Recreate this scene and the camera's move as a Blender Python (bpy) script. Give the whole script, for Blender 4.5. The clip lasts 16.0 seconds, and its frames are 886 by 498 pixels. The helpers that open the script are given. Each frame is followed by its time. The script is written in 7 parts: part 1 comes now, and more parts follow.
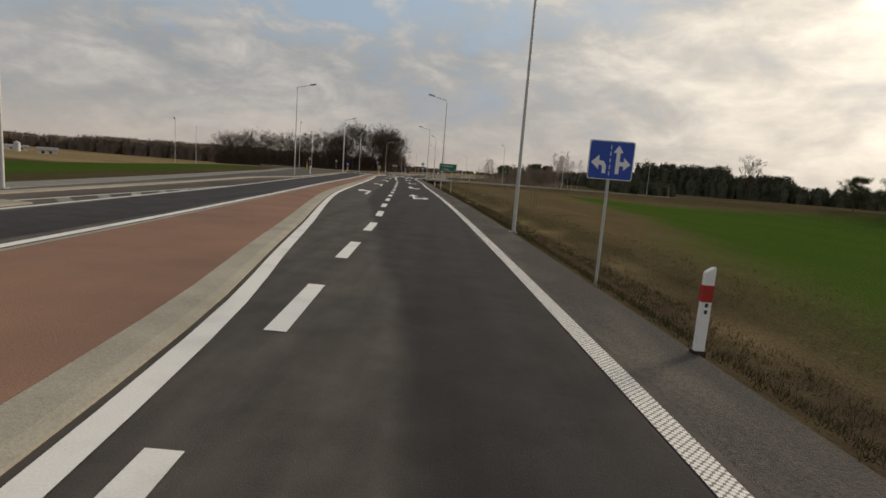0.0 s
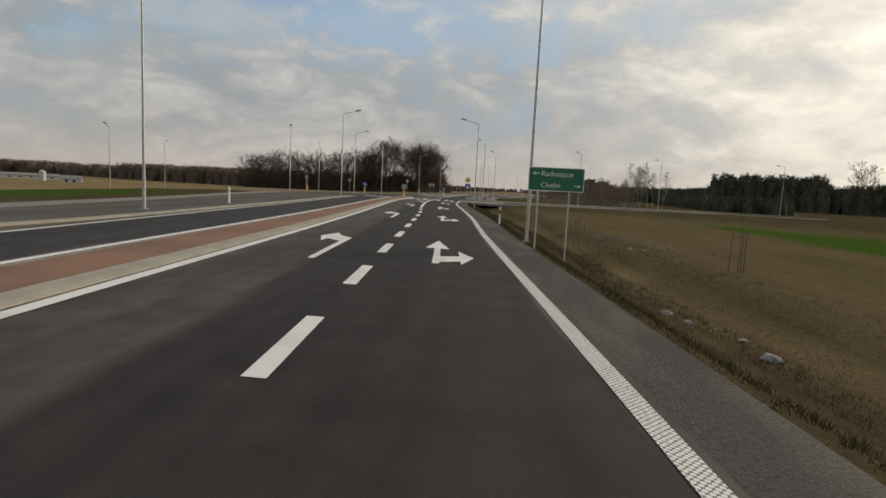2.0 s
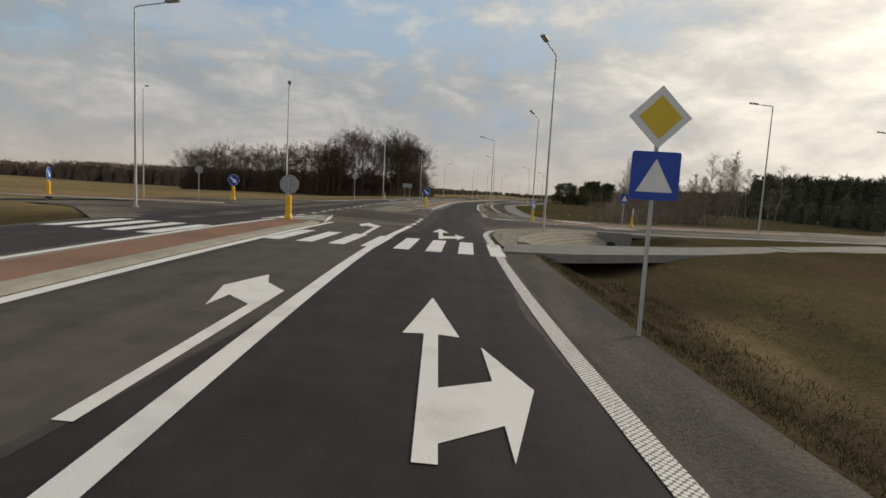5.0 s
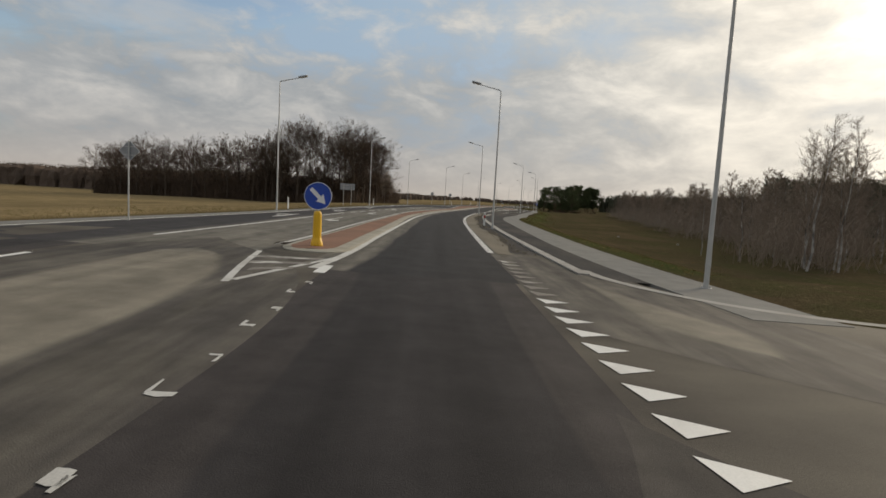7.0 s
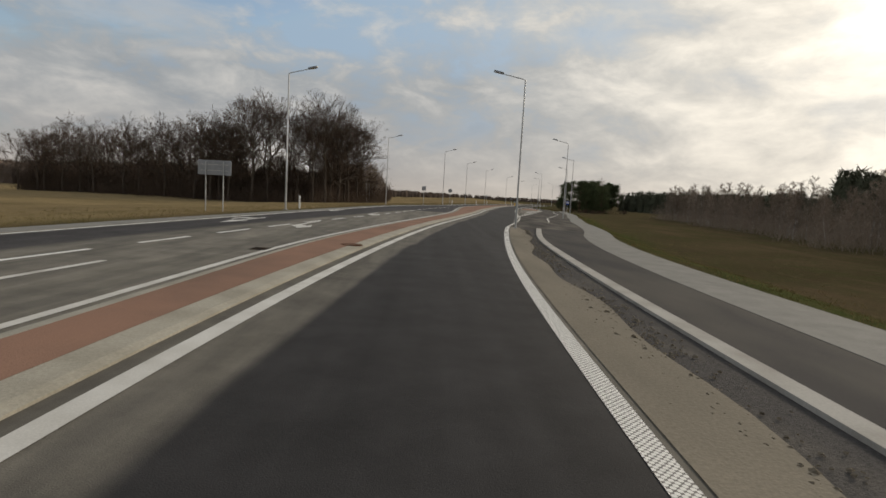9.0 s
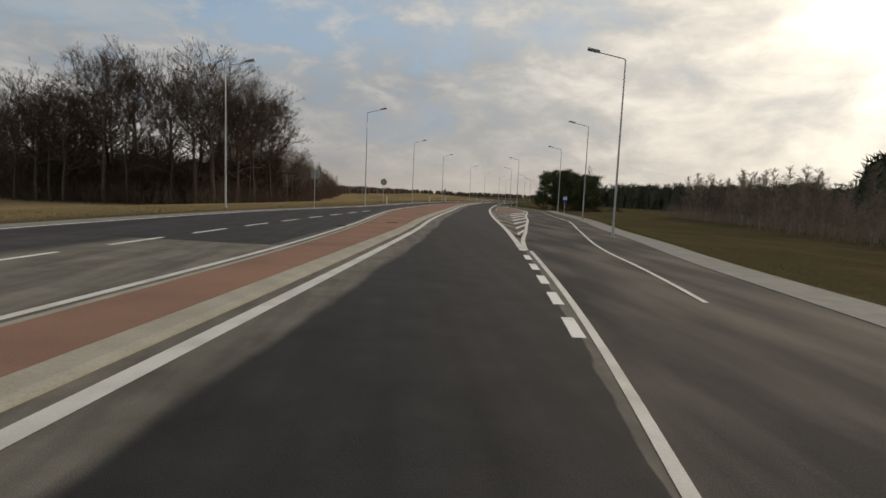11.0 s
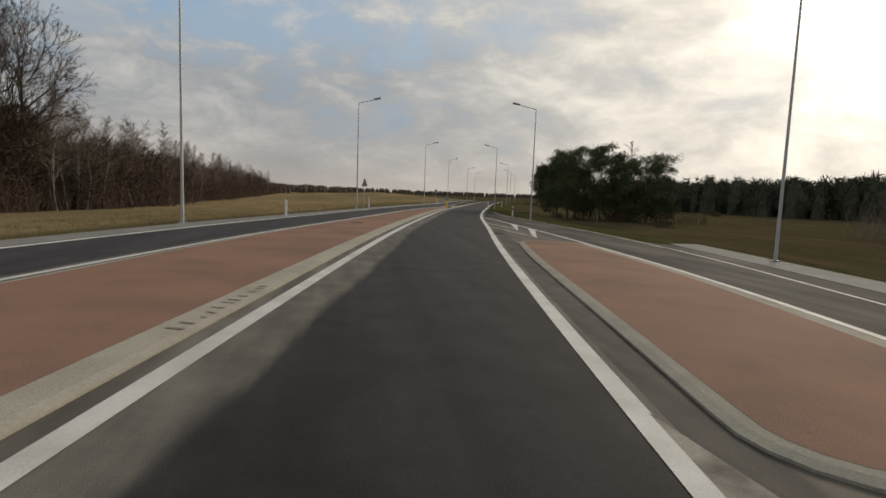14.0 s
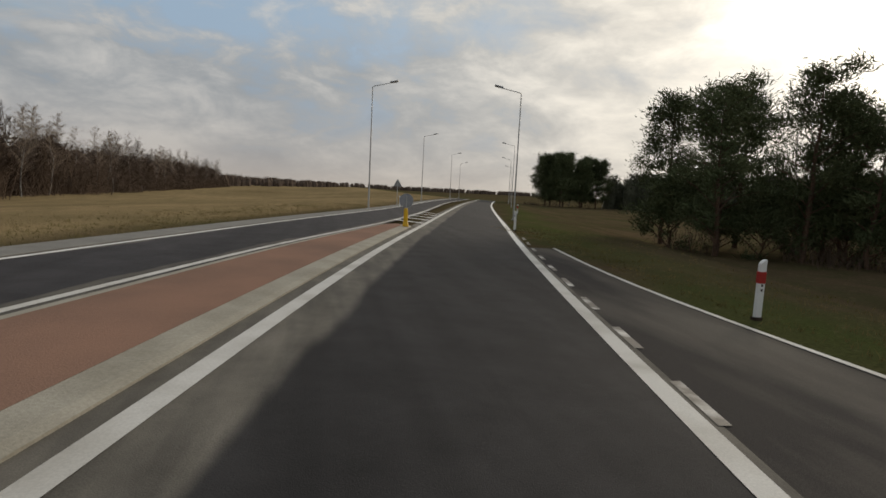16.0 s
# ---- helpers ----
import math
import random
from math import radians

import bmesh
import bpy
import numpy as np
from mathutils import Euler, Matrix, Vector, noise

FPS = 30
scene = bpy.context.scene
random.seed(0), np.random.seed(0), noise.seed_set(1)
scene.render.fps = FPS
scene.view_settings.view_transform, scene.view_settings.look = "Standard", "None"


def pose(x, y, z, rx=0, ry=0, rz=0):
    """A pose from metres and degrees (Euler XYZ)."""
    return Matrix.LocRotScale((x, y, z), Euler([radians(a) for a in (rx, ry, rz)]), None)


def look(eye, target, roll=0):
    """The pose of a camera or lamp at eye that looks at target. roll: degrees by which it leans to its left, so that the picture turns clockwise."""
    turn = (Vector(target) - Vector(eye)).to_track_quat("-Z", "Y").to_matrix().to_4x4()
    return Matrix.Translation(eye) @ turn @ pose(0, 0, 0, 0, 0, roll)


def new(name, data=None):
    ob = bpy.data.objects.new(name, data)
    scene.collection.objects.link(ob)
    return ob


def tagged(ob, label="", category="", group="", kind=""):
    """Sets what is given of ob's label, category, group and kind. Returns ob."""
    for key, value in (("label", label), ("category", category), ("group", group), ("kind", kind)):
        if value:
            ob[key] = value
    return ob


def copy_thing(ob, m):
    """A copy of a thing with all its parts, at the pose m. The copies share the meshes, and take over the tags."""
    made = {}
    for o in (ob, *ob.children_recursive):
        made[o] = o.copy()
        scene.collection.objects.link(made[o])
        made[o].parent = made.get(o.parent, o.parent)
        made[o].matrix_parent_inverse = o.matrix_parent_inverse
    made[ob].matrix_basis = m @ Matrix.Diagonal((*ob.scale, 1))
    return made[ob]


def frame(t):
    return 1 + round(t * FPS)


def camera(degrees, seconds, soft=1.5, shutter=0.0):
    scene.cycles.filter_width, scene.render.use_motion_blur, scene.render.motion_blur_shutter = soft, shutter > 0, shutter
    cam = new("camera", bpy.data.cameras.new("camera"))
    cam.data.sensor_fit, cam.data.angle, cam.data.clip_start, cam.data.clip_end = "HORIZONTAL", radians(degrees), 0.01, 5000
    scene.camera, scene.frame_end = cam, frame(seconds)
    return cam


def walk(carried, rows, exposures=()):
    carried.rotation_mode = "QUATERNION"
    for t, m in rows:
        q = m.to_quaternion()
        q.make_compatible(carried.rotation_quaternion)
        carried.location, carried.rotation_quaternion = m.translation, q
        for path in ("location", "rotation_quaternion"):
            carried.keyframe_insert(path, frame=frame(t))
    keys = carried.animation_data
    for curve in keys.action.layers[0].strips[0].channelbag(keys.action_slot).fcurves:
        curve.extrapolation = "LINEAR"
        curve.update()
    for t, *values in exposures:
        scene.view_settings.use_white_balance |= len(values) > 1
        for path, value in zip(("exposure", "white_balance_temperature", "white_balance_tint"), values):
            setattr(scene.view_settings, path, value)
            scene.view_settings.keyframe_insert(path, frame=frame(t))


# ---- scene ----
# ---- the drive: seconds, place, yaw, pitch, roll ----
cam = camera(79.06, 16.0, soft=1.6)
PATH = [
    (0.0, -0.000, 0.001, 1.806, -0.70, -8.15, 4.41),
    (0.5, -0.010, 9.507, 1.808, 2.20, -7.12, 2.84),
    (1.0, -0.456, 19.078, 1.794, 4.24, -6.00, 2.09),
    (1.5, -1.149, 28.912, 1.799, 4.22, -5.94, 3.05),
    (2.0, -1.816, 38.568, 1.799, 4.01, -6.43, 2.93),
    (2.5, -2.615, 48.487, 1.791, 4.90, -6.24, 3.78),
    (3.0, -3.457, 58.321, 1.781, 5.61, -5.60, 3.13),
    (3.5, -4.231, 68.551, 1.794, 3.05, -6.71, 3.60),
    (5.8, -7.022, 114.062, 1.800, 1.69, -5.80, 3.35),
    (6.0, -7.050, 118.027, 1.793, 1.49, -6.06, 3.49),
    (6.5, -7.073, 128.063, 1.800, 1.72, -5.53, 2.93),
    (7.0, -6.988, 138.333, 1.805, -1.27, -5.31, 3.20),
    (7.5, -6.790, 148.523, 1.792, -0.58, -5.41, 3.17),
    (8.0, -6.628, 159.033, 1.801, 0.14, -5.60, 2.90),
    (8.5, -6.420, 169.497, 1.801, 0.25, -5.41, 3.17),
    (9.0, -6.049, 179.717, 1.796, -1.44, -5.58, 3.14),
    (9.2, -5.811, 183.822, 1.799, -2.12, -5.75, 3.27),
    (11.5, 0.366, 230.525, 1.801, -6.73, -5.91, 2.22),
    (12.0, 1.783, 241.202, 1.797, -8.47, -6.34, 2.26),
    (12.5, 3.243, 251.945, 1.801, -9.63, -6.43, 2.21),
    (13.0, 4.885, 262.694, 1.786, -10.10, -6.32, 2.41),
    (13.5, 6.731, 273.465, 1.805, -9.44, -5.95, 2.48),
    (14.0, 8.635, 284.154, 1.801, -9.68, -5.79, 2.12),
    (14.5, 10.643, 295.220, 1.801, -9.29, -5.73, 2.16),
    (15.0, 12.759, 306.519, 1.806, -9.94, -6.02, 2.08),
    (15.5, 14.984, 317.639, 1.802, -11.20, -6.10, 1.70),
    (16.0, 17.260, 328.567, 1.787, -11.96, -6.10, 2.91),
]
walk(cam, [(t, pose(x, y, z, 90 + p, 0, w) @ pose(0, 0, 0, 0, 0, r)) for t, x, y, z, w, p, r in PATH],
     [(0.0, 0.22, 7150, 13), (1.0, 0.27, 6950, 11), (3.5, 0.3, 6950, 11), (9.2, 0.28, 6850, 11), (11.5, 0.18, 6950, 12), (16.0, 0.2, 6800, 11)])

# ---- sky and sun ----
SUN_AZ, SUN_EL = 48.0, 18.0   # degrees to the right of +y, and above the horizon
SUN_DIR = Vector((math.sin(radians(SUN_AZ)) * math.cos(radians(SUN_EL)),
                  math.cos(radians(SUN_AZ)) * math.cos(radians(SUN_EL)), math.sin(radians(SUN_EL))))


CLOUD = 6.2


def make_sky():
    w = bpy.data.worlds.new("sky")
    scene.world = w
    w.use_nodes = True
    nt = w.node_tree
    nt.nodes.clear()
    N, L = nt.nodes.new, nt.links.new

    def math_node(op, a, b=None, clamp=False):
        n = N("ShaderNodeMath")
        n.operation, n.use_clamp = op, clamp
        for k, v in enumerate((a, b)):
            if v is None:
                continue
            if isinstance(v, (int, float)):
                n.inputs[k].default_value = v
            else:
                L(v, n.inputs[k])
        return n.outputs[0]

    def ramp(fac, stops):
        n = N("ShaderNodeValToRGB")
        e = n.color_ramp.elements
        while len(e) < len(stops):
            e.new(0.5)
        for el, (p, c) in zip(e, stops):
            el.position, el.color = p, (*c, 1)
        L(fac, n.inputs[0])
        return n.outputs[0]

    def mix(fac, a, b):
        n = N("ShaderNodeMix")
        n.data_type = "RGBA"
        L(fac, n.inputs[0])
        for k, v in ((6, a), (7, b)):
            if isinstance(v, tuple):
                n.inputs[k].default_value = (*v, 1)
            else:
                L(v, n.inputs[k])
        return n.outputs[2]

    sky = N("ShaderNodeTexSky")
    sky.sky_type, sky.sun_disc = "NISHITA", False
    sky.sun_elevation, sky.sun_rotation = radians(SUN_EL), radians(SUN_AZ)
    tc = N("ShaderNodeTexCoord")
    sep = N("ShaderNodeSeparateXYZ")
    L(tc.outputs["Generated"], sep.inputs[0])
    # clouds by direction: a high sheet, flattened towards the horizon
    def cloud(scale, stretch, turn, detail, rough, warp):
        m = N("ShaderNodeMapping")
        m.inputs["Rotation"].default_value = [radians(a) for a in turn]
        m.inputs["Scale"].default_value = stretch
        L(tc.outputs["Generated"], m.inputs[0])
        n = N("ShaderNodeTexNoise")
        n.inputs["Scale"].default_value, n.inputs["Detail"].default_value = scale, detail
        n.inputs["Roughness"].default_value, n.inputs["Distortion"].default_value = rough, warp
        L(m.outputs[0], n.inputs[0])
        return n.outputs[0]

    big = cloud(2.6, (1.0, 1.0, 2.1), (0, 14, 0), 9, 0.56, 0.5)
    fine = cloud(7.5, (1.0, 1.0, 2.2), (0, 16, 40), 9, 0.6, 0.3)
    wisp = cloud(5.0, (0.8, 1.0, 2.6), (0, -24, 10), 8, 0.55, 0.5)
    dens = math_node("ADD", math_node("MULTIPLY", big, 0.6), math_node("MULTIPLY", fine, 0.4))
    # towards the sun
    dot = N("ShaderNodeVectorMath")
    dot.operation = "DOT_PRODUCT"
    L(tc.outputs["Generated"], dot.inputs[0])
    dot.inputs[1].default_value = SUN_DIR
    near = math_node("MAXIMUM", dot.outputs["Value"], 0.0)
    glow = math_node("POWER", near, 7.5)
    core = math_node("POWER", near, 60.0)
    # the sheet is thinner ahead and high up, away from the sun
    clear = N("ShaderNodeVectorMath")
    clear.operation = "DOT_PRODUCT"
    L(tc.outputs["Generated"], clear.inputs[0])
    clear.inputs[1].default_value = Vector((-0.20, 0.90, 0.42)).normalized()
    open_sky = math_node("POWER", math_node("MAXIMUM", clear.outputs["Value"], 0.0), 14.0)
    high = N("ShaderNodeMapRange")
    high.interpolation_type = "SMOOTHSTEP"
    high.inputs["From Min"].default_value, high.inputs["From Max"].default_value = 0.15, 0.29
    L(sep.outputs[2], high.inputs[0])
    cover = math_node("ADD", dens, math_node("SUBTRACT", 0.07, math_node("MULTIPLY", math_node("MULTIPLY", open_sky, high.outputs[0]), 0.215)))
    gap = ramp(cover, [(0.43, (0, 0, 0)), (0.535, (1, 1, 1))])
    streak = ramp(wisp, [(0.54, (0, 0, 0)), (0.70, (1, 1, 1))])
    # towards the horizon the sheet closes
    thick = math_node("MAXIMUM", gap, math_node("SUBTRACT", 1.3, math_node("MULTIPLY", sep.outputs[2], 7.0)), True)
    tone = math_node("ADD", math_node("MULTIPLY", fine, 0.55), math_node("MULTIPLY", big, 0.45))
    shade = ramp(tone, [(0.39, (0.32, 0.385, 0.45)), (0.50, (0.48, 0.53, 0.575)), (0.61, (0.74, 0.76, 0.765))])
    def gain(col, k):
        n = N("ShaderNodeVectorMath")
        n.operation = "SCALE"
        L(col, n.inputs[0])
        n.inputs["Scale"].default_value = k
        return n.outputs[0]

    veil = N("ShaderNodeVectorMath")
    veil.operation = "MINIMUM"
    L(gain(sky.outputs[0], 1.15), veil.inputs[0])
    veil.inputs[1].default_value = (2.6, 3.65, 4.85)
    base = mix(thick, veil.outputs[0], gain(shade, CLOUD))
    sheet = mix(math_node("MULTIPLY", streak, 0.5), base, tuple(CLOUD * c for c in (0.68, 0.70, 0.71)))
    low = math_node("POWER", math_node("SUBTRACT", 1.0, math_node("ABSOLUTE", sep.outputs[2])), 11.0)
    hazy = mix(math_node("MULTIPLY", low, 0.85), sheet, tuple(CLOUD * c for c in (0.62, 0.56, 0.505)))
    warm = mix(math_node("MULTIPLY", glow, 0.8, True), hazy, gain(ramp(tone, [(0.36, (0.50, 0.475, 0.43)), (0.62, (1.0, 0.94, 0.81))]), CLOUD * 2.0))
    lit = mix(math_node("MULTIPLY", core, 0.75, True), warm, gain(ramp(tone, [(0.36, (0.6, 0.57, 0.5)), (0.62, (1.0, 0.96, 0.86))]), CLOUD * 3.3))
    bg = N("ShaderNodeBackground")
    L(lit, bg.inputs[0])
    bg.inputs[1].default_value = 0.1
    out = N("ShaderNodeOutputWorld")
    L(bg.outputs[0], out.inputs[0])


make_sky()
sun = new("sun", bpy.data.lights.new("sun", "SUN"))
sun.data.energy, sun.data.angle, sun.data.color = 1.9, radians(14), (1.0, 0.9, 0.74)
sun.matrix_world = look(SUN_DIR * 900, (0, 0, 0))

# ---- materials ----
def material(name, base, rough=0.85, second=None, scale=3.0, detail=6, low=0.35, high=0.65, fine=0.12, fine_scale=60.0,
             bump=0.0, bump_scale=40.0, metal=0.0, per_object=0.0, spec=None, stretch=(1, 1, 1)):
    """Two colours mixed by a broad noise, a fine grain over them, and relief."""
    m = bpy.data.materials.new(name)
    m.use_nodes = True
    nt = m.node_tree
    N, L = nt.nodes.new, nt.links.new
    p = nt.nodes["Principled BSDF"]
    p.inputs["Roughness"].default_value, p.inputs["Metallic"].default_value = rough, metal
    p.inputs["Specular IOR Level"].default_value = (0.05 if rough >= 0.85 else 0.5) if spec is None else spec
    tc = N("ShaderNodeTexCoord")
    mp = N("ShaderNodeMapping")
    mp.inputs["Scale"].default_value = stretch
    L(tc.outputs["Object"], mp.inputs[0])
    n1, r1, mx = N("ShaderNodeTexNoise"), N("ShaderNodeMapRange"), N("ShaderNodeMix")
    n1.inputs["Scale"].default_value, n1.inputs["Detail"].default_value = scale, detail
    r1.inputs["From Min"].default_value, r1.inputs["From Max"].default_value = low, high
    L(mp.outputs[0], n1.inputs[0]), L(n1.outputs[0], r1.inputs[0])
    mx.data_type = "RGBA"
    mx.inputs[6].default_value = (*base, 1)
    mx.inputs[7].default_value = (*(second or [c * 0.75 for c in base]), 1)
    L(r1.outputs[0], mx.inputs[0])
    n2, r2, mul = N("ShaderNodeTexNoise"), N("ShaderNodeMapRange"), N("ShaderNodeMix")
    n2.inputs["Scale"].default_value, n2.inputs["Detail"].default_value = fine_scale, 3
    r2.inputs["To Min"].default_value, r2.inputs["To Max"].default_value = 1 - fine * 2, 1 + fine * 2
    L(tc.outputs["Object"], n2.inputs[0]), L(n2.outputs[0], r2.inputs[0])
    mul.data_type, mul.blend_type = "RGBA", "MULTIPLY"
    mul.inputs[0].default_value = 1.0
    L(mx.outputs[2], mul.inputs[6]), L(r2.outputs[0], mul.inputs[7])
    col = mul.outputs[2]
    if per_object:
        oi, r3, m3 = N("ShaderNodeObjectInfo"), N("ShaderNodeMapRange"), N("ShaderNodeMix")
        r3.inputs["To Min"].default_value, r3.inputs["To Max"].default_value = 1 - per_object, 1 + per_object
        m3.data_type, m3.blend_type = "RGBA", "MULTIPLY"
        m3.inputs[0].default_value = 1.0
        L(oi.outputs["Random"], r3.inputs[0]), L(col, m3.inputs[6]), L(r3.outputs[0], m3.inputs[7])
        col = m3.outputs[2]
    L(col, p.inputs["Base Color"])
    if bump:
        b, n3 = N("ShaderNodeBump"), N("ShaderNodeTexNoise")
        n3.inputs["Scale"].default_value, n3.inputs["Detail"].default_value = bump_scale, 4
        b.inputs["Strength"].default_value, b.inputs["Distance"].default_value = bump, 0.02
        L(tc.outputs["Object"], n3.inputs[0]), L(n3.outputs[0], b.inputs["Height"]), L(b.outputs[0], p.inputs["Normal"])
    return m


def dusty_asphalt(name, dark, dust, inner, outer, amount=1.0):
    """Asphalt with pale dust along its two edges: u of the map runs in metres from the left edge, v's whole part is unused;
    the second map holds the distance from the right edge."""
    m = bpy.data.materials.new(name)
    m.use_nodes = True
    nt = m.node_tree
    N, L = nt.nodes.new, nt.links.new
    p = nt.nodes["Principled BSDF"]
    p.inputs["Roughness"].default_value, p.inputs["Specular IOR Level"].default_value = 0.85, 0.12
    tc = N("ShaderNodeTexCoord")
    uv = N("ShaderNodeUVMap")
    uv.uv_map = "across"
    sep = N("ShaderNodeSeparateXYZ")
    L(uv.outputs[0], sep.inputs[0])
    mp = N("ShaderNodeMapping")
    mp.inputs["Scale"].default_value = (1.1, 0.16, 1.0)
    L(tc.outputs["Object"], mp.inputs[0])
    big = N("ShaderNodeTexNoise")
    big.inputs["Scale"].default_value, big.inputs["Detail"].default_value = 0.9, 6
    L(mp.outputs[0], big.inputs[0])

    def edge(sock, width):
        r = N("ShaderNodeMapRange")
        r.interpolation_type = "SMOOTHSTEP"
        r.inputs["From Min"].default_value, r.inputs["From Max"].default_value = width * 0.84, width
        r.inputs["To Min"].default_value, r.inputs["To Max"].default_value = 1.0, 0.0
        a = N("ShaderNodeMath")
        a.operation = "MULTIPLY_ADD"
        a.inputs[1].default_value, a.inputs[2].default_value = -0.6, 0.3
        L(big.outputs[0], a.inputs[0])
        b = N("ShaderNodeMath")
        b.operation = "ADD"
        L(sock, b.inputs[0]), L(a.outputs[0], b.inputs[1])
        L(b.outputs[0], r.inputs[0])
        return r.outputs[0]

    mxm = N("ShaderNodeMath")
    mxm.operation = "MAXIMUM"
    L(edge(sep.outputs[1], outer), mxm.inputs[1])
    if inner:
        L(edge(sep.outputs[0], inner), mxm.inputs[0])
    sc = N("ShaderNodeMath")
    sc.operation = "MULTIPLY"
    L(mxm.outputs[0], sc.inputs[0])
    # the dust lies in patches
    pt, pr = N("ShaderNodeTexNoise"), N("ShaderNodeMapRange")
    pt.inputs["Scale"].default_value, pt.inputs["Detail"].default_value = 2.6, 10
    pr.inputs["From Min"].default_value, pr.inputs["From Max"].default_value = 0.35, 0.62
    pr.inputs["To Min"].default_value, pr.inputs["To Max"].default_value = amount * 0.62, amount
    L(mp.outputs[0], pt.inputs[0]), L(pt.outputs[0], pr.inputs[0]), L(pr.outputs[0], sc.inputs[1])
    # streaks along the wheel tracks
    st, sr = N("ShaderNodeTexNoise"), N("ShaderNodeMapRange")
    mp2 = N("ShaderNodeMapping")
    mp2.inputs["Scale"].default_value = (1.0, 0.03, 1.0)
    L(tc.outputs["Object"], mp2.inputs[0]), L(mp2.outputs[0], st.inputs[0])
    st.inputs["Scale"].default_value, st.inputs["Detail"].default_value = 1.6, 5
    sr.inputs["From Min"].default_value, sr.inputs["From Max"].default_value = 0.3, 0.7
    sr.inputs["To Min"].default_value, sr.inputs["To Max"].default_value = 0.82, 1.22
    L(st.outputs[0], sr.inputs[0])
    mx, g, gr, mul = N("ShaderNodeMix"), N("ShaderNodeTexNoise"), N("ShaderNodeMapRange"), N("ShaderNodeMix")
    mx.data_type = mul.data_type = "RGBA"
    mul.blend_type = "MULTIPLY"
    mul.inputs[0].default_value = 1.0
    mx.inputs[6].default_value, mx.inputs[7].default_value = (*dark, 1), (*dust, 1)
    L(sc.outputs[0], mx.inputs[0])
    g.inputs["Scale"].default_value, g.inputs["Detail"].default_value = 90.0, 3
    gr.inputs["To Min"].default_value, gr.inputs["To Max"].default_value = 0.7, 1.3
    L(tc.outputs["Object"], g.inputs[0]), L(g.outputs[0], gr.inputs[0])
    mm = N("ShaderNodeMath")
    mm.operation = "MULTIPLY"
    L(gr.outputs[0], mm.inputs[0]), L(sr.outputs[0], mm.inputs[1])
    # blotches of dried mud and wear
    bl, br, bm2 = N("ShaderNodeTexNoise"), N("ShaderNodeMapRange"), N("ShaderNodeMath")
    bl.inputs["Scale"].default_value, bl.inputs["Detail"].default_value, bl.inputs["Roughness"].default_value = 1.3, 9, 0.62
    br.inputs["From Min"].default_value, br.inputs["From Max"].default_value = 0.3, 0.7
    br.inputs["To Min"].default_value, br.inputs["To Max"].default_value = 0.78, 1.22
    bm2.operation = "MULTIPLY"
    L(tc.outputs["Object"], bl.inputs[0]), L(bl.outputs[0], br.inputs[0]), L(mm.outputs[0], bm2.inputs[0]), L(br.outputs[0], bm2.inputs[1])
    L(mx.outputs[2], mul.inputs[6]), L(bm2.outputs[0], mul.inputs[7])
    L(mul.outputs[2], p.inputs["Base Color"])
    b = N("ShaderNodeBump")
    b.inputs["Strength"].default_value, b.inputs["Distance"].default_value = 0.35, 0.01
    L(g.outputs[0], b.inputs["Height"]), L(b.outputs[0], p.inputs["Normal"])
    return m


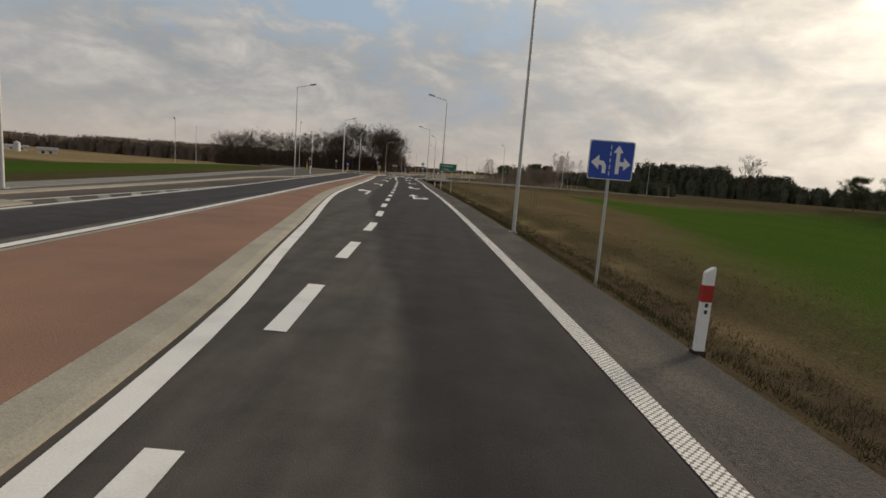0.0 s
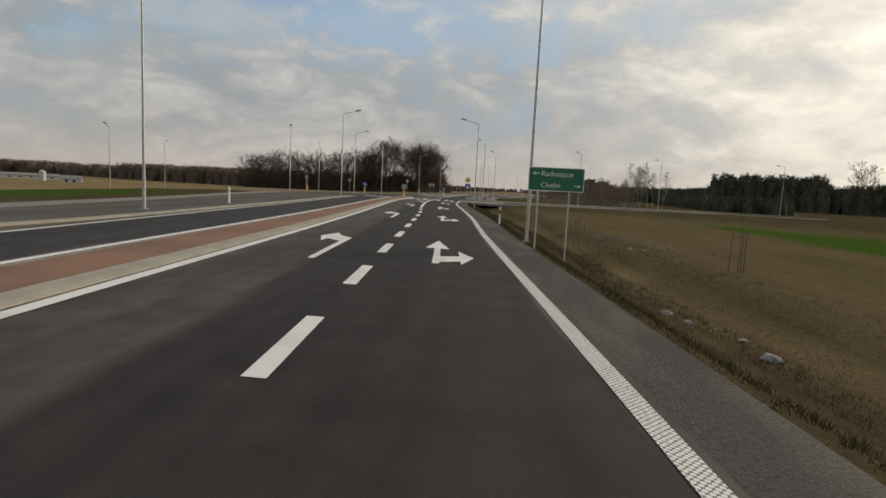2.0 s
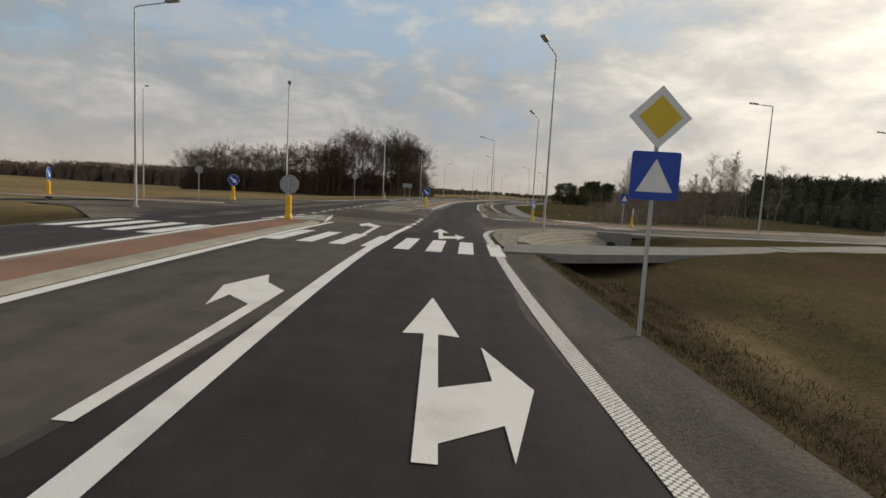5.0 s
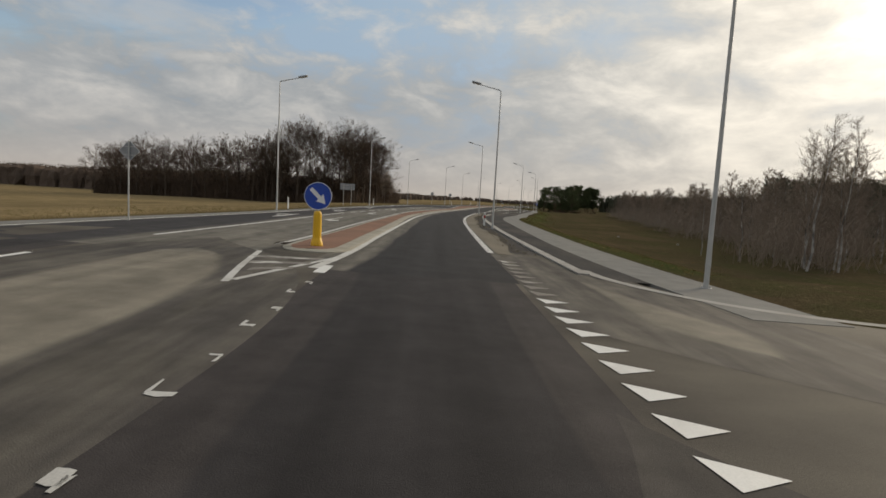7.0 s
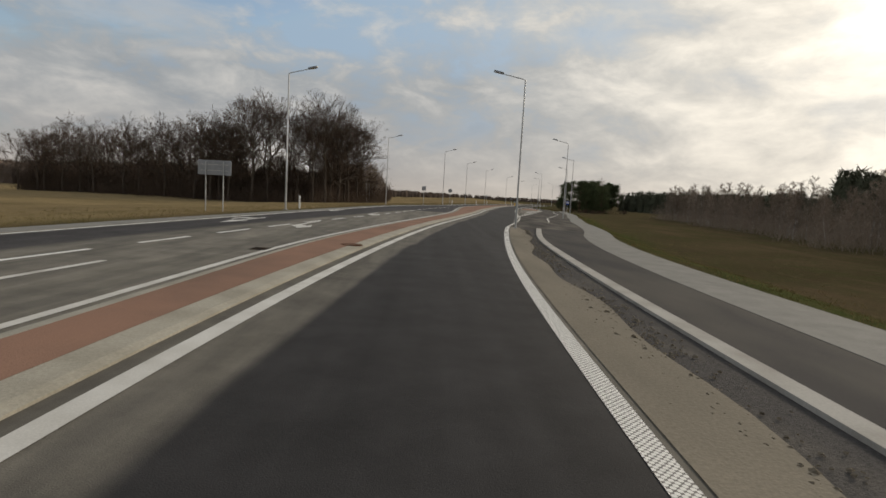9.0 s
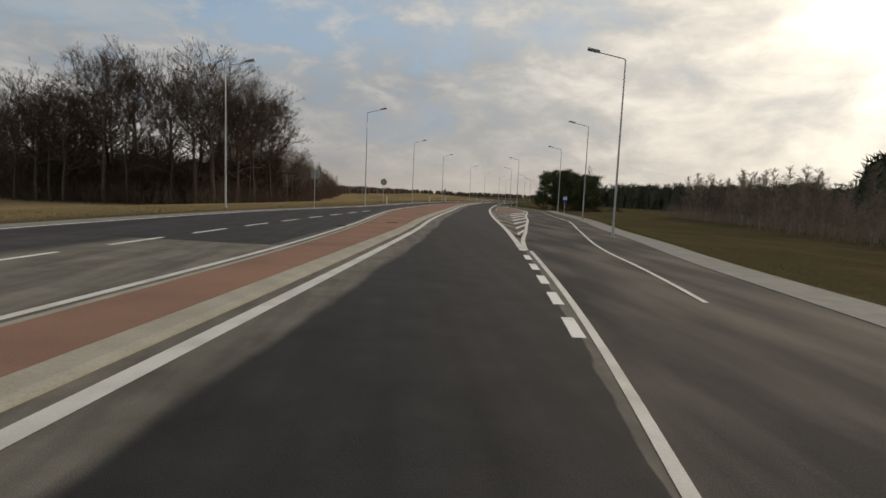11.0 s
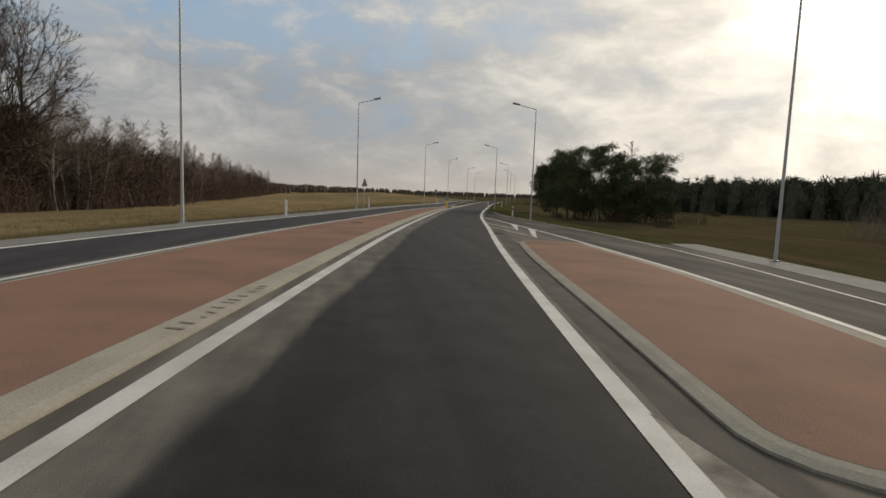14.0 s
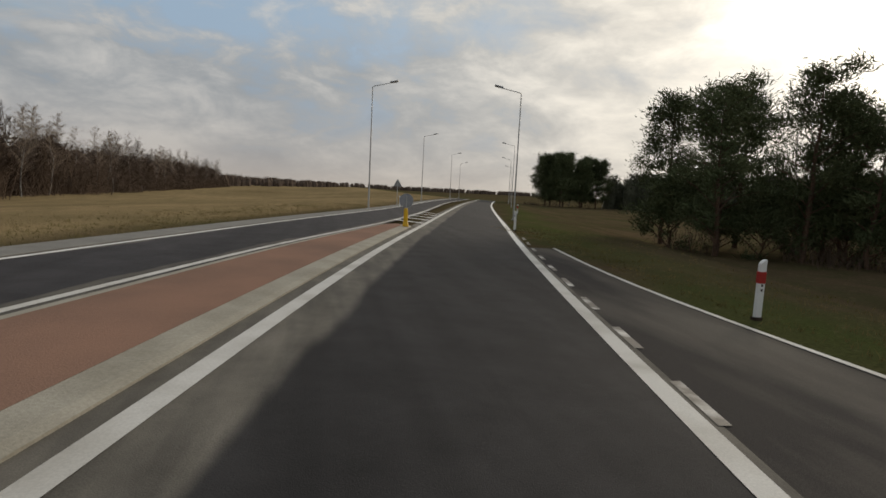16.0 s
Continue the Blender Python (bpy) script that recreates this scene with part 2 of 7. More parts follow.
DARK, DUST = (0.0375, 0.034, 0.034), (0.19, 0.172, 0.14)
M = {
    "lane": dusty_asphalt("new_asphalt", DARK, (0.15, 0.135, 0.115), 2.5, 0.4, 0.42),
    "lane_dusty": dusty_asphalt("dusty_asphalt", (0.033, 0.0315, 0.032), (0.165, 0.15, 0.126), 1.4, 0.2, 0.9),
    "opposite": dusty_asphalt("opposite_asphalt", (0.045, 0.042, 0.044), DUST, 0.4, 0.6, 0.5),
    "opposite_dusty": dusty_asphalt("opposite_dusty", (0.05, 0.046, 0.046), (0.18, 0.165, 0.138), 0.4, 4.8, 1.0),
    "junction": material("junction_asphalt", (0.070, 0.062, 0.055), 0.85, (0.175, 0.155, 0.126), 0.2, 8, 0.40, 0.64, 0.16, 90, 0.3, 90,
                         stretch=(0.6, 1.3, 1)),
    "shoulder": material("shoulder_gravel", (0.088, 0.081, 0.075), 0.95, (0.165, 0.148, 0.125), 0.9, 8, 0.45, 0.8, 0.3, 25, 0.9, 60,
                         stretch=(1, 0.3, 1)),
    "path": material("path_asphalt", (0.046, 0.044, 0.045), 0.9, (0.085, 0.078, 0.07), 0.6, 8, 0.38, 0.66, 0.2, 70, 0.3, 90,
                     stretch=(1, 0.3, 1)),
    "sidewalk": material("sidewalk_concrete", (0.25, 0.242, 0.225), 0.9, (0.20, 0.194, 0.18), 1.5, 6, 0.3, 0.7, 0.08, 20, 0.3, 60),
    "kerb": material("kerb_concrete", (0.37, 0.345, 0.29), 0.9, (0.28, 0.258, 0.21), 1.2, 7, 0.4, 0.75, 0.12, 30, 0.3, 60,
                     per_object=0.05),
    "red": material("red_paving", (0.285, 0.168, 0.122), 0.92, (0.215, 0.135, 0.102), 0.45, 9, 0.38, 0.66, 0.12, 60, 0.3, 60),
    "white": material("road_paint", (0.74, 0.73, 0.70), 0.7, (0.50, 0.48, 0.45), 1.3, 8, 0.5, 0.85, 0.08, 60),
    "white_grey": material("grey_road_paint", (0.60, 0.585, 0.55), 0.8, (0.42, 0.40, 0.36), 1.2, 8, 0.42, 0.75, 0.10, 55),
    "worn": material("worn_paint", (0.60, 0.58, 0.54), 0.8, (0.20, 0.18, 0.155), 1.6, 8, 0.36, 0.52, 0.12, 40),
    "white_used": material("used_road_paint", (0.58, 0.565, 0.53), 0.8, (0.36, 0.34, 0.30), 1.1, 8, 0.45, 0.8, 0.12, 50),
    "dirty_paint": material("dirty_road_paint", (0.33, 0.30, 0.26), 0.85, (0.125, 0.112, 0.096), 1.1, 9, 0.42, 0.58, 0.15, 40),
    "ground": None,
    "crossing": dusty_asphalt("crossing_asphalt", DARK, (0.055, 0.048, 0.0455), 0.9, 0.7, 1.0),
    "fan": dusty_asphalt("dust_fan", (0.21, 0.187, 0.15), (0.082, 0.073, 0.065), 1.9, 1.9, 1.0),
    "film": dusty_asphalt("dust_film", (0.088, 0.079, 0.069), (0.066, 0.058, 0.052), 0.3, 0.05, 1.0),
    "tracks": dusty_asphalt("turning_tracks", (0.0375, 0.034, 0.034), (0.072, 0.064, 0.057), 0, 1.6, 1.0),
    "gore": dusty_asphalt("gore_dust", (0.118, 0.104, 0.088), (0.068, 0.061, 0.054), 0.8, 0.8, 1.0),
    "slip": material("slip_asphalt", (0.046, 0.042, 0.04), 0.9, (0.125, 0.112, 0.096), 0.7, 10, 0.40, 0.66, 0.2, 70, 0.3, 90, stretch=(1, 0.22, 1)),
    "sand": material("drifted_sand", (0.24, 0.21, 0.165), 0.95, (0.17, 0.15, 0.12), 0.7, 7, 0.35, 0.7, 0.12, 25, 0.4, 30, stretch=(1, 0.3, 1)),
    "gravel": material("dark_gravel", (0.075, 0.07, 0.068), 0.95, (0.15, 0.135, 0.115), 1.1, 8, 0.5, 0.8, 0.3, 30, 0.9, 50, stretch=(1, 0.4, 1)),
    "merge": material("merging_asphalt", (0.085, 0.074, 0.066), 0.9, (0.145, 0.126, 0.106), 0.6, 8, 0.38, 0.66, 0.2, 70, 0.3, 90, stretch=(1, 0.2, 1)),
    "bay": material("bay_asphalt", (0.095, 0.089, 0.081), 0.9, (0.14, 0.128, 0.112), 0.6, 8, 0.38, 0.66, 0.2, 70, 0.3, 90, stretch=(1, 0.25, 1)),
    "kerb_pale": material("pale_kerb", (0.42, 0.40, 0.37), 0.9, (0.30, 0.28, 0.25), 1.2, 7, 0.4, 0.75, 0.1, 30, 0.2, 60),
    "rusty": material("rusty_cover", (0.17, 0.092, 0.06), 0.9, (0.11, 0.066, 0.047), 5, 6, 0.35, 0.7, 0.15, 40, 0.4, 50),
    "rubble": material("crumbled_earth", (0.14, 0.115, 0.085), 0.95, (0.22, 0.19, 0.15), 2.2, 6, 0.35, 0.7, 0.25, 20, 0.5, 30),
    "course": material("facing_stone", (0.36, 0.325, 0.27), 0.92, (0.22, 0.20, 0.165), 3.0, 7, 0.35, 0.7, 0.2, 25, 0.8, 14),
    "steel": material("galvanised_steel", (0.52, 0.52, 0.51), 0.55, (0.42, 0.42, 0.415), 2.0, 5, 0.3, 0.7, 0.06, 40, metal=0.3),
    "plastic_white": material("white_plastic", (0.78, 0.78, 0.76), 0.5, (0.62, 0.60, 0.55), 4, 5, 0.5, 0.9, 0.04),
    "red_film": material("red_reflector", (0.42, 0.03, 0.025), 0.35, (0.34, 0.025, 0.02), 5, 3, 0.3, 0.7, 0.03),
    "sign_blue": material("sign_blue", (0.015, 0.07, 0.42), 0.4, (0.012, 0.06, 0.36), 3, 3, 0.3, 0.7, 0.02),
    "sign_white": material("sign_white", (0.8, 0.8, 0.8), 0.4, (0.74, 0.74, 0.74), 3, 3, 0.3, 0.7, 0.02),
    "sign_green": material("sign_green", (0.012, 0.16, 0.085), 0.4, (0.010, 0.14, 0.075), 3, 3, 0.3, 0.7, 0.02),
    "sign_back": material("sign_back", (0.33, 0.34, 0.355), 0.55, (0.27, 0.28, 0.295), 3, 4, 0.3, 0.7, 0.04, metal=0.3),
    "sign_yellow": material("sign_yellow", (0.75, 0.52, 0.03), 0.4, (0.68, 0.47, 0.03), 3, 3, 0.3, 0.7, 0.02),
    "bollard": material("bollard_yellow", (0.78, 0.45, 0.012), 0.45, (0.66, 0.37, 0.012), 3, 5, 0.45, 0.8, 0.03),
    "iron": material("cast_iron", (0.035, 0.029, 0.025), 0.9, (0.075, 0.052, 0.036), 6, 6, 0.4, 0.7, 0.15, 60, 0.4, 60, metal=0.0),
    "lamp_glass": material("lamp_glass", (0.5, 0.5, 0.48), 0.25, (0.42, 0.42, 0.40), 5, 3, 0.3, 0.7, 0.02),
    "stone": material("field_stone", (0.36, 0.33, 0.28), 0.92, (0.26, 0.235, 0.195), 2.5, 6, 0.3, 0.7, 0.2, 25, 0.6, 30, per_object=0.2),
    "mortar": material("mortar", (0.29, 0.26, 0.21), 0.95, (0.20, 0.18, 0.145), 2, 6, 0.35, 0.7, 0.2, 30, 0.5, 40),
    "bark": material("bark", (0.075, 0.058, 0.046), 0.95, (0.115, 0.095, 0.078), 1.3, 6, 0.35, 0.7, 0.3, 8, 0.6, 12, per_object=0.25),
    "twig": material("twigs", (0.078, 0.056, 0.044), 0.95, (0.11, 0.08, 0.063), 0.4, 4, 0.35, 0.7, 0.2, 5, per_object=0.25),
    "birch": material("birch_bark", (0.40, 0.38, 0.355), 0.85, (0.10, 0.09, 0.085), 2.2, 7, 0.44, 0.60, 0.2, 12, stretch=(1, 1, 0.5)),
    "birch_twig": material("birch_twigs", (0.19, 0.15, 0.118), 0.95, (0.25, 0.205, 0.165), 0.5, 4, 0.3, 0.7, 0.2, 5, per_object=0.3),
    "pine_bark": material("pine_bark", (0.13, 0.082, 0.055), 0.95, (0.075, 0.055, 0.043), 1.6, 6, 0.35, 0.7, 0.3, 10, 0.6, 14),
    "needles": material("pine_needles", (0.066, 0.085, 0.042), 0.9, (0.10, 0.112, 0.055), 0.7, 5, 0.3, 0.7, 0.3, 9, per_object=0.2),
    # distant pines: some haze of the distance is mixed into the base colour
    "hazy_pine": material("hazy_far_pines", (0.062, 0.068, 0.046), 0.95, (0.09, 0.092, 0.064), 0.05, 5, 0.3, 0.7, 0.3, 1.5),
    "belt": material("belt_mass", (0.08, 0.06, 0.048), 0.95, (0.11, 0.083, 0.066), 0.15, 6, 0.3, 0.7, 0.35, 2.5),
    "far_bare": material("far_bare_wood", (0.11, 0.083, 0.067), 0.95, (0.14, 0.108, 0.087), 0.05, 5, 0.3, 0.7, 0.3, 1.5),
    "brush": material("undergrowth", (0.08, 0.058, 0.045), 0.95, (0.115, 0.084, 0.062), 0.25, 5, 0.35, 0.7, 0.3, 4),
    "dry_grass": material("dry_grass", (0.24, 0.18, 0.085), 0.95, (0.13, 0.115, 0.04), 0.35, 6, 0.4, 0.65, 0.25, 6),
    "bank_grass": material("bank_grass", (0.10, 0.084, 0.042), 0.95, (0.062, 0.06, 0.026), 0.5, 6, 0.35, 0.65, 0.25, 6),
    "wood_post": material("wooden_stake", (0.23, 0.18, 0.13), 0.9, (0.15, 0.12, 0.09), 3, 5, 0.3, 0.7, 0.2, 30),
    "plaster": material("white_plaster", (0.72, 0.70, 0.66), 0.9, (0.60, 0.58, 0.54), 0.3, 5, 0.3, 0.7, 0.05, 4),
    "roof": material("roof_sheet", (0.26, 0.24, 0.23), 0.8, (0.20, 0.185, 0.18), 0.4, 5, 0.3, 0.7, 0.08, 4),
    # dark panes; its colour also paints the shade in the grates and pipe
    "window": material("window_and_hole_shade", (0.03, 0.035, 0.04), 0.2, (0.045, 0.05, 0.055), 1, 3, 0.3, 0.7, 0.02),
    "rock": material("pale_rock", (0.36, 0.34, 0.31), 0.95, (0.24, 0.22, 0.20), 4, 6, 0.3, 0.7, 0.2, 25, 0.5, 20),
}


def make_ground_material():
    """Dry meadow, bare earth and young crops, by the plan of the fields."""
    m = bpy.data.materials.new("meadow")
    m.use_nodes = True
    nt = m.node_tree
    N, L = nt.nodes.new, nt.links.new
    p = nt.nodes["Principled BSDF"]
    p.inputs["Roughness"].default_value, p.inputs["Specular IOR Level"].default_value = 1.0, 0.0
    tc = N("ShaderNodeTexCoord")

    def noise_fac(scale, lo, hi, stretch=(1, 1, 1), detail=7):
        mp, n, r = N("ShaderNodeMapping"), N("ShaderNodeTexNoise"), N("ShaderNodeMapRange")
        mp.inputs["Scale"].default_value = stretch
        n.inputs["Scale"].default_value, n.inputs["Detail"].default_value = scale, detail
        r.inputs["From Min"].default_value, r.inputs["From Max"].default_value = lo, hi
        L(tc.outputs["Object"], mp.inputs[0]), L(mp.outputs[0], n.inputs[0]), L(n.outputs[0], r.inputs[0])
        return r.outputs[0]

    def mix(fac, a, b, blend="MIX"):
        n = N("ShaderNodeMix")
        n.data_type, n.blend_type = "RGBA", blend
        if isinstance(fac, float):
            n.inputs[0].default_value = fac
        else:
            L(fac, n.inputs[0])
        for k, v in ((6, a), (7, b)):
            if isinstance(v, tuple):
                n.inputs[k].default_value = (*v, 1)
            else:
                L(v, n.inputs[k])
        return n.outputs[2]

    zone = N("ShaderNodeAttribute")
    zone.attribute_name = "crop"
    earth = N("ShaderNodeAttribute")
    earth.attribute_name = "earth"
    meadow = mix(noise_fac(0.12, 0.36, 0.66), (0.070, 0.055, 0.031), (0.098, 0.073, 0.044))
    meadow = mix(noise_fac(0.9, 0.40, 0.75), meadow, (0.066, 0.064, 0.030))
    meadow = mix(noise_fac(0.45, 0.50, 0.70, (1, 0.14, 1)), meadow, (0.108, 0.077, 0.048))
    meadow = mix(noise_fac(0.22, 0.50, 0.72, (1, 0.4, 1)), meadow, (0.068, 0.066, 0.030))
    meadow = mix(noise_fac(3.0, 0.60, 0.80), meadow, (0.16, 0.125, 0.075))
    dry = N("ShaderNodeAttribute")
    dry.attribute_name = "straw"
    meadow = mix(dry.outputs["Fac"], meadow, mix(noise_fac(0.5, 0.35, 0.7, (1, 0.3, 1)), (0.31, 0.23, 0.125), (0.215, 0.165, 0.09)))
    crop = mix(noise_fac(0.3, 0.3, 0.7, (1, 0.15, 1)), (0.043, 0.088, 0.014), (0.062, 0.094, 0.021))
    soil = mix(noise_fac(1.2, 0.35, 0.7), (0.058, 0.042, 0.028), (0.085, 0.066, 0.042))
    c = mix(zone.outputs["Fac"], meadow, crop)
    c = mix(earth.outputs["Fac"], c, soil)
    g = N("ShaderNodeMapRange")
    n = N("ShaderNodeTexNoise")
    n.inputs["Scale"].default_value, n.inputs["Detail"].default_value = 14.0, 5
    g.inputs["To Min"].default_value, g.inputs["To Max"].default_value = 0.45, 1.55
    L(tc.outputs["Object"], n.inputs[0]), L(n.outputs[0], g.inputs[0])
    c = mix(1.0, c, g.outputs[0], "MULTIPLY")
    L(c, p.inputs["Base Color"])
    b = N("ShaderNodeBump")
    b.inputs["Strength"].default_value, b.inputs["Distance"].default_value = 0.9, 0.06
    L(n.outputs[0], b.inputs["Height"]), L(b.outputs[0], p.inputs["Normal"])
    return m


M["ground"] = make_ground_material()


def profile_paint():
    """White profiled edge line: rows of raised studs with dark asphalt showing between."""
    m = bpy.data.materials.new("profile_paint")
    m.use_nodes = True
    nt = m.node_tree
    N, L = nt.nodes.new, nt.links.new
    p = nt.nodes["Principled BSDF"]
    p.inputs["Roughness"].default_value = 0.7
    tc, mp, vo, r, mx, no = N("ShaderNodeTexCoord"), N("ShaderNodeMapping"), N("ShaderNodeTexVoronoi"), N("ShaderNodeMapRange"), N("ShaderNodeMix"), N("ShaderNodeTexNoise")
    mp.inputs["Rotation"].default_value = (0, 0, radians(45))
    vo.inputs["Scale"].default_value, vo.inputs["Randomness"].default_value = 21.0, 0.12
    vo.voronoi_dimensions = "2D"
    r.inputs["From Min"].default_value, r.inputs["From Max"].default_value = 0.40, 0.50
    no.inputs["Scale"].default_value, no.inputs["Detail"].default_value = 1.5, 6
    mx.data_type = "RGBA"
    mx.inputs[6].default_value, mx.inputs[7].default_value = (0.72, 0.71, 0.68, 1), (0.14, 0.13, 0.12, 1)
    L(tc.outputs["Object"], mp.inputs[0]), L(mp.outputs[0], vo.inputs[0]), L(vo.outputs["Distance"], r.inputs[0]), L(r.outputs[0], mx.inputs[0])
    b = N("ShaderNodeBump")
    b.invert = True
    b.inputs["Strength"].default_value, b.inputs["Distance"].default_value = 0.6, 0.006
    L(r.outputs[0], b.inputs["Height"]), L(b.outputs[0], p.inputs["Normal"])
    L(mx.outputs[2], p.inputs["Base Color"])
    return m


M["profile"] = profile_paint()

# ---- plan: lines along the road, x over y ----
def line(*knots):
    ys, xs = np.array(knots, float).T
    d = np.gradient(xs, ys)

    def at(y):
        k = int(np.clip(np.searchsorted(ys, y) - 1, 0, len(ys) - 2))
        h = ys[k + 1] - ys[k]
        s = (y - ys[k]) / h
        if s < 0:
            return float(xs[0] + d[0] * (y - ys[0]))
        if s > 1:
            return float(xs[-1] + d[-1] * (y - ys[-1]))
        a, b = xs[k], xs[k + 1]
        return float(a * (1 + 2 * s) * (1 - s) ** 2 + h * d[k] * s * (1 - s) ** 2 + b * s * s * (3 - 2 * s) + h * d[k + 1] * s * s * (s - 1))
    return at


axis = line((0, -0), (28.52, -1.14), (48.49, -2.61), (68.14, -4.19), (114.06, -7.05), (138.74, -6.96), (159.45, -6.59), (179.72, -6.05), (195.98, -4.78),
            (213.26, -2.49), (230.52, 0.38), (251.94, 3.24), (273.46, 6.73), (294.76, 10.62), (318.1, 14.99), (328.12, 17.21), (358.95, 24.66), (409.39, 38.68), (480.39, 61.31))
edge_r = line((-42.58, 2.64), (3.08, 1.96), (22.7, 1.02), (42.26, -0.26), (61.73, -1.76), (73.17, -2.45), (86.68, -3.56), (103.88, -5.03), (118.05, -5.36), (126.44, -5.41),
              (141.56, -4.94), (151.83, -4.88), (162.35, -4.78), (173.52, -4.59), (183.71, -4.28), (193.83, -3.65), (206.25, -2.26), (216.32, -0.76), (226.53, 1.29),
              (237.93, 3.29), (250.33, 5.26), (264.96, 7.31), (276.99, 9.18), (289.56, 11.35), (301.21, 13.59), (314.14, 16.37), (331.18, 20.04),
              (341.58, 22.64), (359.71, 27.6), (409.22, 41.68), (480.22, 64.31))
edge_l = line((-42.59, -0.86), (2.63, -2.0), (3.6, -2.08), (6.1, -2.34), (9.9, -2.93), (16.5, -3.9), (19.29, -4.35), (31.29, -6.06), (43.33, -7.13), (55.56, -8.03), (69.79, -9.19), (84.6, -10.6),
              (98.83, -11.86), (112.34, -12.54), (121.98, -12.58), (137.15, -11.62), (152.76, -9.49), (161.62, -9.26), (173.72, -8.92), (186.09, -8.52), (200.76, -7.22),
              (213.68, -5.45), (224.68, -3.53), (236.01, -1.62), (245.84, -0.05), (255.76, 1.29), (267.84, 3.24), (276.44, 4.78), (290.78, 7.2),
              (309.7, 10.78), (326.41, 14.47), (340.33, 17.74), (358.88, 22.82), (409.68, 37.33), (480.69, 59.86))
isle_l = line((-42.59, -6.16), (10.44, -6.73), (26.13, -7.89), (45.55, -9.61), (64.72, -11), (79.28, -12.23), (98.73, -14), (121.56, -14.91), (137.17, -13.62),
              (156.19, -11.6), (170.08, -11.19), (185.42, -10.56), (196.57, -10.04), (206.72, -8.79), (221.72, -6.42), (235.94, -4.19), (247.14, -3.03),
              (258.5, -2.2), (269.46, -1.2), (281.97, 0.88), (292.04, 2.84), (302.39, 4.96), (313.54, 7.76), (320.99, 9.75), (334.84, 13.38),
              (343.03, 15.72), (354.95, 19.77), (409.72, 34.91), (480.76, 57.35))
far_l = line((-42.6, -9.56), (10.33, -9.98), (25.93, -10.99), (49.24, -13.25), (62.37, -14.43), (78.21, -15.85), (93.74, -17.41), (109.36, -18.75), (137.65, -21),
             (152.96, -20.6), (171.2, -18.67), (202.3, -16.36), (227.41, -13.78), (246.58, -11.41), (257.78, -9.1), (268.03, -6.11), (277.02, -3.68), (288.21, -1.3),
             (298.46, 0.8), (307.52, 2.8), (318.58, 5.69), (334.64, 9.96), (354.02, 15.48), (372.42, 21.3), (409.93, 31.72), (481.03, 53.86))
walk_l = line((-42.6, -11.46), (-0.17, -13.5), (15.76, -15.02), (33.14, -17.42), (56.1, -21.24), (74.74, -24.22), (93.51, -28.11), (108.6, -30.47))
dash_c = line((-42.59, -0.86), (5.25, -1.61), (10.8, -1.83), (17.08, -2.05), (25.27, -2.6), (43.99, -3.83), (64.34, -5.28), (77.0, -6.28), (86.02, -7.25), (116.4, -9.2), (127.66, -9.02), (133, -9.08), (139, -9.12),
              (152.33, -9.47))
turn_r = line((211.4, -1), (218.2, 0.67), (224.13, 3.24), (234.5, 5.99), (239.6, 6.92), (252.62, 10.44), (268.98, 14.99), (277.05, 16.37), (289.98, 19.04), (303.32, 22.08),
              (313.65, 23.45), (320.91, 23.62), (328.15, 23.69), (339.45, 24.11), (348.26, 25.63))
gore_r = line((237.92, 3.37), (242.16, 4.28), (249.32, 6.17), (253.96, 7.35), (265.77, 10.41), (273.83, 12.27), (283.07, 14.66), (291.31, 16.79), (297.57, 17.94),
              (304.44, 18.68), (314.9, 19.47), (323.04, 19.83), (329.83, 19.98))

walk_in_plan = line((147.61, -0.88), (153.87, -1.21), (163.09, -1.2), (173.35, -0.69), (185.42, 0.01), (195.78, 0.68), (203.7, 1.59), (210.84, 2.95), (217.99, 4.97), (227, 7), (237.14, 8.93),
               (248.51, 11.73), (255.69, 13.23), (271.67, 17.23), (283.09, 19.55), (291.9, 21.06), (308.45, 24.22))


def smooth(a, b, v):
    s = min(1.0, max(0.0, (v - a) / (b - a)))
    return s * s * (3 - 2 * s)


def fall(x, y):
    """Cross fall of the carriageways: 2.2 per cent to the right."""
    return -0.022 * min(11.0, max(-11.0, x - axis(max(-40.0, min(470.0, y)))))


JUNCTION = [(-19.5, 116.64), (-15.25, 122.78), (-4.3, 121.8), (-4.2, 124.8), (-3.4, 127), (-1.6, 129.3), (1.1, 131.9), (3.75, 134.13),
            (12.61, 136.91), (39.11, 144.6), (69.7, 153.33), (67.26, 162.79), (35.76, 155.63), (13.37, 149.85), (2.24, 147.97), (-0.01, 148.83),
            (-0.9, 150.5), (-2.1, 153.1), (-2.4, 157.8), (-5.2, 158.4), (-8.5, 156), (-12.6, 157.8), (-20.72, 155.94), (-23.55, 152.16),
            (-30.94, 145.99), (-76.88, 130.43), (-75.5, 119.32), (-42, 127.3), (-30.06, 126.03), (-24.29, 122.32)]


def depth_in(pts, x, y):
    """How far (x, y) lies inside an outline; negative outside."""
    best, hit = 1e9, False
    for k in range(len(pts)):
        (x0, y0), (x1, y1) = pts[k - 1], pts[k]
        dx, dy = x1 - x0, y1 - y0
        q = min(1.0, max(0.0, ((x - x0) * dx + (y - y0) * dy) / (dx * dx + dy * dy)))
        best = min(best, math.hypot(x - x0 - q * dx, y - y0 - q * dy))
        if (y0 > y) != (y1 > y) and x < x0 + (y - y0) * dx / dy:
            hit = not hit
    return best if hit else -best


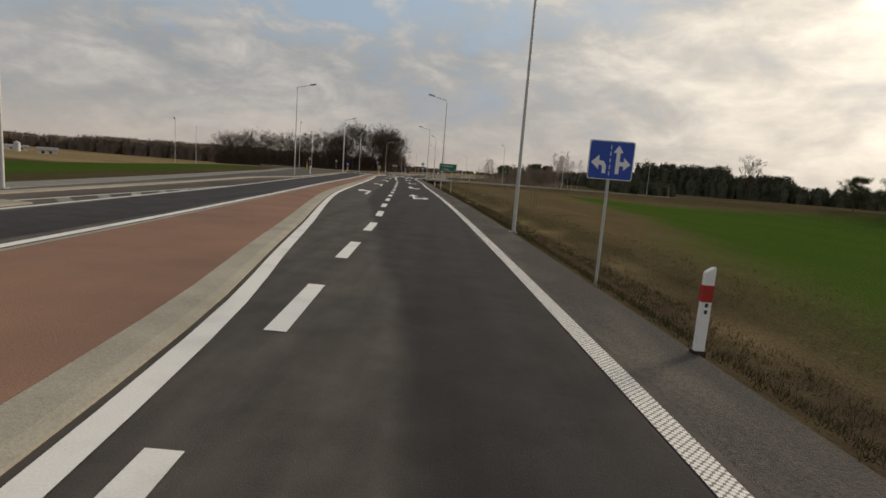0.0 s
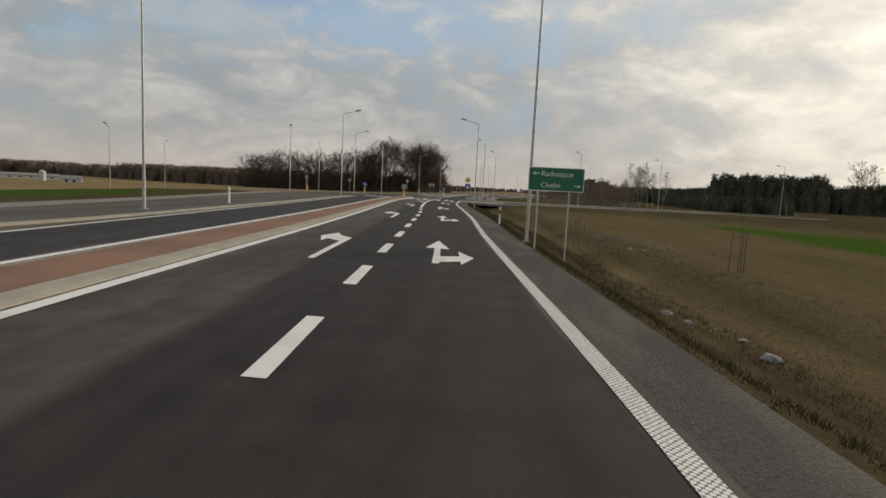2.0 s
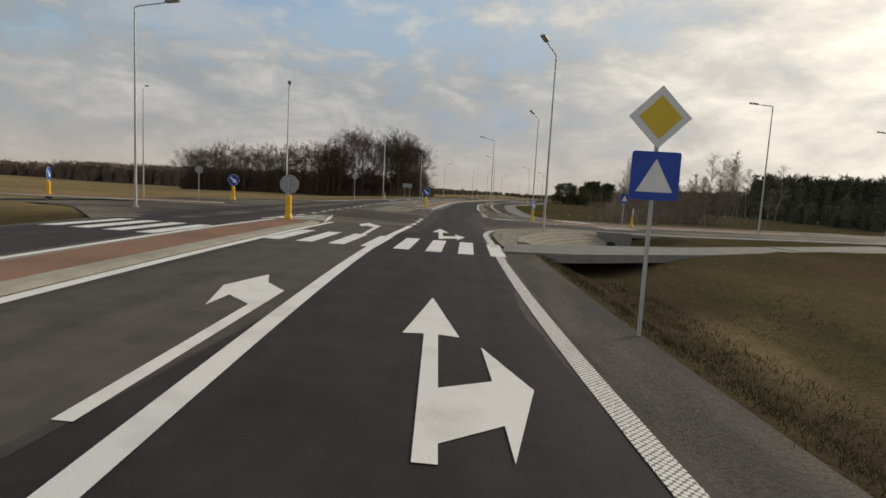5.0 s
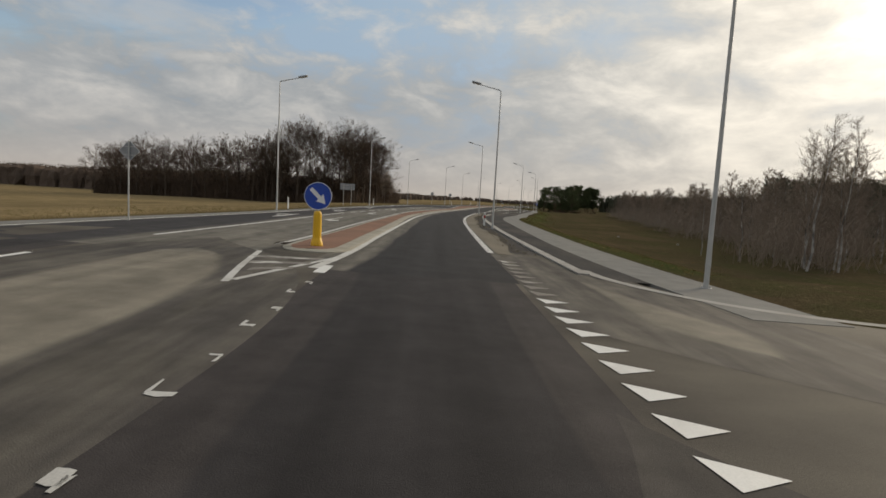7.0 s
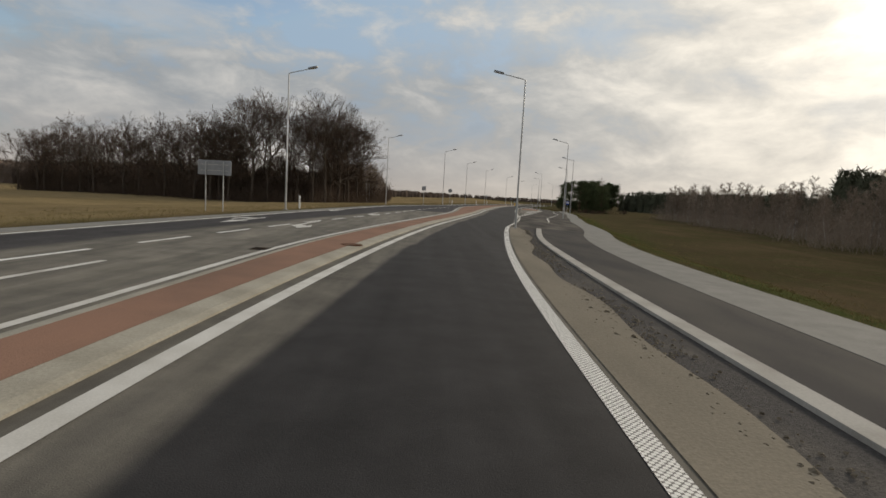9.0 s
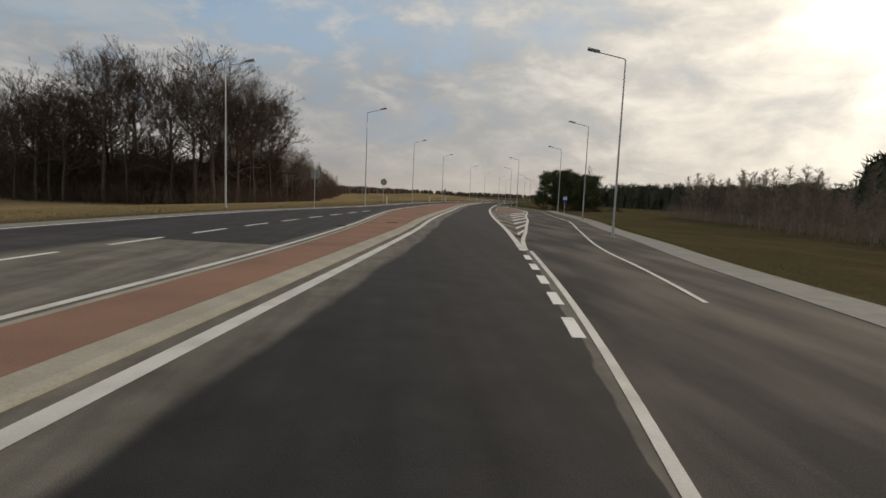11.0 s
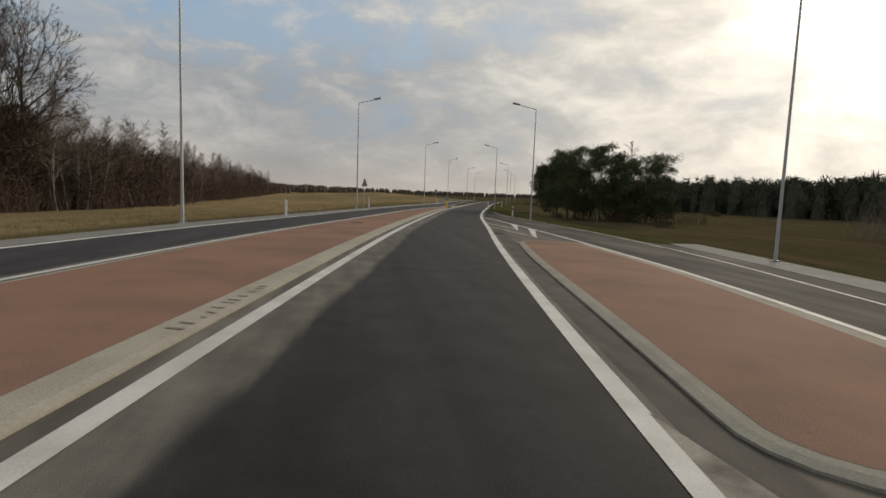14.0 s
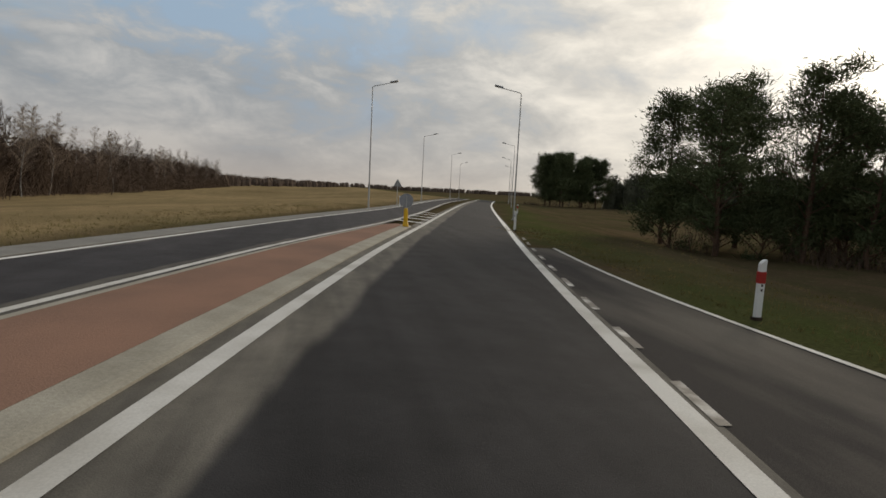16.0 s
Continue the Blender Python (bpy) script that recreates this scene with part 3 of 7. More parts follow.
def terrain(x, y, rough=True):
    yc = max(-40.0, min(470.0, y))
    z = fall(x, y)
    left = far_l(yc) if yc > 108 else walk_l(yc)
    z -= 2.6 * smooth(0, 55, left - 1.5 - x) + 4.2 * smooth(60, 320, left - x)
    if yc < 124:                                            # the ditch and the field beside it
        e = x - edge_r(yc) - 1.25
        k = smooth(0, 4, 121.5 - yc)
        z -= k * (0.75 * smooth(0.1, 1.9, e) - 0.45 * smooth(3.2, 6.5, e))
        z -= 1.6 * smooth(10, 60, e) * smooth(0, 40, 134 - yc)
    elif yc > 155:
        e = x - max(edge_r(yc) + 6.0, turn_r(min(yc, 347)) + 2.5 if yc > 211 else -99)
        z -= 0.7 * smooth(0.2, 5, e)
    if rough and 118 < y < 135 and -6 < x < 8:
        z -= 1.15 * smooth(-0.25, 0.75, depth_in(HOLLOW, x, y))
    if rough:
        z += 0.10 * noise.noise((x * 0.16, y * 0.16, 0)) * smooth(1, 8, max(x - edge_r(yc) - 3, left - 2 - x))
    far = math.hypot(x, y - 170)
    z += 5.0 * smooth(300, 1200, far) * (0.5 + 0.5 * noise.noise((x * 0.003, y * 0.003, 3.1)))
    return z


HOLLOW = [(-3.9, 120.6), (-3.3, 123.6), (-2.7, 125.6), (-1.3, 128.0), (0.5, 130.4), (2.3, 132.2), (5.0, 132.0), (6.2, 129.6), (3.4, 125.6), (-1.2, 121.9)]


def bed(x, y):
    return terrain(x, y, False)


# ---- building blocks ----
def mesh_ob(name, verts, faces, mat, smooth_shade=False):
    me = bpy.data.meshes.new(name)
    me.from_pydata([tuple(v) for v in verts], [], faces)
    me.materials.append(mat)
    if smooth_shade:
        me.polygons.foreach_set("use_smooth", [True] * len(me.polygons))
    me.update()
    return new(name, me)


def part(name, bm, mat, parent, label=""):
    me = bpy.data.meshes.new(name)
    bmesh.ops.recalc_face_normals(bm, faces=bm.faces)
    bm.to_mesh(me)
    bm.free()
    me.materials.append(mat)
    ob = new(name, me)
    if parent is not None:
        ob.parent = parent
    return tagged(ob, label)


def ribbon(name, fl, fr, y0, y1, dz, mat, step=1.5, label="", category="", cells=1, thick=0.0, parent=None):
    """A strip of surface between two lines, following the cross fall; map 'across' holds metres from either edge."""
    n = max(2, int(round((y1 - y0) / step)) + 1)
    verts, faces, uvs = [], [], []
    for i in range(n):
        y = y0 + (y1 - y0) * i / (n - 1)
        a, b = fl(y), fr(y)
        for c in range(cells + 1):
            x = a + (b - a) * c / cells
            verts.append((x, y, fall(x, y) + dz))
            uvs.append((x - a, b - x))
    w = cells + 1
    for i in range(n - 1):
        for c in range(cells):
            k = i * w + c
            faces.append((k, k + 1, k + w + 1, k + w))
    if thick:
        base = len(verts)
        for i in range(n):
            for c in (0, cells):
                x, y, z = verts[i * w + c]
                verts.append((x, y, z - thick))
                uvs.append(uvs[i * w + c])
        for i in range(n - 1):
            for s, c in ((0, 0), (1, cells)):
                p, q = i * w + c, (i + 1) * w + c
                faces.append((p, q, base + 2 * (i + 1) + s, base + 2 * i + s))
        for i in (0, n - 1):
            faces.append((i * w, i * w + cells, base + 2 * i + 1, base + 2 * i))
    ob = mesh_ob(name, verts, faces, mat)
    lay = ob.data.uv_layers.new(name="across")
    for lp in ob.data.loops:
        lay.data[lp.index].uv = uvs[lp.vertex_index]
    if parent is not None:
        ob.parent = parent
        return tagged(ob, label)
    return tagged(ob, label, category, kind="structure")


def slab(name, outline, dz, thick, mat, parent=None, label="", category="", z_of=None, kind="structure", cut=0.0):
    """A flat piece with the given outline (x, y) in plan, laid on the cross fall."""
    z_of = z_of or fall
    n = len(outline)
    bm = bmesh.new()
    top = bm.faces.new([bm.verts.new((x, y, 0)) for x, y in outline])
    if cut:
        bmesh.ops.triangulate(bm, faces=[top])
        for ax in (0, 1):
            v = [p[ax] for p in outline]
            for k in range(int((max(v) - min(v)) / cut)):
                co = [0, 0, 0]
                co[ax] = min(v) + cut * (k + 0.5)
                no = (1, 0, 0) if ax == 0 else (0, 1, 0)
                bmesh.ops.bisect_plane(bm, geom=bm.verts[:] + bm.edges[:] + bm.faces[:], plane_co=co, plane_no=no)
    for v in bm.verts:
        v.co.z = z_of(v.co.x, v.co.y) + dz
    if thick:
        rim = [e for e in bm.edges if e.is_boundary]
        made = bmesh.ops.extrude_edge_only(bm, edges=rim)["geom"]
        for v in made:
            if isinstance(v, bmesh.types.BMVert):
                v.co.z -= thick
    bmesh.ops.triangulate(bm, faces=[f for f in bm.faces if len(f.verts) > 4])
    bmesh.ops.recalc_face_normals(bm, faces=bm.faces)
    if sum(f.normal.z for f in bm.faces) < 0:
        bmesh.ops.reverse_faces(bm, faces=bm.faces)
    ob = part(name, bm, mat, parent, label)
    return ob if parent is not None else tagged(ob, label, category, kind=kind)


def smooth_outline(pts, rounds=2):
    for _ in range(rounds):
        out = []
        for i, (x, y) in enumerate(pts):
            a, b = pts[(i + 1) % len(pts)]
            out += [(x * 0.75 + a * 0.25, y * 0.75 + b * 0.25), (x * 0.25 + a * 0.75, y * 0.25 + b * 0.75)]
        pts = out
    return pts


def inset(pts, d):
    out = []
    n = len(pts)
    area = sum(pts[i][0] * pts[(i + 1) % n][1] - pts[(i + 1) % n][0] * pts[i][1] for i in range(n))
    s = 1 if area > 0 else -1
    for i in range(n):
        (x0, y0), (x1, y1), (x2, y2) = pts[i - 1], pts[i], pts[(i + 1) % n]
        tx, ty = x2 - x0, y2 - y0
        q = math.hypot(tx, ty) or 1
        out.append((x1 - s * d * ty / q, y1 + s * d * tx / q))
    return out


def shifted(f, d):
    return lambda y: f(y) + d


# ---- ground ----
def make_ground():
    xs = [-3500, -2400, -1600, -1000, -700, -500, -380, -300, -240, -190, -150, -120, -96, -78, -64] + list(np.arange(-54, -26, 4.0)) \
        + list(np.arange(-26, 20, 1.0)) + list(np.arange(20, 50, 2.5)) + [56, 64, 74, 88, 104, 124, 150, 180, 220, 270, 340, 440, 600, 850, 1200, 1700, 2500, 3500]
    ys = [-3000, -1800, -1000, -600, -350, -200, -120, -70, -40] + list(np.arange(-20, 117, 2.5)) + list(np.arange(117.5, 136, 0.9)) + list(np.arange(137.5, 372, 2.5)) + list(np.arange(376, 480, 8.0)) \
        + [500, 530, 570, 620, 680, 760, 860, 1000, 1250, 1600, 2200, 3000, 4000]
    verts, crop, earth, straw = [], [], [], []
    for y in ys:
        yc = max(-40.0, min(470.0, y))
        left = (far_l(yc) - 1.0) if yc > 116 else walk_l(yc) - 0.1
        right = edge_r(yc) + 1.3 if yc < 122.4 else (edge_r(yc) + 6.2 if yc < 211 else turn_r(min(yc, 347)) + (2.4 if yc < 308 else 0.6))
        if 205 < yc < 308:
            right = max(right, walk_in_plan(yc) + 1.9)
        if yc > 347:
            right = edge_r(yc) + 1.2
        for x in xs:
            z = terrain(x, y)
            inside = min(x - left, right - x)
            if 100 < y < 170 and -90 < x < 80:
                inside = max(inside, depth_in(JUNCTION, x, y))
            z -= 0.13 * smooth(-0.1, 0.5, inside)
            verts.append((x, y, z))
            e = x - right
            c = smooth(0, 5, x - (3.8 + 0.215 * min(y, 65.0) + 0.08 * max(0.0, y - 65.0)) + 2.0 * noise.noise((x * .1, y * .1, 5))) * smooth(0, 12, 112 + 0.3 * max(0.0, x - 45) - y) * smooth(0, 30, 230 - x)
            c = max(c, smooth(0, 3, left - 2.0 - x) * smooth(0, 14, 100 + 0.45 * max(0.0, -x - 60) - y) * smooth(0, 60, 420 + x))
            if y > 155:
                c = max(c, 0.4 * smooth(0, 0.5, e) * smooth(0, 1.6, 3.4 - e))
            crop.append(c)
            straw.append(smooth(0, 2, left - x) * smooth(112, 125, y) * (0.8 + 0.5 * noise.noise((x * .04, y * .04, 9)))
                         + 0.75 * smooth(2.2, 2.9, e) * smooth(0, 1.6, 4.6 - e + 1.2 * noise.noise((x * .3, y * .3, 2))) * (1 if y < 112 else 0)
                         + 0.22 * smooth(4, 6, e) * smooth(0, 20, 125 - y))
            earth.append((0.8 * smooth(0, 1, depth_in(HOLLOW, x, y) + 0.3) if 118 < y < 135 and -6 < x < 8 else 0.0) + 0.95 * smooth(0.05, 0.4, e) * smooth(0, 1.8, 4.2 - e + 1.4 * noise.noise((x * .5, y * .35, 7))) * (1 if y < 116 else 0) + 0.5 * smooth(60, 140, e) * (0.5 + noise.noise((x * .02, y * .02, 0))))
    w = len(xs)
    faces = [(j * w + i, j * w + i + 1, (j + 1) * w + i + 1, (j + 1) * w + i) for j in range(len(ys) - 1) for i in range(w - 1)]
    ob = mesh_ob("ground", verts, faces, M["ground"], True)
    for nm, vals in (("crop", crop), ("earth", earth), ("straw", straw)):
        at = ob.data.attributes.new(nm, "FLOAT", "POINT")
        at.data.foreach_set("value", [float(max(0, min(1, v))) for v in vals])
    tagged(ob, "dry brownish meadow and young green crop fields", "ground", kind="structure")


make_ground()

# ---- carriageways ----
ribbon("road_approach", shifted(edge_l, -0.3), shifted(edge_r, 0.22), -40, 123.6, 0.0, M["lane"], label="dark new asphalt approach road with two lanes",
       category="road", cells=4)
ribbon("road_beyond", shifted(edge_l, -0.5), shifted(edge_r, 0.22), 150.5, 470, 0.0022, M["lane_dusty"],
       label="dark asphalt lane with pale dust along its kerbs", category="road", cells=4)
ribbon("road_opposite", far_l, shifted(isle_l, 0.1), -40, 123.6, 0.0, M["opposite"], label="dark asphalt opposite carriageway", category="road", cells=3)
ribbon("road_opposite_end", far_l, shifted(isle_l, 0.1), 236.0, 470, 0.0022, M["opposite"], label="clean dark asphalt of the opposite carriageway",
       category="road", cells=3)
ribbon("road_opposite_beyond", far_l, shifted(isle_l, 0.1), 152.0, 236.0, 0.0022, M["opposite_dusty"],
       label="dark asphalt opposite carriageway with a dusty turning lane", category="road", cells=3)
slab("road_junction", JUNCTION, 0.0008, 0.0, M["junction"], label="worn dusty asphalt of the crossroads", category="road", z_of=bed, cut=2.0)

cross_l = line((120, -9.25), (127.66, -9.05), (138, -9.12), (152.33, -9.4))
cross_r = line((120, -5.3), (127, -5.35), (141.5, -5.1), (152, -5.0))
ribbon("lane_crossing", cross_l, cross_r, 121.0, 151.5, 0.0016, M["crossing"], label="dark asphalt wheel tracks of the lane across the junction", category="road", cells=3)
cross_far_l = line((110, -19.3), (125, -20.3), (138, -20.3), (153, -19.9))
cross_far_r = line((110, -15.4), (125, -15.6), (138, -15.7), (153, -15.8))
ribbon("lane_crossing_opposite", cross_far_l, cross_far_r, 120.0, 152.6, 0.0016, M["crossing"], label="dark asphalt of the opposite lane across the junction",
       category="road", cells=3)

def fan(name, y0, y1, left, right, label, mat="fan", flat=False):
    """A drift of sand, pointed at both ends."""
    def half(y):
        return min(1.0, math.sin(math.pi * (y - y0) / (y1 - y0) * (0.5 if flat else 1.0)) * 1.6)
    mid = lambda y: (left(y) + right(y)) / 2
    ribbon(name, lambda y: mid(y) - half(y) * (right(y) - left(y)) / 2, lambda y: mid(y) + half(y) * (right(y) - left(y)) / 2, y0, y1, 0.0026, M[mat], step=0.7, label=label,
           category="sand", cells=4)


fan("dust_drift", 136.5, 156, line((136, -15.4), (156, -15.6)), line((136, -9.4), (149, -9.6), (156, -12.3)), "pale sand drifted before the island's nose")
fan("dust_drift", 143.5, 158.2, line((143, -4.9), (158, -4.9)), line((143, 1.5), (150, -1.0), (158, -3.0)), "pale sand drifted at the mouth of the side road")

fan("turning_tracks", 127.8, 143, shifted(cross_r, -1.2), line((127.5, -5.0), (131, -3.4), (135, -0.6), (138.5, -2.0), (143, -4.2)), "dark asphalt swept clean by turning wheels", "tracks")
fan("dust_film", 92, 123.4, shifted(edge_l, 0.1), shifted(dash_c, -0.1), "thin grey dust on the turning lane", "film", True)

# shoulders and paths on the right
ribbon("shoulder_right", shifted(edge_r, 0.2), shifted(edge_r, 1.32), -40, 117.5, -0.01, M["shoulder"], label="grey gravel road shoulder with sandy patches",
       category="shoulder", cells=2)
ribbon("verge_sand", shifted(edge_r, 0.2), lambda y: edge_r(y) + 1.05 + 0.18 * math.sin(y * 0.31) + 0.1 * math.sin(y * 1.1), 157.35, 216.4, 0.012, M["sand"], step=0.8,
       label="smooth pale sand drifted along the edge line", category="verge", cells=2)
ribbon("verge_gravel", shifted(edge_r, 0.2), shifted(edge_r, 2.15), 157.35, 216.49, -0.015, M["gravel"], label="dark grey gravel verge", category="verge", cells=2)
path_line = line((153.05, -2.67), (156.85, -2.68), (163.13, -2.65), (173.43, -2.49), (183.55, -2.12), (196.02, -1.46), (206.01, -0.53), (216.43, 1.38))
walk_in = walk_in_plan
ribbon("cycle_path", shifted(path_line, 0.12), walk_in, 152.29, 217.2, 0.004, M["path"], label="dark asphalt cycle path", category="path", cells=2)
ribbon("sidewalk", walk_in, lambda y: walk_in(y) + 1.95 - 0.3 * smooth(206.42, 236.49, y), 148.11, 308.77, 0.012, M["sidewalk"], label="light grey concrete slab sidewalk",
       category="sidewalk", cells=2, thick=0.12)
ribbon("slip_lane", shifted(edge_r, 0.15), lambda y: walk_in(y) if y < 307.87 else turn_r(min(y, 347.68)), 216.3, 346.81, -0.004, M["slip"],
       label="grey dusty slip lane asphalt", category="road", cells=4)
ribbon("gore_dust", shifted(edge_r, 0.1), shifted(gore_r, -0.08), 238.5, 330.0, 0.001, M["gore"], label="dusty hatched area between lane and slip lane", category="road", cells=3)

# left edge: kerb, paved bay, sidewalk
def kerb_l(y):
    return far_l(y) - 0.35 - 1.7 * (1 - smooth(40, 57, y))


ribbon("merging_lane", kerb_l, shifted(far_l, -0.01), -40, 110.1, 0.0, M["merge"], label="dusty grey-brown asphalt of a merging lane", category="road", cells=2)
ribbon("kerb_left", shifted(kerb_l, -0.5), kerb_l, -40, 110.1, 0.05, M["kerb"], label="beige concrete kerb strip", category="kerb", thick=0.12)
ribbon("bay_left", lambda y: walk_l(y) + 1.5, shifted(kerb_l, -0.5), -40, 112.08, 0.0, M["bay"], label="grey asphalt path beside the opposite carriageway",
       category="path", cells=3)
ribbon("kerb_nose", shifted(far_l, -0.85), shifted(far_l, -0.1), -40, 13.6, 0.05, M["kerb"], label="low sandy concrete divider beside the lane", category="kerb", thick=0.12)
ribbon("sidewalk_left", walk_l, lambda y: walk_l(y) + 1.5, -40, 112.08, 0.03, M["sidewalk"], label="pale concrete sidewalk beside the field", category="sidewalk",
       cells=2, thick=0.12)
ribbon("verge_left", shifted(far_l, -0.95), shifted(far_l, 0.0), 151.02, 470, 0.02, M["sidewalk"], label="pale concrete edge strip of the road", category="verge",
       cells=1, thick=0.12)


# ---- islands ----
def island(name, y0, y1, fl, fr, label, nose0=True, nose1=True):
    """A raised paved island with a sloping concrete kerb, rounded at its ends."""
    root = tagged(new(name), label, "traffic island", kind="structure")
    ys = list(np.linspace(y0, y1, int((y1 - y0) / 1.5) + 1))
    if nose0:
        ys += [y0 + d for d in (0.08, 0.25, 0.5, 0.8, 1.1, 1.8)]
    if nose1:
        ys += [y1 - d for d in (0.08, 0.25, 0.5, 0.8, 1.1, 1.8)]
    ls, rs = [], []
    for y in sorted(ys):
        a, b = fl(y), fr(y)
        for end, on in ((y - y0, nose0), (y1 - y, nose1)):
            if on and end < 1.3:
                k = math.sqrt(max(0.0, 1 - (1 - end / 1.3) ** 2))
                c = (a + b) / 2
                a, b = c + (a - c) * (0.3 + 0.7 * k), c + (b - c) * (0.3 + 0.7 * k)
        ls.append((a, y))
        rs.append((b, y))
    pts = rs + ls[::-1]
    inner = inset(pts, 0.12)
    deep, thin = inset(pts, 0.45), inset(pts, 0.24)
    top = deep[:len(rs)] + thin[len(rs):]
    ring = []
    m = len(pts)
    for loop, dz in ((pts, -0.02), (pts, 0.03), (inner, 0.055), (top, 0.065)):
        ring += [(x, y, fall(x, y) + dz) for x, y in loop]
    faces = [(r * m + i, r * m + (i + 1) % m, (r + 1) * m + (i + 1) % m, (r + 1) * m + i) for r in range(3) for i in range(m)]
    k = mesh_ob("kerb", ring, faces, M["kerb"])
    k.parent = root
    tagged(k, "pale concrete kerb")
    tl = top[len(rs):][::-1]
    tr = top[:len(rs)]
    verts, fc = [], []
    for (xa, ya), (xb, yb) in zip(tl, tr):
        for c in range(4):
            x, y = xa + (xb - xa) * c / 3, ya + (yb - ya) * c / 3
            verts.append((x, y, fall(x, y) + 0.067 + 0.012 * math.sin(math.pi * c / 3)))
    for i in range(len(tl) - 1):
        for c in range(3):
            q = i * 4 + c
            fc.append((q, q + 1, q + 5, q + 4))
    t = mesh_ob("paving", verts, fc, M["red"])
    t.parent = root
    tagged(t, "brick-red paving")
    return root


island("traffic_island", -40, 122.82, shifted(isle_l, 0.1), shifted(edge_l, -0.2), "long traffic island with brick-red paving and a pale concrete kerb", False, True)
nose_l = line((153.6, -11.5), (156.2, -11.48), (160.2, -11.33), (164.2, -11.18), (170.0, -11.07))
island("traffic_island", 153.66, 354.62, lambda y: nose_l(y) if y < 170 else isle_l(y) + 0.12, lambda y: edge_l(y) - 0.08 - 0.28 * smooth(160, 190, y), "long traffic island with brick-red paving beside the lane")
island("traffic_island", 286.77, 306.52, line((286.36, 11.4), (291.21, 12.39), (301.02, 14.35), (306.34, 15.6)), shifted(gore_r, -0.2),
       "short red-paved island between lane and slip lane")


def free_island(name, pts, label):
    root = tagged(new(name), label, "traffic island", kind="structure")
    pts = smooth_outline(pts, 2)
    m = len(pts)
    ring = []
    for loop, dz in ((pts, -0.02), (pts, 0.03), (inset(pts, 0.15), 0.055), (inset(pts, 0.4), 0.07)):
        ring += [(x, y, fall(x, y) + dz) for x, y in loop]
    faces = [(r * m + i, r * m + (i + 1) % m, (r + 1) * m + (i + 1) % m, (r + 1) * m + i) for r in range(3) for i in range(m)]
    k = mesh_ob("kerb", ring, faces, M["kerb"])
    k.parent = root
    slab("paving", inset(pts, 0.4), 0.072, 0.0, M["red"], root, "brick-red paving")
    return root


free_island("splitter_island", [(-2.28, 141.13), (-0.86, 139.49), (4.79, 140.24), (11.93, 142.17), (23.15, 145.63), (23.29, 148.05), (11.64, 145.79), (2.98, 143.49), (-0.71, 141.92)],
            "splitter island with red paving in the side road")
free_island("splitter_island", [(-22.11, 133.92), (-24.21, 132.27), (-32.87, 129.38), (-43.06, 126.45), (-42.91, 129), (-32.69, 132.74), (-24.03, 135.6)],
            "splitter island with red paving in the far side road")


def scuffs():
    """A row of dark rub marks across the sloping kerb of the long island."""
    r = random.Random(17)
    root = tagged(new("tyre_marks"), "row of dark rubber marks across the pale kerb", "tyre mark", kind="structure")
    for k in range(11):
        y = 290.7 + 0.29 * k + r.uniform(-.06, .06)
        x = edge_l(y) - 0.36 - 0.16
        w, q = r.uniform(0.03, 0.07), r.uniform(0.03, 0.16)
        o = mesh_ob("mark", [(x - q, y, fall(x - q, y) + 0.0665), (x + 0.06, y - 0.03, fall(x, y) + 0.061), (x + 0.06, y + w - 0.03, fall(x, y) + 0.061), (x - q, y + w, fall(x - q, y) + 0.0665)],
                    [(0, 1, 2, 3)], M["mortar"])
        o.parent = root


scuffs()

# ---- road markings ----
marks = tagged(new("road_markings"), "white painted road markings, worn in places", "road marking", kind="structure")


def stripe(f, y0, y1, width, dz=0.008, mat="white", step=1.5):
    ribbon("stripe", shifted(f, -width / 2), shifted(f, width / 2), y0, y1, dz, M[mat], step=step, parent=marks)


stripe(edge_r, -40, 117.23, 0.24, mat="profile")
stripe(edge_r, 157.6, 217, 0.24, mat="profile")
stripe(lambda y: edge_r(y) + 0.28 * smooth(214, 232, y), 217, 238.4, 0.13, mat="white_grey")
stripe(edge_r, 238.4, 346.81, 0.24, mat="white_grey")
stripe(edge_r, 346.81, 470, 0.24)
stripe(edge_l, -40, 123.22, 0.24, 0.009)
stripe(edge_l, 150.61, 470, 0.24, 0.009, "white_grey")
stripe(shifted(isle_l, -0.14), -40, 122.42, 0.2, 0.009)
stripe(shifted(isle_l, -0.14), 155.24, 470, 0.16, 0.009, "white_grey")
stripe(shifted(far_l, 0.15), -40, 108.92, 0.14, 0.009)
stripe(shifted(far_l, 0.2), 153.13, 470, 0.14, 0.009)
for k in range(-9, 18):
    y = 5.42 + 4.705 * k
    stripe(dash_c, y, y + 2.3, 0.24)
stripe(dash_c, 86.0, 124.83, 0.26)
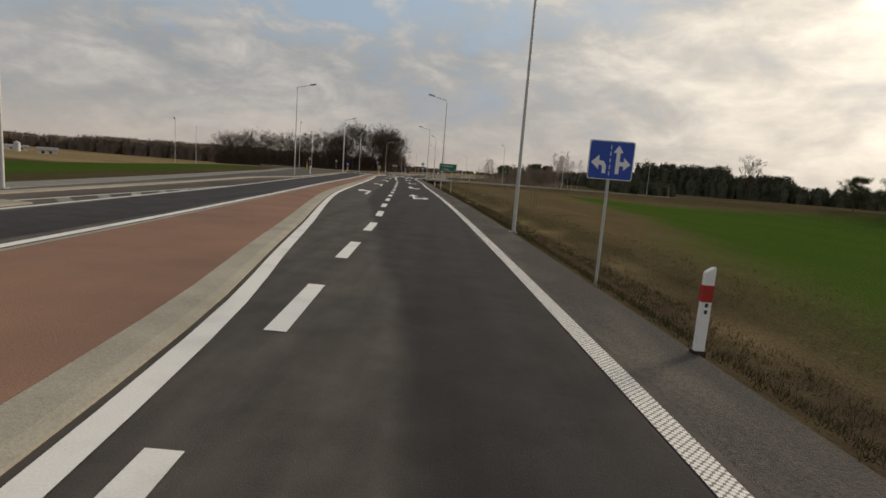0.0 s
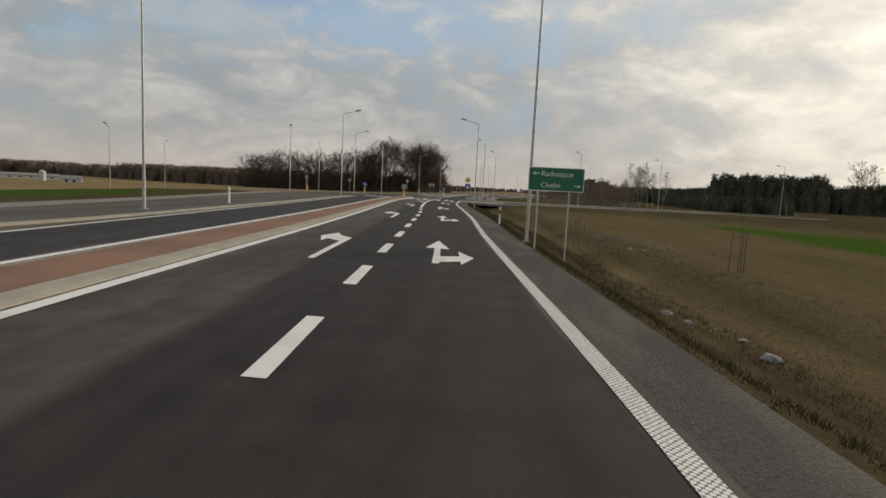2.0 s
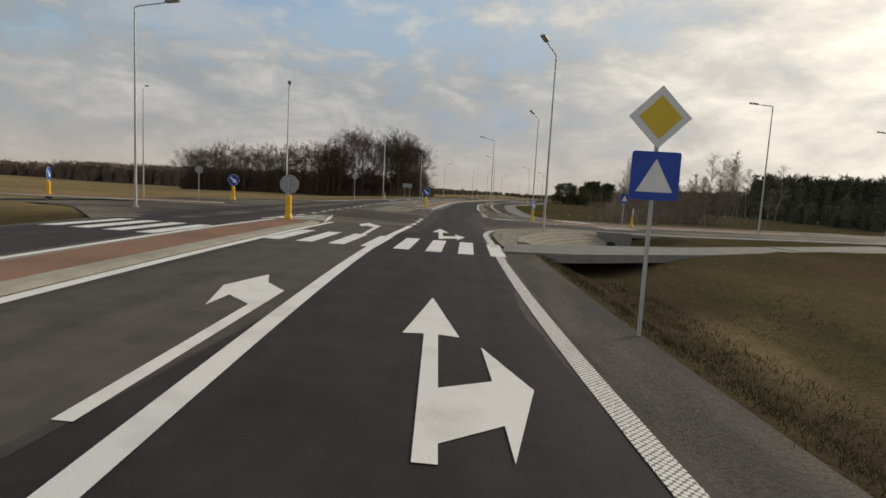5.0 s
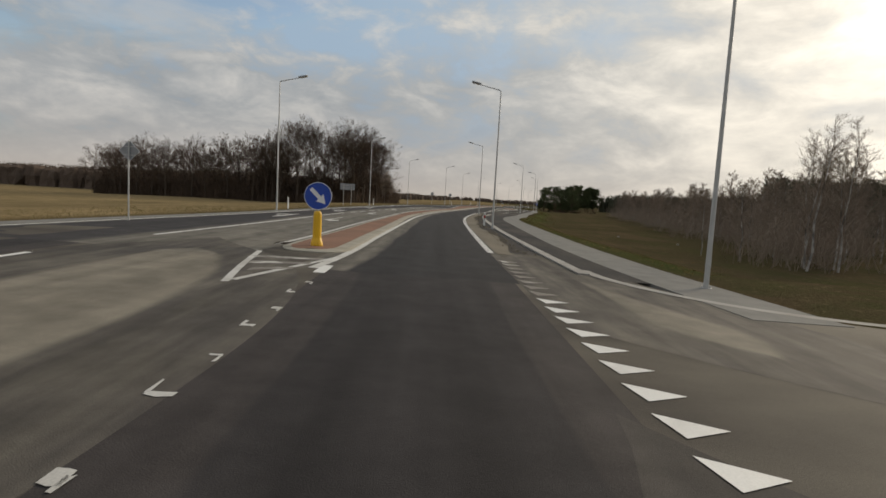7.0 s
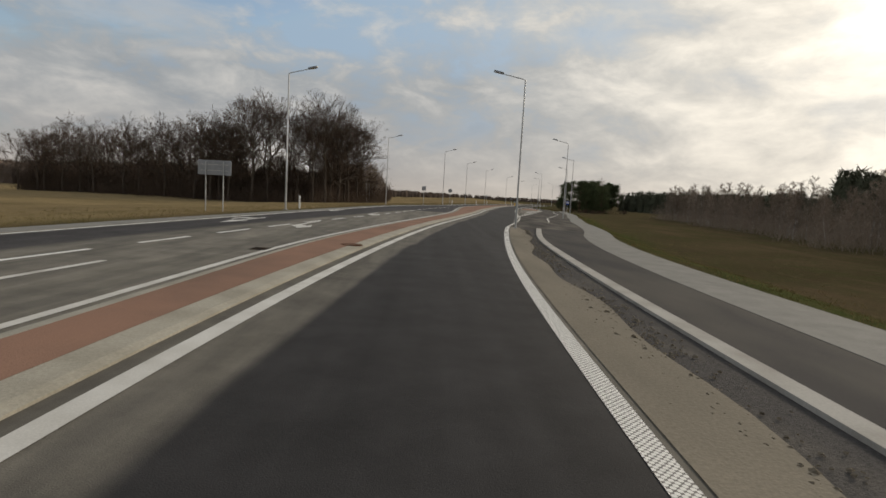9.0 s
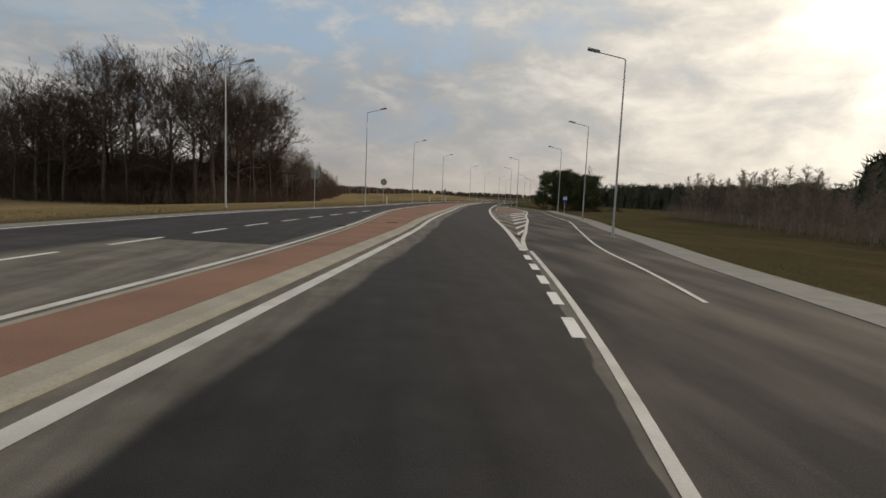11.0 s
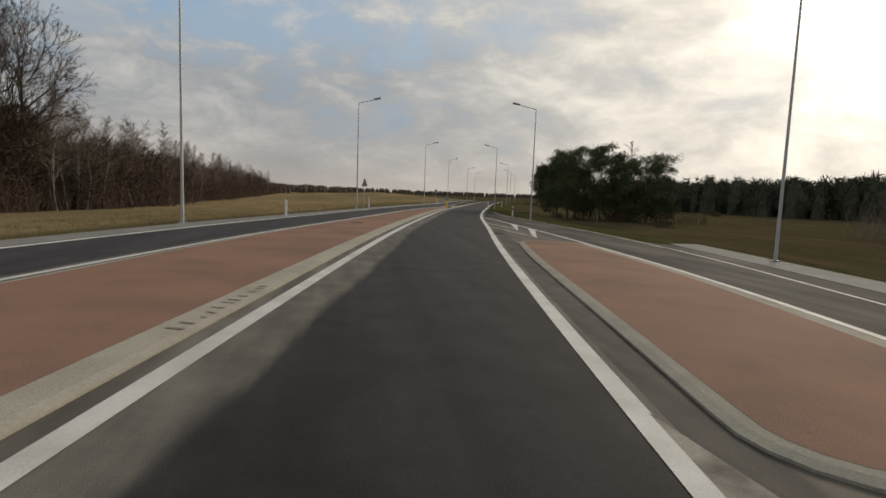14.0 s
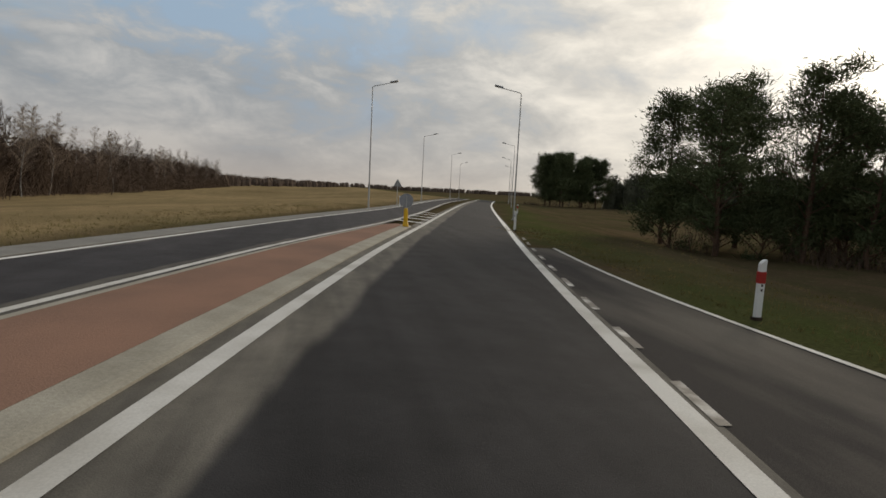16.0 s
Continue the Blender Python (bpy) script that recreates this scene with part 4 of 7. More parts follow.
def curved(pts, width, mat, dz=0.009):
    """A painted line along a curve of points."""
    fine = []
    for i in range(len(pts) - 1):
        p0, p1, p2, p3 = (Vector(pts[max(0, min(len(pts) - 1, i + k))]) for k in (-1, 0, 1, 2))
        for k in range(5):
            q = k / 5
            fine.append(0.5 * (2 * p1 + (p2 - p0) * q + (2 * p0 - 5 * p1 + 4 * p2 - p3) * q * q + (3 * p1 - p0 - 3 * p2 + p3) * q ** 3))
    fine.append(Vector(pts[-1]))
    v, f = [], []
    for i, p in enumerate(fine):
        d = (fine[min(i + 1, len(fine) - 1)] - fine[max(i - 1, 0)]).normalized()
        for sgn in (-1, 1):
            x, y = p.x - sgn * d.y * width / 2, p.y + sgn * d.x * width / 2
            v.append((x, y, fall(x, y) + dz))
        if i:
            f.append((2 * i - 2, 2 * i - 1, 2 * i + 1, 2 * i))
    o = mesh_ob("stripe", v, f, M[mat])
    o.parent = marks


curved([(-5.33, 117.2), (-5.4, 120), (-5.42, 121.85), (-5.38, 122.9), (-5.25, 124.2), (-5.02, 125.6)], 0.26, "profile", 0.016)
curved([(-5.02, 125.6), (-4.58, 127.0), (-3.4, 129.25), (-1.2, 131.7), (1.2, 133.3), (4.0, 134.1)], 0.26, "kerb", 0.016)
curved([(-2.42, 154.2), (-2.3, 152.8), (-1.7, 151.2), (-0.6, 149.7), (0.9, 148.8), (3.0, 148.4), (7.0, 149.0)], 0.34, "kerb_pale", 0.014)
def shape(pts, mat="white", dz=0.0095):
    slab("mark", pts, dz, 0.0, M[mat], marks)


def worn_dash(y):
    """A dash worn through in its middle: its ends and parts of its rim are left."""
    r = random.Random(int(y * 10))
    for a, b, c, d in ((-0.12, -0.02, r.uniform(0.02, 0.13), 0.09), (-0.02, 1.08 + r.uniform(-.05, .05), 0.13, 1.2), (-0.13, 0.05, -0.085, r.uniform(0.2, 0.45)),
                       (0.09, 0.95, 0.13, 1.15)):
        x = dash_c(y + (b + d) / 2)
        j = [r.uniform(-.025, .025) for _ in range(6)]
        shape([(x + a, y + b + j[0]), ((2 * x + a + c) / 2, y + b + j[1]), (x + c, y + b + j[2]), (x + c + j[3], y + d), ((2 * x + a + c) / 2, y + d + j[4]), (x + a, y + d + j[5])], "white_used")


for k in range(11):
    y = 125.75 + 2.42 * k
    if k < 3 or k == 10:
        stripe(dash_c, y, y + 1.25, 0.26, 0.009)
    else:
        worn_dash(y)
# opposite carriageway: lane line, then dashes
lane_o = line((155.84, -15.62), (168.96, -15.01), (180.24, -14.66), (192.78, -13.59), (206.74, -12.01), (222.19, -9.67), (235.17, -8.01), (243.3, -6.87), (253.21, -5.27), (265.73, -2.95))
stripe(lane_o, 155.24, 183.5, 0.14)
for k in range(20):
    stripe(lane_o, 185.5 + 4.05 * k, 187.85 + 4.05 * k, 0.14)
opp_dash = line((124, -15.28), (128.9, -15.07), (135.12, -15.43), (142.5, -15.32), (153.72, -15.65))
for k in range(11):
    stripe(opp_dash, 123.62 + 2.5 * k, 124.83 + 2.5 * k, 0.16, 0.009)
# slip lane and gore
stripe(gore_r, 238.63, 329.43, 0.19, 0.009, "white_grey")
stripe(shifted(turn_r, 0.0), 230.0, 306.07, 0.13, 0.009, "white_grey")
stripe(shifted(turn_r, -0.1), 306.07, 346.81, 0.13, 0.009, "white_grey")
for k in range(5):
    stripe(shifted(edge_r, -0.01), 235.75 - 2.2 * k, 236.95 - 2.2 * k, 0.2, 0.009)
for k in range(9):
    stripe(shifted(edge_r, 0.24 + 0.02 * k), 332.3 + 2.2 * k, 333.35 + 2.2 * k, 0.13, 0.009, "worn")
ribbon("kerb_path", shifted(path_line, -0.18), shifted(path_line, 0.15), 153.13, 216.6, 0.045, M["kerb_pale"], label="pale concrete kerb along the cycle path",
       category="kerb", thick=0.12)


def chevron(y, back, width, left="dirty_paint", right="white_used", dz=0.0085):
    """A bent bar between the lane's edge and the gore's outer line, its tip towards the traffic."""
    yl, yr = y + back * 1.12, y + back
    tx = edge_r(y) * 0.45 + gore_r(min(321, max(232, y))) * 0.55
    inner = (tx + 0.2 * width, y + width)
    shape([(tx, y), (gore_r(yr) - 0.11, yr), (gore_r(yr + width) - 0.11, yr + width), inner], right, dz)
    shape([(tx, y), inner, (edge_r(yl + width) + 0.1, yl + width), (edge_r(yl) + 0.1, yl)], left, dz)


for k, y in enumerate((245.8, 251.15, 256.5, 261.85, 267.2, 272.55, 278.06)):
    chevron(y, (3.4, 4.6, 5.6, 6.4, 6.9, 7.2, 7.2)[k], 2.2 if k > 2 else 1.9)
for y, back, width in ((313.7, 5.2, 1.9), (308.4, 6.3, 1.6)):
    chevron(y, back, width)
# bright remains where the bars meet the lane's edge
for y, back in ((256.5, 5.6), (261.85, 6.4), (267.2, 6.9), (272.55, 7.2)):
    yl = y + back * 1.12
    shape([(edge_r(yl + 0.7) + 0.14, yl + 0.7), (edge_r(yl - 2.6) + 0.17, yl - 2.6), (edge_r(yl - 2.9) + 0.46, yl - 2.9), (edge_r(yl - 1.0) + 0.42, yl - 1.0)], "worn", 0.0102)
# worn hatching of the merging lane's gore
curved([(far_l(13.7) - 0.8, 13.7), (far_l(18) - 0.55, 18), (far_l(23) - 0.25, 23), (far_l(28) + 0.05, 28)], 0.13, "white_used")
for k in range(5):
    y = 14.4 + 1.9 * k
    wide = 0.72 * (1 - k / 6)
    shape([(far_l(y) + 0.05, y), (far_l(y) - wide, y + 0.9), (far_l(y) - wide, y + 1.5), (far_l(y) + 0.05, y + 0.6)], "worn")
# hatched noses of the long islands
nose = [(-12.48, 121.98), (-13.08, 125.22), (-13.8, 128.49)]
shape([(-12.61, 121.58), (-13.14, 125.22), (-13.93, 128.9), (-13.62, 126.44), (-12.84, 122.79)])
shape([(-15.58, 122.37), (-13.98, 128.9), (-14.18, 127.26), (-15.44, 121.96)])
for k in range(3):
    shape([(-15.1 + 0.3 * k, 123.3 + 1.3 * k), (-13.2 - 0.25 * k, 124.2 + 1.1 * k), (-13.2 - 0.25 * k, 124.6 + 1.1 * k), (-15.1 + 0.3 * k, 123.7 + 1.3 * k)])
curved([(-10.72, 148.1), (-11.2, 150.4), (-11.68, 153.1)], 0.15, "white_used")
curved([(-10.66, 148.35), (-10.1, 150.6), (-9.5, 152.9)], 0.15, "white_used", 0.0094)
for k in range(3):
    shape([(-10.85 - 0.35 * k, 149.6 + 1.05 * k), (-10.05 + 0.15 * k, 150.2 + 0.95 * k), (-10.05 + 0.15 * k, 150.55 + 0.95 * k), (-10.85 - 0.35 * k, 150.0 + 1.05 * k)], "worn")
for k in range(5):
    y = 357 + 3 * k
    shape([(isle_l(y) + 0.3, y + 1.4), (edge_l(y) - 0.2, y - 0.4), (edge_l(y) - 0.2, y + 0.3), (isle_l(y) + 0.3, y + 2.1)])
# give-way triangles of the side road
for k in range(17):
    y = 141.99 + 0.815 * k
    x = edge_r(y) + 0.02
    shape([(x, y + 0.24), (x + 0.58, y - 0.06), (x + 0.1, y - 0.27)], "white" if k < 9 else "worn")
# splitter lines and zebra stripes of the side road
shape([(-4.34, 140.34), (-2.54, 141.54), (-0.09, 142.31), (-0.11, 141.91), (-2.51, 141.13), (-3.97, 140.34)])
shape([(-4.34, 140.34), (-3.84, 139.93), (-1.69, 139.09), (0.7, 138.66), (0.72, 139.07), (-1.63, 139.09), (-3.72, 140.33)])
for k in range(9):
    bx, by = 1.3 + 0.33 * k, 146.9 - 0.85 * k - (1.4 if k > 3 else 0)
    shape([(bx, by), (bx + 2.7, by + 0.95), (bx + 2.7, by + 0.5), (bx, by - 0.45)])
# zebra crossing of the approach road
for k in range(8):
    x = -12.44 + 0.98 * k
    shape([(x, 114.3), (x + 0.48, 114.35), (x + 0.5, 118.2), (x + 0.02, 118.15)])
for k in range(4):
    x = -18.6 + 0.95 * k
    shape([(x, 113.2), (x + 0.5, 113.3), (x + 0.5, 117.0), (x, 116.9)])


def arrow_forward_right(x, y, lean):
    """Forward and right arrow, 5 m long, tip at (x, y)."""
    def put(pts, dz):
        shape([(x + u - lean * v, y + v) for u, v in pts], dz=dz)
    put([(0, 0), (0.36, -2.4), (0.09, -2.35), (0.09, -5.6), (-0.09, -5.6), (-0.09, -2.35), (-0.36, -2.4)], 0.0095)
    put([(0.09, -4.2), (0.62, -3.9), (0.60, -2.75), (1.0, -4.05), (0.62, -5.5), (0.62, -4.9), (0.09, -5.3)], 0.0095)


def arrow_left(x, y, lean):
    """Left-turn arrow; its outer bend at (x, y)."""
    shape([(x + u - lean * v, y + v) for u, v in [(0.0, 0.0), (-0.45, 0.6), (-0.69, 1.39), (-1.03, 0.07), (-0.71, -1.37), (-0.67, -0.6), (-0.2, -1.1), (-0.21, -5.0), (-0.05, -5.0)]])


for x, y in ((-2.0, 39.2), (-3.26, 56.87), (-4.42, 74.0)):
    arrow_forward_right(x, y, 0.07)
for x, y in ((-5.91, 90.87), (-6.89, 107.35), (-7.55, 124.42)):
    arrow_forward_right(x, y, 0.05)
for x, y in ((-4.9, 38.3), (-5.95, 55.5), (-7.1, 72.9)):
    arrow_left(x, y, 0.08)
for x, y in ((-8.38, 91.1), (-9.29, 106.87), (-10.27, 123.21)):
    arrow_left(x, y, 0.05)


def arrow_towards(x, y, turning):
    """Arrow of the opposite lanes, its head against the drive, nearest point at (x, y)."""
    if turning:
        pts = [(0.0, 0.0), (-0.45, 0.6), (-0.69, 1.39), (-1.03, 0.07), (-0.71, -1.37), (-0.67, -0.6), (-0.2, -1.1), (-0.21, -5.0), (-0.05, -5.0)]
        shape([(x - 0.13 - 0.85 * u - 0.055 * v, y + 1.1 - 0.85 * v) for u, v in pts], "white_used")
        return
    stem = [(0, 0), (0.36, -2.1), (0.09, -2.05), (0.09, -5.2), (-0.09, -5.2), (-0.09, -2.05), (-0.36, -2.1)]
    branch = [(0.09, -3.6), (0.55, -3.4), (0.54, -2.4), (0.9, -3.6), (0.56, -4.8), (0.55, -4.3), (0.09, -4.6)]
    for pts in (stem, branch):
        shape([(x - u - 0.055 * v, y - v) for u, v in pts], "white_used")


for x, y in ((-13.45, 170.0), (-12.75, 185.1), (-12.0, 202.1), (-10.6, 218.0)):
    arrow_towards(x, y, True)
for x, y in ((-16.5, 170.2), (-15.6, 185.0), (-14.75, 202.0), (-13.7, 220.2)):
    arrow_towards(x, y, False)

# ---- small builders ----
def box(bm, x0, y0, z0, x1, y1, z1, bevel=0.0):
    r = bmesh.ops.create_cube(bm, size=1.0)
    bmesh.ops.scale(bm, vec=(x1 - x0, y1 - y0, z1 - z0), verts=r["verts"])
    bmesh.ops.translate(bm, vec=((x0 + x1) / 2, (y0 + y1) / 2, (z0 + z1) / 2), verts=r["verts"])
    if bevel:
        es = list({e for v in r["verts"] for e in v.link_edges})
        bmesh.ops.bevel(bm, geom=es, offset=bevel, segments=2, affect="EDGES", profile=0.5)


def tube(bm, points, radii, sides=10, caps=True):
    """A tapered tube along points."""
    rings = []
    for i, p in enumerate(points):
        p = Vector(p)
        d = (Vector(points[min(i + 1, len(points) - 1)]) - Vector(points[max(i - 1, 0)])).normalized()
        u = d.cross(Vector((0, 1, 0) if abs(d.y) < 0.9 else (1, 0, 0))).normalized()
        v = d.cross(u)
        rings.append([bm.verts.new(p + radii[i] * (math.cos(2 * math.pi * k / sides) * u + math.sin(2 * math.pi * k / sides) * v)) for k in range(sides)])
    for a, b in zip(rings, rings[1:]):
        for k in range(sides):
            bm.faces.new((a[k], a[(k + 1) % sides], b[(k + 1) % sides], b[k]))
    if caps:
        bm.faces.new(rings[0][::-1])
        bm.faces.new(rings[-1])


def plate(bm, pts, depth):
    """An upright plate in the x-z plane facing -y."""
    f = [bm.verts.new((x, -depth / 2, z)) for x, z in pts]
    b = [bm.verts.new((x, depth / 2, z)) for x, z in pts]
    bm.faces.new(f)
    bm.faces.new(b[::-1])
    n = len(pts)
    for i in range(n):
        bm.faces.new((f[i], b[i], b[(i + 1) % n], f[(i + 1) % n]))


def disc(r, n=28, cx=0.0, cz=0.0):
    return [(cx + r * math.cos(2 * math.pi * k / n), cz + r * math.sin(2 * math.pi * k / n)) for k in range(n)]


def rounded(w, h, r, cx=0.0, cz=0.0):
    out = []
    for qx, qz, a0 in ((1, 1, 0), (-1, 1, 90), (-1, -1, 180), (1, -1, 270)):
        for k in range(4):
            a = radians(a0 + 30 * k)
            out.append((cx + qx * (w / 2 - r) + r * math.cos(a), cz + qz * (h / 2 - r) + r * math.sin(a)))
    return out


def stand(x, y, turn=0.0, dz=0.0):
    return pose(x, y, terrain(x, y) + dz, 0, 0, turn)


# ---- street lamps ----
def build_lamp():
    root = tagged(new("street_lamp"), "tall grey galvanised street lamp with a short arm", "street lamp", group="street lamps")
    bm = bmesh.new()
    tube(bm, [(0, 0, 0.0), (0, 0, 1.6), (0, 0, 9.5)], [0.068, 0.062, 0.035], 12)
    part("pole", bm, M["steel"], root)
    bm = bmesh.new()
    tube(bm, [(0, 0, 9.4), (-0.02, 0, 9.52), (-0.15, 0, 9.58), (-1.45, 0, 9.87)], [0.034, 0.034, 0.032, 0.028], 8)
    part("arm", bm, M["steel"], root)
    bm = bmesh.new()
    box(bm, -2.05, -0.14, 9.85, -1.38, 0.14, 9.97, 0.04)
    bmesh.ops.rotate(bm, cent=(-1.4, 0, 9.9), matrix=Matrix.Rotation(radians(12), 3, "Y"), verts=bm.verts)
    head = part("head", bm, M["sign_back"], root, "flat grey lamp head")
    bm = bmesh.new()
    box(bm, -1.98, -0.11, 9.835, -1.52, 0.11, 9.86, 0.008)
    bmesh.ops.rotate(bm, cent=(-1.4, 0, 9.9), matrix=Matrix.Rotation(radians(12), 3, "Y"), verts=bm.verts)
    part("lens", bm, M["lamp_glass"], head)
    bm = bmesh.new()
    box(bm, -0.13, -0.13, -0.05, 0.13, 0.13, 0.02, 0.006)
    base = part("flange", bm, M["sign_back"], root, "square steel foot plate")
    for sx in (-1, 1):
        for sy in (-1, 1):
            bm = bmesh.new()
            tube(bm, [(sx * 0.1, sy * 0.1, 0.015), (sx * 0.1, sy * 0.1, 0.055)], [0.012, 0.012], 6)
            part("bolt", bm, M["steel"], base)
    bm = bmesh.new()
    box(bm, -0.035, -0.072, 0.55, 0.035, -0.055, 0.9, 0.006)
    part("hatch", bm, M["steel"], root)
    return root


lamp = build_lamp()
lamp.matrix_basis = stand(2.62, 18.55, 2)
for x, y, turn in ((-0.05, 59.7, 4), (-2.83, 100.6, 4), (-2.0, 128.35, 60), (0.29, 152.2, 60), (-2.75, 176.2, -2), (-0.48, 214.9, -7), (10.9, 248.7, -10),
                   (18.45, 274.6, -12), (24.2, 301.7, -12), (24.1, 329.6, -13), (31.1, 368.2, -14), (45.2, 410, -16), (55.5, 442, -17), (66.4, 473, -17),
                   (-13.75, 17.0, 184), (-16.6, 61.1, 184), (-18.5, 100.9, 184), (-22.7, 124.4, 190), (-22.3, 145.7, 110), (-18.8, 179.2, 178), (-16.5, 218.5, 174),
                   (-12.8, 258.8, 170), (-4.15, 276.9, 168), (1.8, 307.5, 167), (9.0, 334.5, 166), (20.2, 372.2, 165), (30.4, 408, 164), (42.3, 442.4, 163), (52, 475, 163),
                   (15.5, 139.2, -70), (33.5, 150.7, -70), (57.54, 151.13, -70), (-31.46, 119.35, 110), (-54.88, 111.75, 110), (-34.99, 145.22, 290), (-61.57, 135.93, 290)):
    copy_thing(lamp, stand(x, y, turn))


# ---- delineator posts ----
def build_delineator(front):
    root = tagged(new("delineator_post"), "white roadside marker post with a red band" if front else "white roadside marker post with a dark reflector",
                  "marker post", group="marker posts")
    bm = bmesh.new()
    prof = [(-0.06, -0.03), (0.06, -0.03), (0.05, 0.045), (0.0, 0.06), (-0.05, 0.045)]
    levels = ((-0.06, 1.0, 0.0), (0.97, 1.0, 0.0), (1.0, 0.9, 0.0))
    rings = [[bm.verts.new((px * s, py * s, z + (0.035 * (px / 0.06) if z > 0.9 else 0))) for px, py in prof] for z, s, _ in levels]
    for a, b in zip(rings, rings[1:]):
        for k in range(5):
            bm.faces.new((a[k], a[(k + 1) % 5], b[(k + 1) % 5], b[k]))
    bm.faces.new(rings[-1])
    bm.faces.new(rings[0][::-1])
    part("post", bm, M["plastic_white"], root)
    bm = bmesh.new()
    box(bm, -0.064, -0.036, 0.62 if front else 0.72, 0.064, 0.05, 0.82 if front else 0.80, 0.004)
    part("band", bm, M["red_film"] if front else M["sign_back"], root, "red reflective band" if front else "grey reflector")
    bm = bmesh.new()
    box(bm, -0.075, -0.05, -0.05, 0.075, 0.065, 0.03, 0.006)
    part("socket", bm, M["iron"], root)
    if front:
        for z in (0.48, 0.56):
            bm = bmesh.new()
            box(bm, -0.018, -0.034, z, 0.018, -0.029, z + 0.045)
            part("marking", bm, M["iron"], root, "small dark marking bar")
    return root


post = build_delineator(True)
post.matrix_basis = stand(3.17, 6.1, 4)
for x, y in ((-0.84, 69.0), (-3.05, 179.3), (24.5, 336.35), (35.86, 380.79)):
    copy_thing(post, stand(x, y, 4))
post2 = build_delineator(False)
post2.matrix_basis = stand(-16.9, 69.6, 184)
for x, y in ((-19.23, 183.94), (-16.24, 221.46), (-2.04, 287.89), (5.04, 314.54), (10.25, 339.15), (23.87, 381.46), (26.86, 355.76)):
    copy_thing(post2, stand(x, y, 180))


# ---- signs ----
def sign_post(root, x=0.0, height=2.4, r=0.03):
    bm = bmesh.new()
    tube(bm, [(x, 0.045, -0.5), (x, 0.045, height)], [r, r], 10)
    part("post", bm, M["steel"], root)


def sign_face(root, name, pts, y, mat, label="", depth=0.004):
    bm = bmesh.new()
    plate(bm, pts, depth)
    bmesh.ops.translate(bm, vec=(0, y, 0), verts=bm.verts)
    return part(name, bm, mat, root, label)


def lettering(root, text, x, z, size, mat, y=-0.02):
    cu = bpy.data.curves.new("lettering", "FONT")
    cu.body, cu.size, cu.extrude = text, size, 0.001
    ob = new("lettering_curve", cu)
    me = bpy.data.meshes.new_from_object(ob.evaluated_get(bpy.context.evaluated_depsgraph_get()))
    bpy.data.objects.remove(ob)
    me.name = "lettering"
    me.materials.clear()
    me.materials.append(mat)
    o = new("lettering", me)
    o.parent = root
    o.matrix_basis = Matrix.Translation((x, y, z)) @ pose(0, 0, 0, 90)
    return o


def arrow_side(s, x, z, k):
    return [(x + s * u * k, z + v * k) for u, v in ((-0.5, 0.07), (0.05, 0.07), (0.05, 0.24), (0.5, 0.0), (0.05, -0.24), (0.05, -0.07), (-0.5, -0.07))]


lane_sign = tagged(new("lane_sign"), "blue lane direction sign with white arrows on a grey post", "road sign")
sign_post(lane_sign, 0.0, 2.72)
panel = sign_face(lane_sign, "panel", rounded(0.86, 0.74, 0.04, 0, 2.37), 0.0, M["sign_back"], "blue panel", 0.02)
sign_face(panel, "rim", rounded(0.85, 0.73, 0.04, 0, 2.37), -0.012, M["sign_white"])
sign_face(panel, "blue_field", rounded(0.82, 0.70, 0.035, 0, 2.37), -0.016, M["sign_blue"])
for k in range(5):
    sign_face(panel, "dash", rounded(0.015, 0.08, 0.005, -0.02, 2.12 + 0.125 * k), -0.02, M["sign_white"])
sign_face(panel, "left_arrow", [(-0.16, 2.12), (-0.09, 2.12), (-0.09, 2.27), (-0.14, 2.35), (-0.23, 2.36), (-0.23, 2.46), (-0.38, 2.32), (-0.23, 2.19), (-0.23, 2.28), (-0.18, 2.27), (-0.16, 2.24)],
          -0.02, M["sign_white"])
sign_face(panel, "forward_arrow", [(0.09, 2.12), (0.16, 2.12), (0.16, 2.52), (0.22, 2.52), (0.125, 2.66), (0.03, 2.52), (0.09, 2.52)], -0.02, M["sign_white"])
sign_face(panel, "right_arrow", [(0.16, 2.27), (0.24, 2.27), (0.24, 2.19), (0.37, 2.31), (0.24, 2.43), (0.24, 2.35), (0.16, 2.35)], -0.0205, M["sign_white"])
lane_sign.matrix_basis = stand(3.2, 10.4, -2)

town_sign = tagged(new("direction_sign"), "green direction sign with white lettering on two posts", "road sign")
for px in (-0.62, 0.5):
    sign_post(town_sign, px, 2.9)
tp = sign_face(town_sign, "panel", rounded(2.0, 0.86, 0.05, 0, 2.68), 0.0, M["sign_back"], "green panel", 0.025)
sign_face(tp, "rim", rounded(2.0, 0.86, 0.05, 0, 2.68), -0.015, M["sign_white"])
sign_face(tp, "green_field", rounded(1.95, 0.81, 0.045, 0, 2.68), -0.019, M["sign_green"])
sign_face(tp, "left_arrow", arrow_side(-1, -0.74, 2.88, 0.27), -0.023, M["sign_white"])
sign_face(tp, "right_arrow", arrow_side(1, 0.78, 2.46, 0.24), -0.023, M["sign_white"])
lettering(tp, "Radoszyce", -0.55, 2.79, 0.27, M["sign_white"], -0.024)
lettering(tp, "Che\u0142m", -0.55, 2.38, 0.27, M["sign_white"], -0.024)
town_sign.matrix_basis = stand(0.55, 56.75, -3, 0.12) @ Matrix.Scale(0.91, 4)

